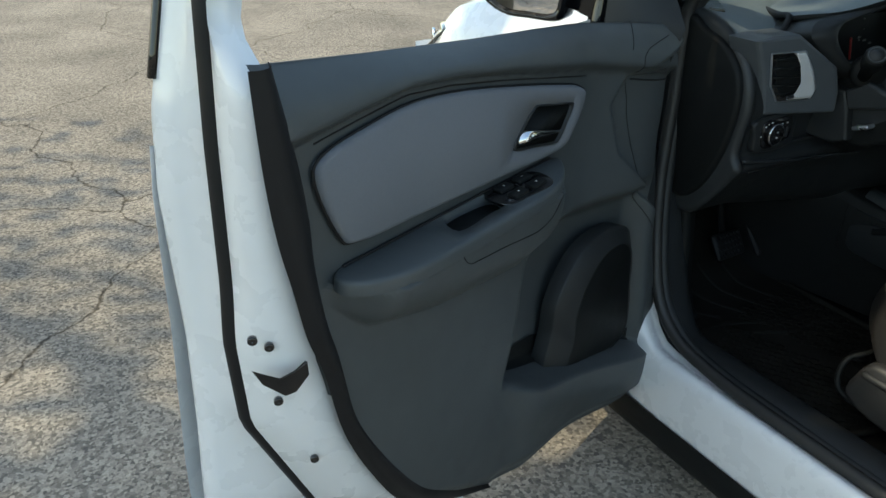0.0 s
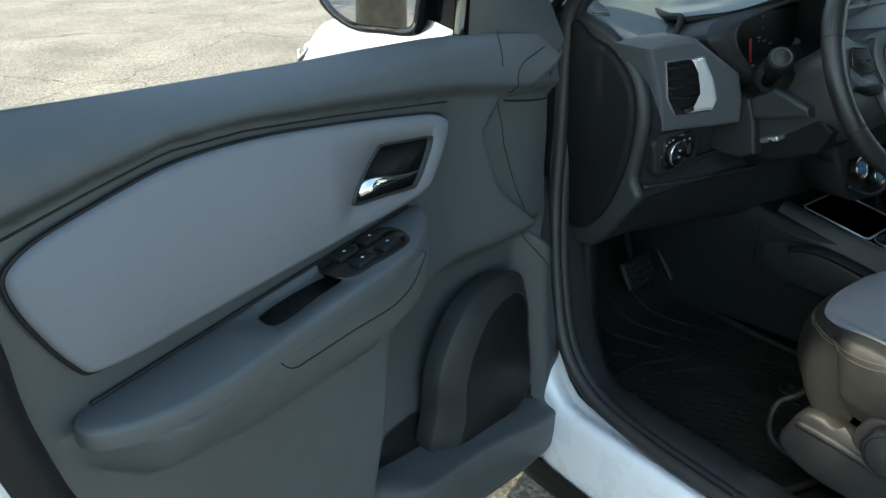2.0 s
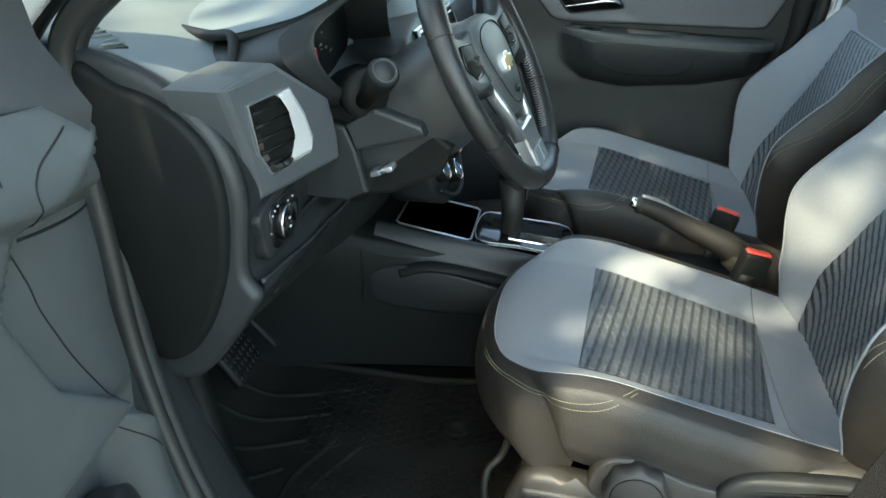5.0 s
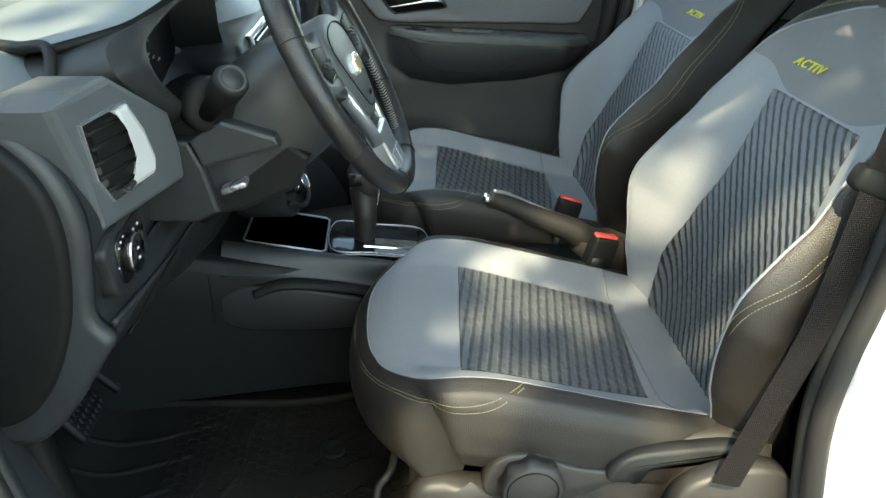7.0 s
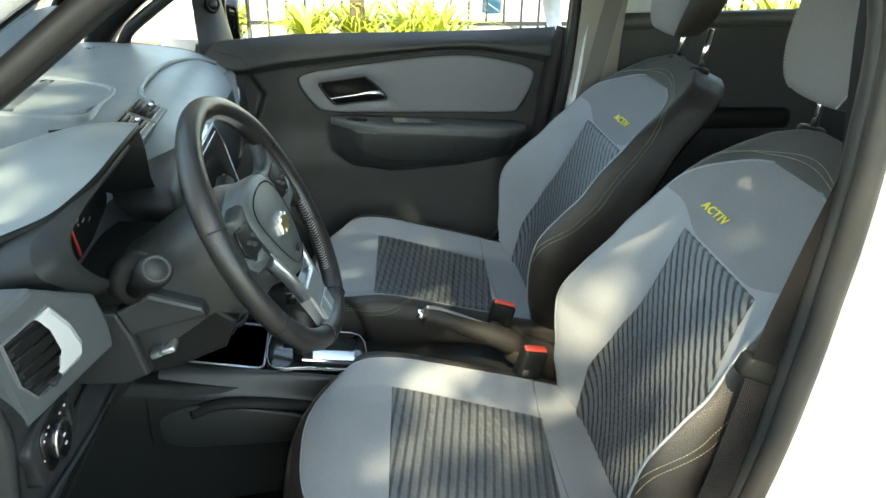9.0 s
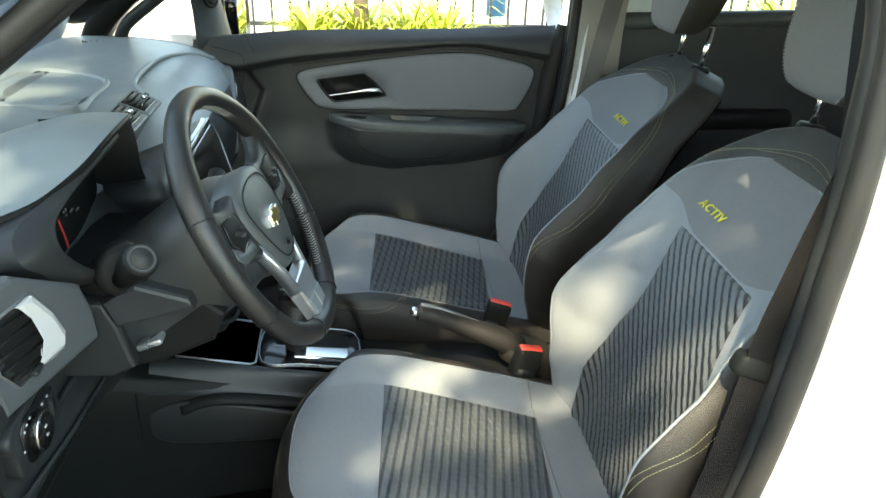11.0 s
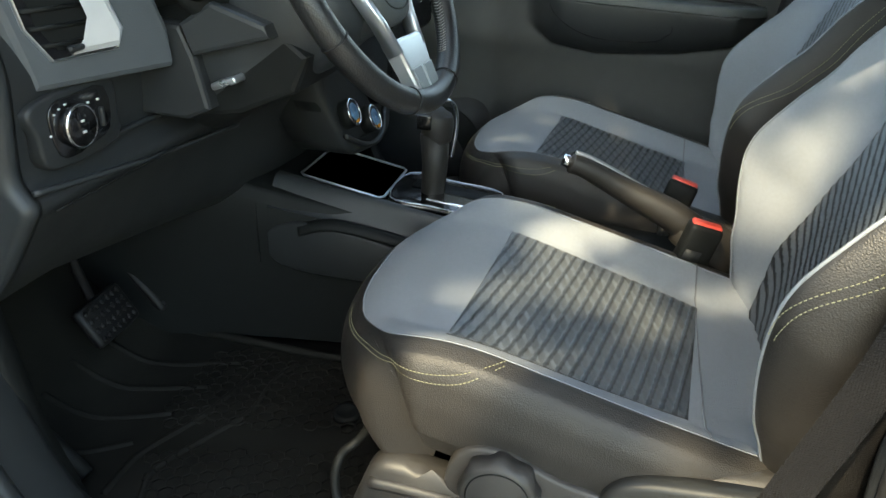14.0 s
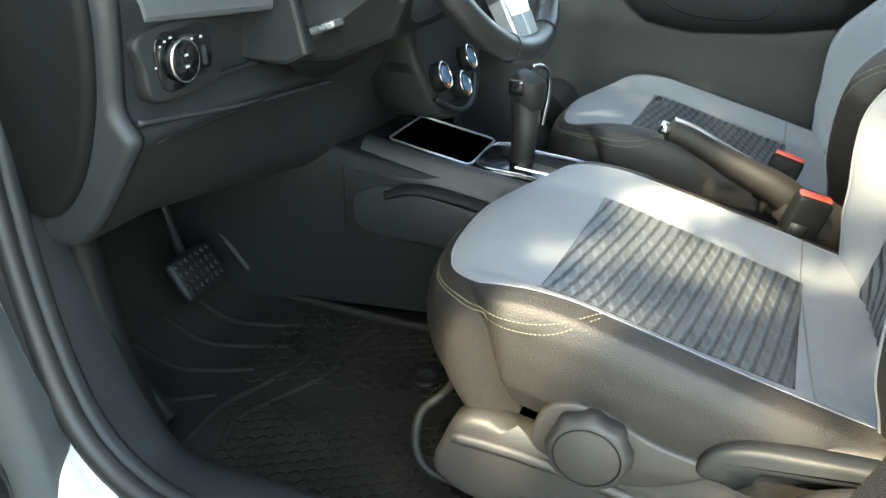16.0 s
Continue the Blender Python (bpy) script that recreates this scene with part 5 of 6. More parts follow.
for sg in (-1, 1):
    arm = spl([(0.050, 0.055), (0.095, 0.054), (0.128, 0.064), (0.150, 0.088), (0.160, 0.092), (0.174, 0.050), (0.178, 0.0), (0.176, -0.036), (0.164, -0.040), (0.146, -0.016), (0.11, -0.020), (0.065, -0.030)], 3, True)
    sp = part("spoke", plate([(sg * a, b) for a, b in arm], wp, -0.018, 0.005, 0.007), PLASTIC, wheel)
    pad = [(0.090, 0.042), (0.136, 0.048), (0.146, 0.020), (0.128, 0.000), (0.086, 0.004)]
    part("spoke_buttons", plate([(sg * a, b) for a, b in pad], wp, 0.002, 0.0085, 0.003), PLASTIC_DARK, sp)
    part("button_frame", tube([wp(sg * a, b, 0.0072) for a, b in pad], 0.0011, 5, True), GLOSS_BLACK, sp)
    for k in range(3):
        part("button", rbox(wp(sg * (0.098 + 0.012 * k), 0.024 - 0.008 * (k % 2), 0.0095), (0.009, 0.009, 0.004), 0.001), PLASTIC, sp)
    tr = [(0.088, 0.000), (0.128, -0.003), (0.149, 0.018), (0.154, 0.002), (0.140, -0.014), (0.084, -0.020)]
    part("spoke_trim", plate([(sg * a, b) for a, b in tr], wp, -0.004, 0.007, 0.003), PLASTIC_SOFT, sp)
    leg = [(0.066, -0.022), (0.076, -0.018), (0.052, -0.075), (0.042, -0.118), (0.030, -0.118), (0.040, -0.075)]
    part("lower_spoke_bar", plate([(sg * a, b) for a, b in leg], wp, -0.012, 0.006, 0.003), SATIN, wheel)
part("lower_spoke", plate([(-0.044, -0.100), (0.044, -0.100), (0.036, -0.138), (0.031, -0.176), (-0.031, -0.176), (-0.036, -0.138)], wp, -0.014, 0.006, 0.005), SATIN, wheel, "satin silver lower spoke", smooth=False)
for sg in (-1, 1):
    part("spoke_window", plate([(sg * 0.004, -0.140), (sg * 0.032, -0.140), (sg * 0.028, -0.168), (sg * 0.004, -0.168)], wp, 0.004, 0.0075, 0.002), DASH_TOP, wheel, smooth=False)
badge = [(-0.022, 0.006), (-0.008, 0.006), (-0.008, 0.011), (0.010, 0.011), (0.010, 0.006), (0.022, 0.006), (0.020, -0.006), (0.008, -0.006), (0.008, -0.011), (-0.010, -0.011), (-0.010, -0.006), (-0.024, -0.006)]
bd = part("badge_edge", plate([(a * 1.16, b * 1.22 - 0.008) for a, b in badge], lambda a, b, c: wp(a, b, c), 0.012, 0.0200, 0.001), CHROME, wheel, smooth=False)
part("badge", plate([(a, b - 0.008) for a, b in badge], lambda a, b, c: wp(a, b, c), 0.015, 0.0215, 0.001), GOLD, bd, smooth=False)
part("airbag_mark", rbox(wp(0.0, -0.052, 0.0165), (0.014, 0.004, 0.006), 0.0005), PLASTIC_DARK, wheel)

# ---- centre console, gear selector, handbrake ----
console = thing("centre_console", (0, 0.3, 0.34), "dark plastic centre console between the front seats", "console")
def con(a, b):
    y = 1.10 - 1.3 * b
    half = curve(y, [-0.2, 0.1, 0.4, 0.55, 0.70, 0.80, 0.95, 1.1], [0.085, 0.085, 0.095, 0.110, 0.132, 0.150, 0.19, 0.22])
    ztop = curve(y, [-0.2, 0.0, 0.15, 0.30, 0.40, 0.55, 0.70, 0.80, 1.1], [0.56, 0.56, 0.565, 0.575, 0.590, 0.605, 0.635, 0.66, 0.70])
    th = [(-1.0, 0.34), (-1.0, ztop - 0.03), (-0.92, ztop - 0.006), (-0.8, ztop), (0.8, ztop), (0.92, ztop - 0.006), (1.0, ztop - 0.03), (1.0, 0.34)]
    t = a * (len(th) - 1)
    i = min(int(t), len(th) - 2)
    p = [th[i][k] + (th[i + 1][k] - th[i][k]) * (t - i) for k in (0, 1)]
    return Vector((p[0] * half, y, p[1]))
part("console_body", grid(28, 30, con), PLASTIC_DARK, console)
def ledge(a, b):
    y = 0.715 - 0.36 * b
    half = curve(y, [0.35, 0.4, 0.55, 0.70, 0.80], [0.094, 0.095, 0.110, 0.132, 0.150])
    z = curve(y, [0.30, 0.40, 0.55, 0.70, 0.80], [0.580, 0.592, 0.616, 0.640, 0.66])
    k = smooth(0.0, 1.0, a)
    return Vector((-half - 0.004 + (half - 0.074) * a, y, z - 0.034 + 0.046 * math.sin(math.pi / 2 * k)))
part("console_ledge", grid(10, 24, ledge), PLASTIC_MID, console, "charcoal side ledge")
part("console_groove", tube(spl([(-0.135, 0.66, 0.57), (-0.128, 0.60, 0.585), (-0.118, 0.50, 0.570), (-0.105, 0.36, 0.535)], 6), 0.012, 8, flat=0.4), PLASTIC_DARK, console)
part("console_seam", tube([Vector((-0.140, 0.735, z)) if z < 0.60 else Vector((-0.150 + (z - 0.6), 0.735, z)) for z in np.linspace(0.50, 0.63, 8)], 0.0014, 5), PLASTIC_DARK, console)
part("knee_pad", plate(spl([(0.735, 0.55), (0.66, 0.585), (0.52, 0.565), (0.42, 0.53), (0.46, 0.49), (0.62, 0.485), (0.71, 0.50)], 5, True), lambda a, b, c: Vector((-c - 0.02 * (a - 0.5), a, b)), 0.10, 0.131, 0.006), PLASTIC, console, "raised side panel")
bin_o = [(-0.072, 0.672), (-0.064, 0.680), (0.078, 0.680), (0.085, 0.672), (0.085, 0.538), (0.078, 0.530), (-0.060, 0.528), (-0.070, 0.536)]
bz = lambda a, b, c: Vector((a, b, 0.612 + 0.19 * (b - 0.55) + c))
part("front_bin", loft([[bz(p[0], p[1], c) for p in shrink(bin_o, k)] for k, c in ((1.0, 0.012), (0.97, 0.012), (0.93, 0.004), (0.90, -0.04))]), GLOSS_BLACK, console)
part("bin_rim", tube([bz(p[0], p[1], 0.013) for p in bin_o], 0.0024, 6, True), SATIN, console, "silver bin rim")
gb = spl([(-0.065, 0.52), (0.065, 0.52), (0.068, 0.44), (0.060, 0.335), (-0.060, 0.335), (-0.068, 0.44)], 4, True)
gz = lambda a, b, c: Vector((a, b, 0.597 + 0.10 * (b - 0.42) + c))
selector = thing("gear_selector", (0, 0.43, 0.59), "automatic gear lever with gloss black and chrome surround", "gear lever")
part("selector_surround", plate(gb, gz, -0.02, 0.018, 0.006), GLOSS_BLACK, selector)
part("selector_chrome", plate([(-0.046, 0.455), (-0.008, 0.455), (-0.008, 0.350), (-0.046, 0.350)], gz, 0.015, 0.0215, 0.003), CHROME, selector, smooth=False)
part("selector_rim", tube([gz(p[0], p[1], 0.017) for p in shrink(gb, 0.96)], 0.0014, 6, True), SATIN, selector)
part("selector_gate", plate([(-0.002, 0.495), (0.040, 0.495), (0.040, 0.350), (-0.002, 0.350)], gz, 0.015, 0.020, 0.002), PLASTIC_DARK, selector)
part("lever_stem", tube([gz(-0.005, 0.455, 0.01), Vector((-0.003, 0.452, 0.67)), Vector((0.0, 0.455, 0.725))], [0.021, 0.023, 0.026], 14), LEATHER, selector)
part("lever_knob", tube(spl([(0.0, 0.447, 0.712), (0.0, 0.450, 0.735), (0.0, 0.454, 0.760), (0.0, 0.450, 0.775)], 4), [0.022, 0.024, 0.026, 0.0275, 0.029, 0.030, 0.030, 0.030, 0.029, 0.026, 0.021, 0.015, 0.006], 18), LEATHER, selector)
part("knob_band", tube(spl([(0.018, 0.428, 0.68), (0.022, 0.422, 0.735), (0.016, 0.424, 0.772), (0.0, 0.432, 0.785), (-0.010, 0.445, 0.785)], 6), 0.0042, 8, flat=1.0), CHROME, selector)
part("knob_button", rbox((-0.029, 0.466, 0.752), (0.006, 0.026, 0.026), 0.003), GLOSS_BLACK, selector)
brake = thing("handbrake", (0.0, 0.12, 0.58), "handbrake lever with black leather grip and chrome button", "handbrake")
hb = spl([(-0.035, -0.02, 0.60), (-0.037, 0.04, 0.640), (-0.040, 0.11, 0.672), (-0.050, 0.18, 0.708), (-0.056, 0.212, 0.719)], 6)
part("grip", tube(hb, [0.026 - 0.010 * smooth(2, 22, i) for i in range(len(hb))], 14, flat=1.15), LEATHER, brake)
part("top_strip", tube([Vector(p) + Vector((0, -0.006, 0.018)) for p in hb[10:]], 0.004, 6), SATIN, brake)
part("button", tube([hb[-1], Vector(hb[-1]) + Vector((0, 0.014, 0.005))], [0.0115, 0.010], 12), CHROME, brake, "chrome release button")
part("gaiter", tube([(-0.035, -0.06, 0.56), (-0.035, -0.02, 0.60), (-0.036, 0.03, 0.625)], [0.05, 0.04, 0.028], 12), LEATHER, brake)
def buckle(at, turn, label):
    e = thing("seat_belt_buckle", at, label, "belt buckle", "belt buckles")
    rot = Euler([radians(a) for a in turn]).to_matrix()
    P = Vector(at)
    b = part("buckle_body", rbox(P + rot @ Vector((0, 0, -0.035)), (0.032, 0.052, 0.085), 0.007, rot), PLASTIC_DARK, e)
    part("release_button", rbox(P + rot @ Vector((0, 0, 0.006)), (0.019, 0.046, 0.010), 0.004, rot), RED, e, "red release button")
    part("buckle_label", rbox(P + rot @ Vector((-0.0162, 0.006, -0.045)), (0.001, 0.026, 0.022), 0, rot), PLASTIC, e)
    part("buckle_stalk", tube([P + rot @ Vector((0, 0, -0.07)), P + rot @ Vector((0, -0.02, -0.16))], 0.012, 8, flat=1.4), PLASTIC_DARK, e)
buckle((-0.105, -0.004, 0.654), (14, -4, 8), "black belt buckle with red button beside the driver seat")
buckle((0.076, 0.024, 0.654), (14, 4, -8), "black belt buckle with red button beside the passenger seat")

# ---- floor, mat, pedals ----
tagged(part("cabin_floor", grid(20, 40, lambda a, b: Vector((-0.62 + 1.24 * a, -0.60 + 1.75 * b, 0.325 + 0.30 * smooth(0.90, 1.1, b) + 0.02 * math.sin(9 * a) * 0.2))), CARPET), "black carpeted car floor", "floor", kind="structure")
floor_mat = thing("floor_mat", (-0.38, 0.65, 0.335), "dusty black rubber floor mat with honeycomb cells", "floor mat")
def matz(x, y):
    return 0.334 + 0.24 * smooth(0.88, 1.22, y)
mo = spl([(-0.60, 0.36), (-0.61, 0.62), (-0.60, 0.86), (-0.56, 1.06), (-0.34, 1.11), (-0.17, 1.05), (-0.165, 0.60), (-0.17, 0.36)], 5, True)
part("mat_base", grid(40, 50, lambda a, b: Vector((-0.61 + 0.45 * a, 0.34 + 0.78 * b, matz(0, 0.34 + 0.78 * b) + 0.0)), lambda a, b: inside((-0.61 + 0.45 * a, 0.34 + 0.78 * b), [tuple(p) for p in mo])), MAT_RUBBER, floor_mat)
part("mat_edge", tube([Vector((p[0], p[1], matz(0, p[1]) + 0.004)) for p in mo], 0.008, 8, True), MAT_RUBBER, floor_mat)
cells = []
r = 0.0125
for j in range(26):
    for i in range(22):
        x = -0.585 + i * r * 1.80 + (j % 2) * r * 0.90
        y = 0.38 + j * r * 1.56
        if x > -0.19 or y > 0.70 + 0.10 * math.sin(5 * (x + 0.6)) or -0.40 < x + 0.25 * (y - 0.5) < -0.34:
            continue
        ring = [Vector((x + r * math.sin(math.pi / 3 * k), y + r * math.cos(math.pi / 3 * k), matz(0, y) + 0.003)) for k in range(6)]
        cells.append(tube(ring, 0.0021, 4, True))
part("mat_honeycomb", join(*cells), MAT_RUBBER, floor_mat, kind="stuff")
for k, pts in enumerate(([(-0.56, 0.72), (-0.50, 0.735), (-0.42, 0.70), (-0.34, 0.665), (-0.25, 0.665), (-0.18, 0.64)], [(-0.565, 0.775), (-0.48, 0.775), (-0.38, 0.735), (-0.28, 0.715), (-0.18, 0.70)], [(-0.52, 0.96), (-0.50, 0.86), (-0.46, 0.80)], [(-0.44, 0.97), (-0.42, 0.87), (-0.38, 0.78)], [(-0.36, 0.98), (-0.34, 0.87), (-0.30, 0.76)], [(-0.28, 0.97), (-0.26, 0.85), (-0.22, 0.74)])):
    part("mat_ridge", tube([Vector((p[0], p[1], matz(0, p[1]) - 0.001)) for p in spl(pts, 6)], 0.006, 8), MAT_RUBBER, floor_mat)
part("mat_peg", lathe((-0.305, 0.512, 0.334), (0, 0, 1), [(0, 0), (0.024, 0), (0.023, 0.008), (0.016, 0.009), (0.014, 0.005), (0, 0.005)], 24), PLASTIC_DARK, floor_mat)
def pedal(name, c, w, h, label, lean):
    e = thing(name, c, label, "pedal", "pedals")
    rot = Euler((radians(lean), 0, radians(3))).to_matrix()
    b = part("pedal_pad", rbox(c, (w, 0.018, h), 0.008, rot), RUBBER, e)
    bits = []
    nx, nz = max(1, int(w / 0.015)), int(h / 0.015)
    for i in range(nx):
        for j in range(nz):
            x, z = (i + 0.5) / nx * w * 0.9 - w * 0.45, (j + 0.5) / nz * h * 0.9 - h * 0.45
            bits.append(rbox(Vector(c) + rot @ Vector((x, -0.0095, z)), (0.0085, 0.004, 0.0085), 0.0015, rot @ Euler((0, radians(45), 0)).to_matrix(), 1))
    part("pedal_studs", join(*bits), RUBBER, e)
    part("pedal_arm", tube([Vector(c) + rot @ Vector((0.0, 0.012, 0.02)), Vector(c) + Vector((0.01, 0.07, 0.14)), Vector(c) + Vector((0.01, 0.13, 0.26))], 0.008, 8), RUBBER, e)
pedal("brake_pedal", (-0.308, 0.936, 0.450), 0.112, 0.074, "black rubber studded brake pedal", -32)
pedal("accelerator_pedal", (-0.172, 0.955, 0.440), 0.044, 0.122, "narrow black accelerator pedal beside the brake", -38)
tagged(part("foot_rest_edge", tube([(-0.56, 0.80, 0.36), (-0.55, 0.86, 0.40), (-0.53, 0.98, 0.47)], 0.012, 6), PLASTIC_DARK), "black plastic edge of the footwell", "footwell trim")

# ---- seat belt on the driver side ----
belt = thing("seat_belt", (-0.66, -0.1, 0.6), "dark woven seat belt with plastic guide", "seat belt")
run = spl([(-0.668, -0.022, 0.580), (-0.666, -0.048, 0.660), (-0.662, -0.088, 0.785), (-0.656, -0.110, 0.880), (-0.652, -0.126, 0.985), (-0.650, -0.133, 1.060), (-0.652, -0.150, 1.155), (-0.655, -0.175, 1.270), (-0.65, -0.205, 1.38)], 8)
def web(a, b):
    i = b * (len(run) - 1)
    k = min(int(i), len(run) - 2)
    p = Vector(run[k]).lerp(Vector(run[k + 1]), i - k)
    return p + Vector((0.006 * math.sin(3 * b), (a - 0.5) * (0.038 - 0.014 * smooth(0.98, 1.10, p.z)), (a - 0.5) * 0.010))
part("webbing", grid(4, 60, web), WEBBING, belt)
part("belt_guide", rbox((-0.636, -0.132, 0.978), (0.026, 0.066, 0.030), 0.008, Euler((radians(22), 0, 0)).to_matrix()), PLASTIC_DARK, belt)
part("guide_pin", lathe((-0.646, -0.145, 0.935), (-1, 0, 0), [(0, 0), (0.009, 0), (0.008, 0.006), (0.003, 0.006), (0, 0.004)], 16), PLASTIC, belt)
part("belt_foot", plate(spl([(0.05, 0.49), (0.06, 0.55), (0.03, 0.59), (-0.05, 0.61), (-0.10, 0.58), (-0.10, 0.48)], 4, True), lambda a, b, c: Vector((-0.625 - c, a - 0.03, b - 0.03)), -0.01, 0.02, 0.008), PLASTIC_WARM, belt)


# ---- car body round the cabin ----
body = thing("car_body", (0, 0.4, 0.2), "white car body with black sill and grey interior pillars", "car body")
for sg in (-1, 1):
    x = lambda v, sg=sg: sg * v
    # sill: painted step, rubber, black cladding
    step = spl([(0.700, 0.345), (0.712, 0.370), (0.728, 0.378), (0.742, 0.372), (0.756, 0.377), (0.772, 0.380), (0.784, 0.366), (0.789, 0.33), (0.790, 0.27), (0.782, 0.215), (0.765, 0.205)], 4)
    def sill(y):
        up = 0.30 * smooth(0.68, 0.92, y) ** 1.8
        return [Vector((x(p[0] - 0.02 * smooth(0.7, 0.9, y)), y, p[1] + (up if p[1] > 0.30 else 0.0))) for p in step]
    part("sill", loft([sill(y) for y in np.linspace(-1.3, 0.92, 60)], False, False), PAINT, body, "white painted door sill")
    clad = spl([(0.79, 0.230), (0.792, 0.205), (0.786, 0.165), (0.76, 0.13), (0.70, 0.125), (0.60, 0.13)], 4)
    part("sill_cladding", loft([[Vector((x(p[0]), y, p[1])) for p in clad] for y in np.linspace(-1.3, 1.05, 24)], False, False), PLASTIC_DARK, body, "black plastic sill cladding")
    # body seal running round the door opening
    ring = spl([(0.700, -0.085, 0.46), (0.722, -0.02, 0.405), (0.740, 0.12, 0.388), (0.742, 0.45, 0.388), (0.742, 0.60, 0.396), (0.740, 0.70, 0.420), (0.732, 0.775, 0.482), (0.718, 0.825, 0.60), (0.694, 0.866, 0.75), (0.673, 0.885, 0.90), (0.662, 0.897, 1.05), (0.655, 0.888, 1.13), (0.640, 0.80, 1.205), (0.622, 0.66, 1.305), (0.605, 0.50, 1.425), (0.592, 0.34, 1.505), (0.590, 0.10, 1.530), (0.610, -0.06, 1.52), (0.655, -0.115, 1.40), (0.672, -0.120, 1.25), (0.674, -0.116, 1.10), (0.676, -0.100, 0.90), (0.676, -0.075, 0.70)], 6, True)
    if sg < 0:
        ring = [np.array((p[0], p[1] - 0.045 * (1 - smooth(-0.09, 0.10, p[1])), p[2])) for p in ring]
    else:
        ring = [np.array((p[0], p[1] - 0.125 * (1 - smooth(-0.15, 0.30, p[1])), p[2])) for p in ring]
    part("opening_seal", tube([Vector((x(p[0]), p[1], p[2])) for p in ring], 0.014, 10, True), SEAL_GREY if sg < 0 else RUBBER, body, "worn rubber seal round the door opening")
    part("opening_trim", tube([Vector((x(p[0] - 0.022), p[1] + 0.0, p[2] - 0.004)) for p in ring], 0.014, 8, True), PLASTIC, body)
    # inner sill and kick panel trim
    kick = spl([(0.738, 0.388), (0.690, 0.402), (0.640, 0.388), (0.596, 0.335)], 5)
    def kicker(y):
        up = 0.40 * smooth(0.66, 0.905, y) ** 2.2
        return [Vector((x(p[0]), y, p[1] + up * (1 if p[1] > 0.36 else 0.35))) for p in kick]
    part("sill_trim", loft([kicker(y) for y in np.linspace(-0.35, 0.90, 44)], False, False), PLASTIC, body, "charcoal plastic inner sill trim")
    part("kick_panel", plate(spl([(0.82, 0.60), (0.835, 0.70), (0.86, 0.80), (1.0, 0.80), (1.05, 0.40), (0.84, 0.36), (0.76, 0.34), (0.80, 0.48)], 4, True), lambda a, b, c: Vector((x(c), a, b)), 0.60, 0.632, 0.010), PLASTIC_DARK, body)
    # pillars
    ap = spl([(0.70, 0.93, 0.60), (0.70, 0.935, 0.90), (0.69, 0.94, 1.10), (0.655, 0.78, 1.265), (0.625, 0.57, 1.42), (0.60, 0.38, 1.520)], 6)
    part("a_pillar", tube([Vector((x(p[0] + 0.012), p[1] + 0.03, p[2] + 0.012)) for p in ap], 0.040, 10), PAINT, body)
    part("a_pillar_trim", tube([Vector((x(p[0] - 0.026), p[1] + 0.03, p[2])) for p in ap[6:]], 0.030, 10), PLASTIC_DARK, body)
    def pillar(a, b):
        z = 0.36 + 1.17 * b
        y0 = curve(z, [0.36, 0.5, 0.78, 1.0, 1.2, 1.44], [-0.045, -0.075, -0.085, -0.118, -0.130, -0.12])
        prof = [(0.628, -0.02), (0.660, 0.0), (0.690, -0.006), (0.712, -0.035), (0.722, -0.10), (0.735, -0.20), (0.752, -0.26), (0.762, -0.34), (0.755, -0.42)]
        t = a * (len(prof) - 1)
        i = min(int(t), len(prof) - 2)
        p = [prof[i][k] + (prof[i + 1][k] - prof[i][k]) * (t - i) for k in (0, 1)]
        lean = -0.03 * smooth(1.15, 1.45, z)
        return Vector((x(p[0] + lean + 0.02 * smooth(0.5, 0.36, z)), y0 + p[1] - (0.125 if sg > 0 else 0.045), z))
    part("b_pillar", grid(24, 30, pillar), PAINT, body, "white painted centre pillar")
    part("b_pillar_trim", grid(6, 20, lambda a, b: Vector((x(0.640 - 0.06 * smooth(1.1, 1.45, 0.40 + 1.12 * b) - 0.012 * math.sin(math.pi * a)), (-0.17 if sg < 0 else -0.25) - 0.12 * a, 0.40 + 1.12 * b))), BEIGE if sg > 0 else PLASTIC, body)
    part("roof_rail", tube([Vector((x(p[0]), p[1], p[2])) for p in spl([(0.615, 0.38, 1.535), (0.61, 0.10, 1.555), (0.60, -0.5, 1.56), (0.58, -1.5, 1.53)], 6)], 0.035, 10), PAINT, body)
    # front wing and bonnet edge
    def wing(a, b):
        y = 0.93 + 1.17 * b
        crest = curve(y, [0.93, 1.3, 1.6, 1.75, 1.88, 2.0, 2.1], [1.06, 1.06, 1.045, 1.010, 0.955, 0.885, 0.80])
        prof = [(0.30, crest + 0.012), (0.50, crest + 0.008), (0.62, crest - 0.005), (0.70, crest - 0.03), (0.765, crest - 0.10), (0.80, crest - 0.22), (0.805, 0.60), (0.80, 0.45), (0.79, 0.30)]
        t = a * (len(prof) - 1)
        i = min(int(t), len(prof) - 2)
        p = [prof[i][k] + (prof[i + 1][k] - prof[i][k]) * (t - i) for k in (0, 1)]
        inw = 0.16 * smooth(1.6, 2.12, y) ** 2
        return Vector((x(p[0] - inw), y, p[1]))
    part("front_wing", grid(32, 30, wing), PAINT, body, "white front wing")
    lamp = spl([(1.72, 0.922), (1.80, 0.925), (1.91, 0.905), (1.985, 0.870), (2.025, 0.815), (1.97, 0.790), (1.87, 0.820), (1.78, 0.870)], 5, True)
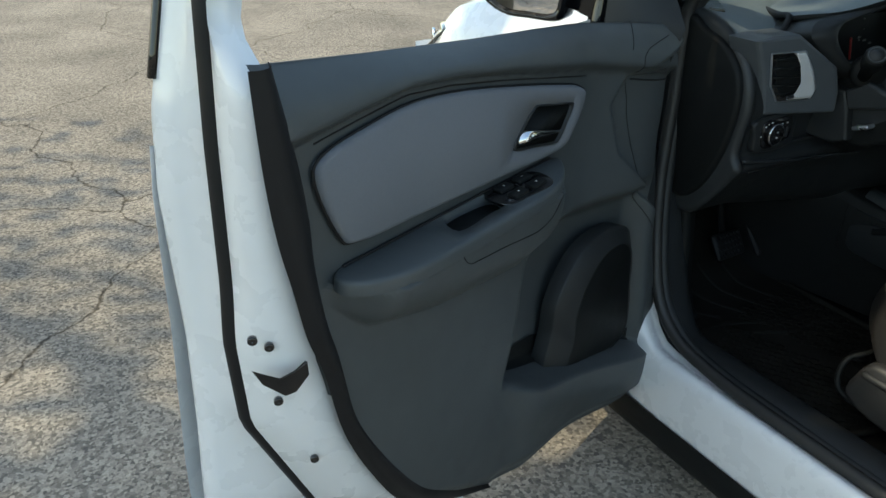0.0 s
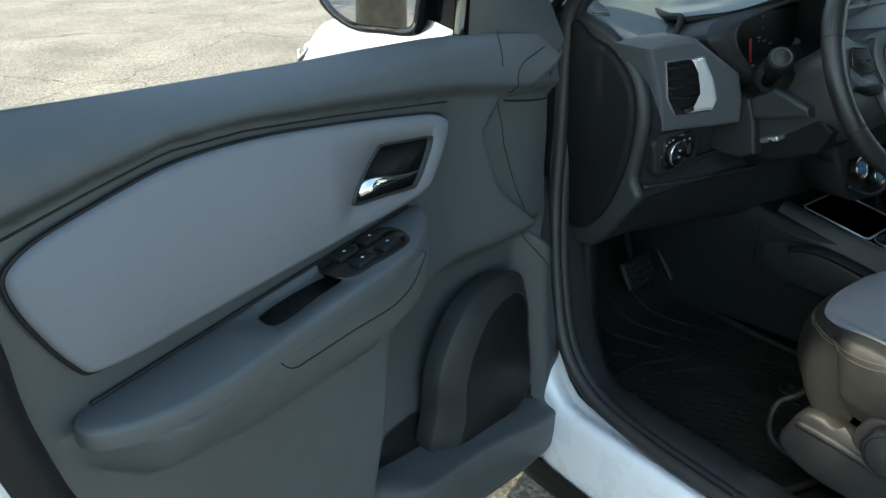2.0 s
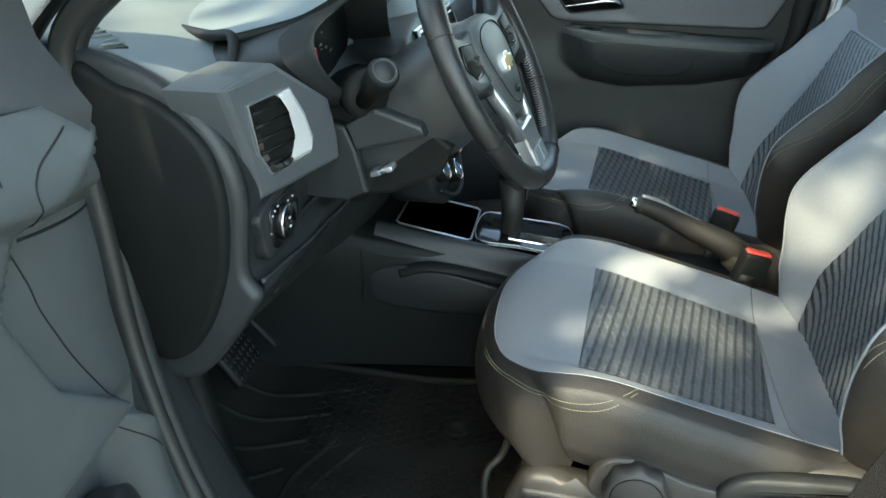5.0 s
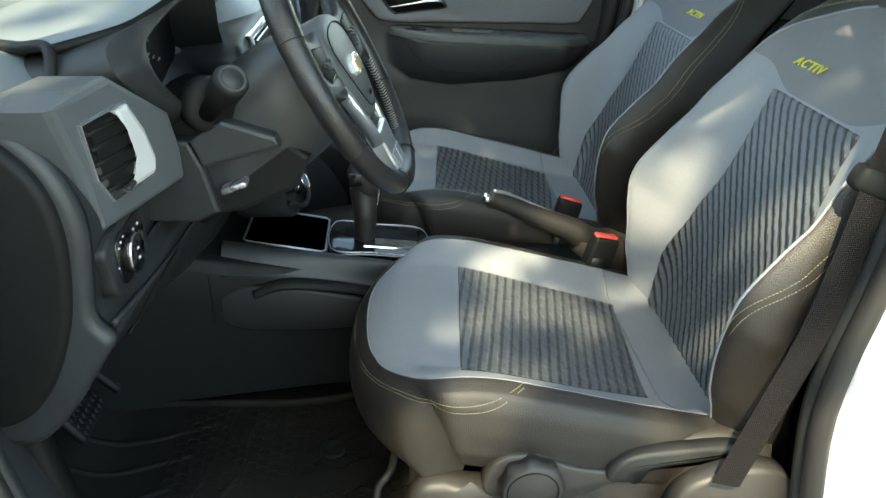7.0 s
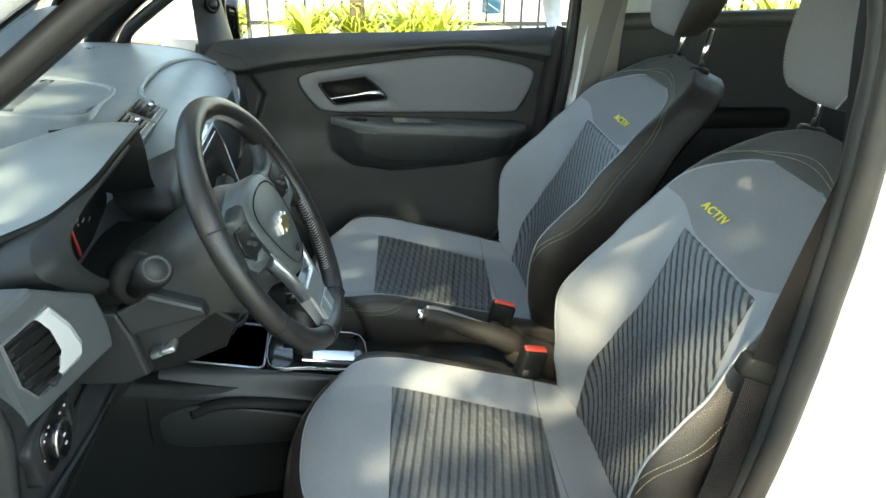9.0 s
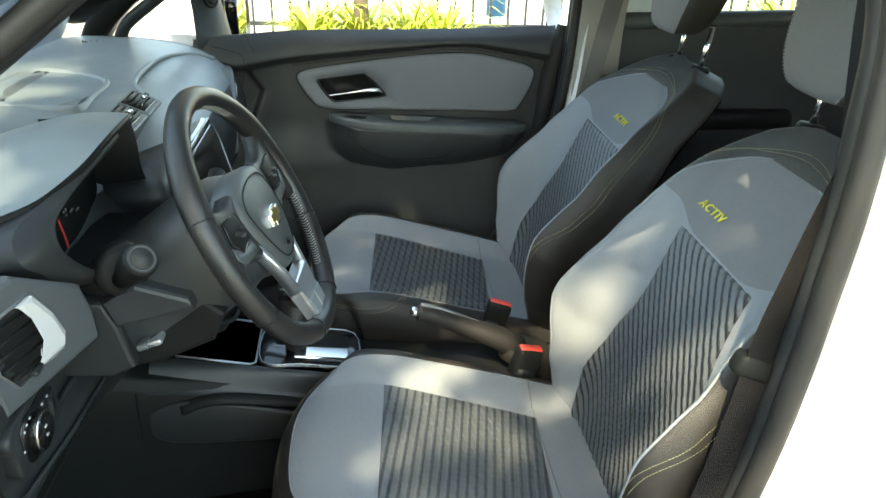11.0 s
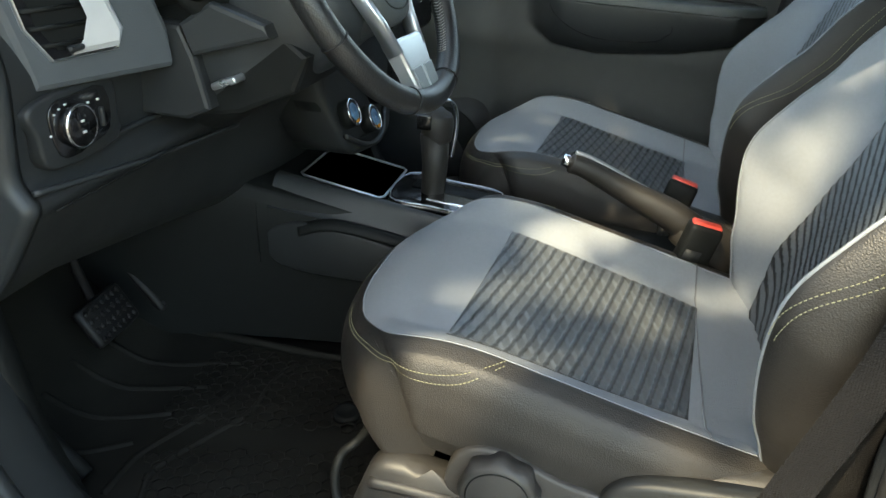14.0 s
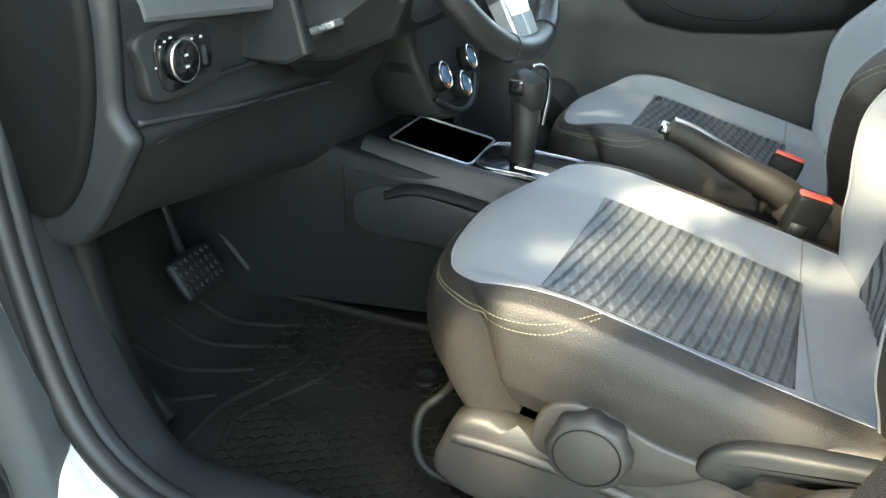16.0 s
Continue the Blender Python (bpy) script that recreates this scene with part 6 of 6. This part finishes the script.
    def lampf(a, b, c):
        y = a
        crest = curve(y, [0.93, 1.3, 1.6, 1.75, 1.88, 2.0, 2.1], [1.06, 1.06, 1.045, 1.010, 0.955, 0.885, 0.80])
        t = smooth(crest - 0.02, crest - 0.22, b)
        return Vector((x(0.70 + 0.10 * t - 0.16 * smooth(1.6, 2.12, y) ** 2 + c), y, b))
    part("bonnet_gap", tube([Vector((x(0.600 - 0.16 * smooth(1.6, 2.12, y) ** 2), y, curve(y, [0.93, 1.3, 1.6, 1.75, 1.88, 2.0, 2.1], [1.06, 1.06, 1.045, 1.010, 0.955, 0.885, 0.80]) - 0.001)) for y in np.linspace(1.05, 1.80, 24)], 0.003, 5), RUBBER, body)
    hl = part("headlamp", plate(lamp, lampf, 0.0, 0.034, 0.010), LAMP, body, "clear headlamp")
    part("lamp_unit", lathe(lampf(1.90, 0.86, 0.026), (x(1), 0.4, 0), [(0, 0), (0.03, 0), (0.03, 0.008), (0, 0.009)], 20), CHROME, hl)
    wh = thing("front_wheel" if sg < 0 else "front_wheel", (x(0.70), 1.42, 0.31), "black tyre on a silver front wheel", "car wheel", "wheels")
    part("tyre", lathe((x(0.60), 1.42, 0.31), (x(1), 0, 0), [(0.19, 0), (0.29, 0.0), (0.31, 0.03), (0.31, 0.15), (0.29, 0.18), (0.20, 0.18)], 36), RUBBER, wh)
    part("rim", lathe((x(0.62), 1.42, 0.31), (x(1), 0, 0), [(0.0, 0.1), (0.05, 0.13), (0.19, 0.12), (0.195, 0.15), (0.20, 0.15), (0.20, 0.0)], 30), SATIN, wh)
part("bonnet", grid(16, 20, lambda a, b: Vector((-0.31 + 0.62 * a, 1.06 + 1.04 * b, curve(1.06 + 1.04 * b, [0.93, 1.3, 1.6, 1.75, 1.88, 2.0, 2.1], [1.07, 1.075, 1.06, 1.025, 0.97, 0.90, 0.81]) + 0.002 * math.sin(math.pi * a)))), PAINT, body)
part("front_bumper", grid(16, 8, lambda a, b: Vector((-0.64 + 1.28 * a, 2.12 - 0.02 * b + 0.04 * math.sin(math.pi * a), 0.80 - 0.55 * b))), PAINT, body)
part("roof_panel", grid(16, 24, lambda a, b: Vector((-0.60 + 1.20 * a, 0.38 - 2.0 * b, 1.560 + 0.045 * math.sin(math.pi * a) - 0.03 * b * b))), PAINT, body)
part("roof_lining", grid(16, 24, lambda a, b: Vector((-0.58 + 1.16 * a, 0.36 - 1.9 * b, 1.528 + 0.045 * math.sin(math.pi * a) - 0.03 * b * b))), HEADLINER, body)
part("firewall", grid(4, 4, lambda a, b: Vector((-0.72 + 1.44 * a, 1.10 + 0.04 * b, 0.30 + 0.76 * b))), PLASTIC_DARK, body)
part("underbody", rbox((0, -0.1, 0.22), (1.30, 3.6, 0.10), 0.03), PLASTIC_DARK, body)
part("windscreen", grid(16, 12, lambda a, b: Vector((-0.66 + 1.32 * a + 0.05 * b * (1 - 2 * a), 1.08 - 0.70 * b + 0.06 * math.sin(math.pi * a), 1.075 + 0.465 * b))), GLASS, body, "clear windscreen")
part("scuttle", grid(16, 3, lambda a, b: Vector((-0.70 + 1.4 * a, 1.04 + 0.10 * b + 0.05 * math.sin(math.pi * a), 1.055))), PLASTIC_DARK, body)
for sg in (-1, 1):
    part("rear_quarter", grid(10, 14, lambda a, b: Vector((sg * (0.80 - 0.17 * smooth(0.60, 1.0, b)), -1.20 - (0.62 - 0.16 * smooth(0.6, 1.0, b)) * a, 0.25 + 1.30 * b))), PAINT, body, "white rear quarter panel")
part("tailgate", grid(14, 14, lambda a, b: Vector(((-1 + 2 * a) * (0.80 - 0.17 * smooth(0.60, 1.0, b)), -1.82 + 0.20 * smooth(0.5, 1.0, b) + 0.02 * math.sin(math.pi * a), 0.25 + 1.30 * b))), PAINT, body, "white tailgate")
part("rear_panel", grid(8, 8, lambda a, b: Vector((-0.72 + 1.44 * a, -1.75, 0.30 + 0.75 * b))), PLASTIC_DARK, body)
part("rear_floor", grid(4, 4, lambda a, b: Vector((-0.62 + 1.24 * a, -1.75 + 1.2 * b, 0.33))), CARPET, body)
st = part("door_striker", tube(spl([(-0.735, -0.210, 0.70), (-0.760, -0.210, 0.70), (-0.762, -0.230, 0.69), (-0.760, -0.250, 0.70), (-0.735, -0.250, 0.70)], 5), 0.005, 8), CHROME, body, "metal door striker")
part("striker_plate", plate(spl([(-0.190, 0.725), (-0.270, 0.725), (-0.280, 0.69), (-0.270, 0.655), (-0.190, 0.655), (-0.180, 0.69)], 4, True), lambda a, b, c: Vector((-0.726 - 0.10 * (-0.185 - a) - c, a, b)), -0.01, 0.004, 0.003), PAINT, st)
for y, z in ((-0.200, 0.715), (-0.260, 0.665)):
    part("striker_bolt", disc((-0.733 - 0.10 * (-0.185 - y), y, z), (-1, 0, 0), 0.008, 0.005, 16, 0.001), CHROME, st)

# rear doors
def rear_door(sg):
    x = lambda v: sg * v
    d = thing("rear_door", (x(0.72), -0.75, 0.3), "closed white rear car door with dark lining", "car door", "rear doors")
    part("rear_trim", grid(24, 20, lambda a, b: Vector((x(0.70 - 0.03 * math.sin(math.pi * b) - 0.035 * math.exp(-((b - 0.62) / 0.10) ** 2)), -0.30 - 0.85 * a, 0.36 + 0.79 * b + 0.03 * a * b))), PLASTIC, d)
    part("rear_outer", grid(10, 10, lambda a, b: Vector((x(0.80 + 0.02 * math.sin(math.pi * b)), -0.33 - 0.9 * a, 0.25 + 0.90 * b))), PAINT, d)
    part("rear_belt", tube([Vector((x(0.70), y, 1.155 - 0.03 * (y + 0.3))) for y in np.linspace(-0.30, -1.15, 12)], 0.022, 8), PLASTIC_SOFT, d)
    part("rear_frame", tube(spl([Vector((x(0.685), -0.36, 1.16)), Vector((x(0.64), -0.36, 1.38)), Vector((x(0.60), -0.40, 1.43)), Vector((x(0.60), -0.95, 1.42)), Vector((x(0.66), -1.15, 1.20))], 6), 0.022, 8), GLOSS_BLACK, d)
    part("rear_glass", grid(4, 4, lambda a, b: Vector((x(0.715 - 0.09 * b), -0.36 - 0.78 * a, 1.17 + 0.25 * b))), GLASS, d)
    hbz = part("rear_handle_bowl", rbox((x(0.672), -0.50, 1.03), (0.014, 0.11, 0.055), 0.006), GLOSS_BLACK, d)
    part("rear_lever", tube([Vector((x(0.662), -0.47, 1.03)), Vector((x(0.658), -0.53, 1.028))], 0.007, 8), SATIN, hbz)
    part("rear_armrest", rbox((x(0.665), -0.70, 0.90), (0.07, 0.40, 0.06), 0.02), PLASTIC_DARK, d)
for sg in (-1, 1):
    rear_door(sg)
# rear bench
bench = thing("rear_seat", (0, -0.85, 0.35), "dark rear bench seat in shade", "car seat")
part("bench_cushion", grid(40, 24, lambda a, b: Vector((-0.60 + 1.20 * a, -0.62 - 0.48 * b + 0.02 * math.sin(6 * a), 0.60 - 0.10 * b * b * 0.4 - 0.12 * (1 - smooth(0, 0.12, b)) + 0.012 * math.sin(8 * math.pi * a)))), LEATHER, bench)
part("bench_back", grid(40, 24, lambda a, b: Vector((-0.60 + 1.20 * a, -1.06 - 0.26 * b, 0.56 + 0.58 * b + 0.01 * math.sin(6 * math.pi * a)))), LEATHER, bench)
# passenger side belt
pb = thing("seat_belt", (0.64, -0.25, 1.0), "grey woven seat belt on the far pillar", "seat belt")
part("webbing", grid(4, 20, lambda a, b: Vector((0.622 - 0.05 * b, -0.275 - 0.07 * b + (a - 0.5) * 0.047, 0.90 + 0.50 * b))), mat("grey belt webbing", (0.16, 0.16, 0.16), 0.8, var=0.2, scale=600, bump=0.6, bscale=1000, kind="weave"), pb)
part("belt_slot", rbox((0.622, -0.27, 0.915), (0.03, 0.085, 0.035), 0.008), PLASTIC, pb)
part("belt_tongue", rbox((0.608, -0.265, 0.875), (0.008, 0.035, 0.045), 0.003), CHROME, pb)


# ---- surroundings ----
tagged(part("ground", grid(60, 60, lambda a, b: Vector((-60 + 120 * a, -60 + 120 * b, 0.0))), ASPHALT), "sun-bleached cracked asphalt parking lot", "ground", kind="structure")
tagged(part("ground_far", grid(8, 8, lambda a, b: Vector((-1500 + 3000 * a, -1500 + 3000 * b, -0.03))), ASPHALT), "distant pale ground", "ground", kind="structure")
rng = random.Random(4)


def kerb(name, p0, p1, w, h, label):
    a, b = Vector(p0), Vector(p1)
    d = (b - a).normalized()
    n = Vector((-d.y, d.x, 0))
    prof = [(0, 0), (0, h - 0.02), (0.02, h), (w, h), (w, 0)]
    tagged(part(name, loft([[q + n * s + Vector((0, 0, z)) for s, z in prof] for q in (a, b)]), CONCRETE, smooth=False), label, "kerb", kind="structure")


kerb("kerb", (4.75, -14, 0), (4.75, 12, 0), -0.15, 0.14, "pale concrete kerb along a planted bed")
tagged(part("planting_bed", grid(4, 30, lambda a, b: Vector((4.88 + 1.2 * a, -14 + 26 * b, 0.10 + 0.02 * math.sin(30 * b)))), SOIL), "dry soil planting bed", "ground", kind="structure")
tagged(part("far_pavement", grid(4, 4, lambda a, b: Vector((6.1 + 8 * a, -14 + 26 * b, 0.06))), CONCRETE), "pale paving behind the fence", "pavement", kind="structure")


def strap_plant(at, n, size, seed, group="yellow-green clumps"):
    r = random.Random(seed)
    V, F = [], []
    for i in range(n):
        a, L, up = r.uniform(0, 2 * math.pi), size * r.uniform(0.6, 1.1), r.uniform(0.55, 1.0)
        d = Vector((math.cos(a), math.sin(a), 0))
        s = Vector((-d.y, d.x, 0)) * 0.015 * r.uniform(0.8, 1.5)
        o = Vector(at) + d * r.uniform(0, 0.08)
        k0 = len(V)
        for k in range(6):
            t = k / 5
            p = o + d * (L * 0.75 * t * (0.35 + 0.65 * t)) + Vector((0, 0, L * up * (1.25 * t - 0.75 * t * t * t)))
            w = s * (1 - t) ** 0.6
            V += [p - w, p + w]
        for k in range(5):
            F.append((k0 + 2 * k, k0 + 2 * k + 1, k0 + 2 * k + 3, k0 + 2 * k + 2))
    e = thing("strap_leaf_plant", at, "clump of yellow-green strap leaves at the kerb", "plant", group)
    part("leaves", mesh_of(V, F), LEAF, e, kind="stuff")


for i in range(26):
    y = -8.6 + 0.40 * i + 0.2 * rng.random()
    if -1.75 < y < -0.45 or y > 1.0:
        continue
    strap_plant((5.10 + 0.5 * rng.random(), y, 0.10), 130, 0.88 * rng.uniform(0.8, 1.2), i)

def boulder(at, r, seed):
    g = random.Random(seed)
    bm = bmesh.new()
    bmesh.ops.create_icosphere(bm, subdivisions=3, radius=1.0)
    k = [Vector((g.uniform(-1, 1), g.uniform(-1, 1), g.uniform(-1, 1))).normalized() for i in range(9)]
    for v in bm.verts:
        d = 1 - sum(0.16 * max(0, v.co.dot(q) - 0.55) for q in k) * 2.2
        v.co = Vector(at) + Vector((v.co.x * r, v.co.y * r * 1.3, v.co.z * r * 0.75)) * d
    tagged(part("boulder", bm, STONE), "pale rounded garden boulder beside the fence", "boulder", "garden boulders")


for i, (y, r) in enumerate(((-0.72, 0.14), (-0.95, 0.17), (-1.30, 0.13), (0.78, 0.10), (0.60, 0.08), (-1.52, 0.12))):
    boulder((5.25 if y > 0 else 5.75, y, 0.08 + r * 0.6), r, i)
slim = thing("slim_tree", (5.45, 0.28, 0.1), "slim brown tree trunk among strap leaves", "tree", "trees")
part("trunk", tube(spl([(5.45, 0.28, 0.08), (5.46, 0.29, 0.9), (5.43, 0.27, 1.9), (5.47, 0.30, 2.8)], 5), [0.075 - 0.003 * i for i in range(16)], 12), BARK, slim)

fence = thing("iron_fence", (6.2, 0, 0.1), "dark iron railing with slim upright bars", "fence")
for z in (0.25, 1.35):
    part("rail", rbox((6.2, -5.3, z), (0.03, 13.6, 0.04), 0), IRON, fence, smooth=False)
post_mesh = None
for i in range(78):
    y = -12 + 0.175 * i
    if post_mesh is None:
        b = part("bar", rbox((0, 0, 0), (0.022, 0.022, 1.4), 0), IRON, fence, smooth=False)
        post_mesh = b.data
    else:
        b = new("bar", post_mesh)
        b.parent, b.matrix_parent_inverse = fence, Matrix.Translation(-fence.location)
    b.location = (6.2, y, 0.78)
bar = thing("blue_post", (6.5, -1.08, 0.06), "blue painted post on a white base", "post")
part("post", lathe((6.5, -1.08, 0.3), (0, 0, 1), [(0, 0), (0.10, 0), (0.10, 1.3), (0, 1.32)], 24), BLUE_PAINT, bar)
part("base", lathe((6.5, -1.08, 0.06), (0, 0, 1), [(0, 0), (0.35, 0), (0.33, 0.16), (0.12, 0.25), (0, 0.25)], 24), WALL_PALE, bar)
tagged(part("wall_far", rbox((11.5, -1, 1.2), (0.2, 30, 2.4), 0), WALL_PALE, smooth=False), "pale wall behind the paving", "wall", kind="structure")
tagged(part("wall_side", rbox((-11.5, 0, 0.7), (0.25, 40, 1.4), 0), WALL_PALE, smooth=False), "low pale wall along the edge of the lot", "wall", kind="structure")
kerb("kerb", (-9.6, -20, 0), (-9.6, 20, 0), 0.15, 0.14, "pale concrete kerb at the edge of the lot")
for i in range(16):
    strap_plant((-10.4 - 0.5 * rng.random(), -5 + 0.8 * i + 0.4 * rng.random(), 0.0), 60, 0.7 * rng.uniform(0.6, 1.3), 50 + i, "shrubs by the wall")


def tree(at, h, seed, crown_r, n, shade_boughs=()):
    r = random.Random(seed)
    e = thing("tree", at, "broad-leaved shade tree with brown trunk", "tree", "trees")
    A = Vector(at)
    top = A + Vector((0.3, 0.2, h * 0.55))
    limbs = [tube(spl([A, A + Vector((0.05, 0, h * 0.2)), top - Vector((0.1, 0, h * 0.1)), top], 4), [0.20 - 0.008 * i for i in range(13)], 10)]
    ends = []
    for k in range(9):
        a = 2 * math.pi * k / 9 + r.uniform(-0.3, 0.3)
        q = top + Vector((math.cos(a), math.sin(a), 0)) * crown_r * r.uniform(0.4, 0.85) + Vector((0, 0, h * r.uniform(0.05, 0.4)))
        limbs.append(tube(spl([top - Vector((0, 0, 0.3)), top.lerp(q, 0.5) + Vector((0, 0, 0.3)), q], 4), [0.09 - 0.008 * i for i in range(9)], 6))
        ends.append(q)
    for box, m in shade_boughs:
        q = (Vector(box[0]) + Vector(box[1])) / 2
        limbs.append(tube(spl([top - Vector((0, 0, 0.4)), top.lerp(q, 0.5) + Vector((0, 0, 0.25)), q], 4), [0.05 - 0.004 * i for i in range(9)], 6))
    part("trunk", join(*limbs), BARK, e)
    V, F = [], []
    for i in range(n):
        q = r.choice(ends) + Vector((r.gauss(0, 1), r.gauss(0, 1), r.gauss(0, 0.6))) * crown_r * 0.24
        u = Vector((r.uniform(-1, 1), r.uniform(-1, 1), r.uniform(-0.5, 0.5))).normalized()
        w = u.orthogonal().normalized()
        s = r.uniform(0.05, 0.10)
        k = len(V)
        V += [q - u * s, q + w * s * 0.45, q + u * s, q - w * s * 0.45]
        F.append((k, k + 1, k + 2, k + 3))
    # leaf boxes added only to block the sun
    for box, m in shade_boughs:
        lo, hi = Vector(box[0]), Vector(box[1])
        mid = (lo + hi) / 2
        for i in range(m):
            q = Vector([r.uniform(lo[k], hi[k]) for k in range(3)])
            u = Vector((r.uniform(-1, 1), r.uniform(-1, 1), r.uniform(-0.4, 0.4))).normalized()
            w = u.orthogonal().normalized()
            s = r.uniform(0.05, 0.09)
            k = len(V)
            V += [q - u * s, q + w * s * 0.5, q + u * s, q - w * s * 0.5]
            F.append((k, k + 1, k + 2, k + 3))
    part("crown", mesh_of(V, F), LEAF_DARK, e, kind="stuff")


# unseen leaf boxes, placed up-sun to shade seats, mat, door edge and ground
tree((-5.3, 2.0, 0), 7.5, 2, 3.4, 4800, [(((-4.7, 1.0, 3.9), (-3.85, 1.95, 4.4)), 800), (((-6.0, 1.4, 3.9), (-4.7, 2.7, 4.6)), 650), (((-2.5, 0.65, 3.9), (-1.2, 1.65, 4.4)), 1100), (((-3.8, 1.42, 3.9), (-3.1, 1.95, 4.3)), 450), (((-3.1, 1.2, 3.9), (-2.5, 1.5, 4.2)), 260), (((-3.2, 0.55, 3.9), (-2.5, 1.1, 4.2)), 70)])
tree((-12.6, 5.5, 0), 7.0, 5, 3.0, 7000)
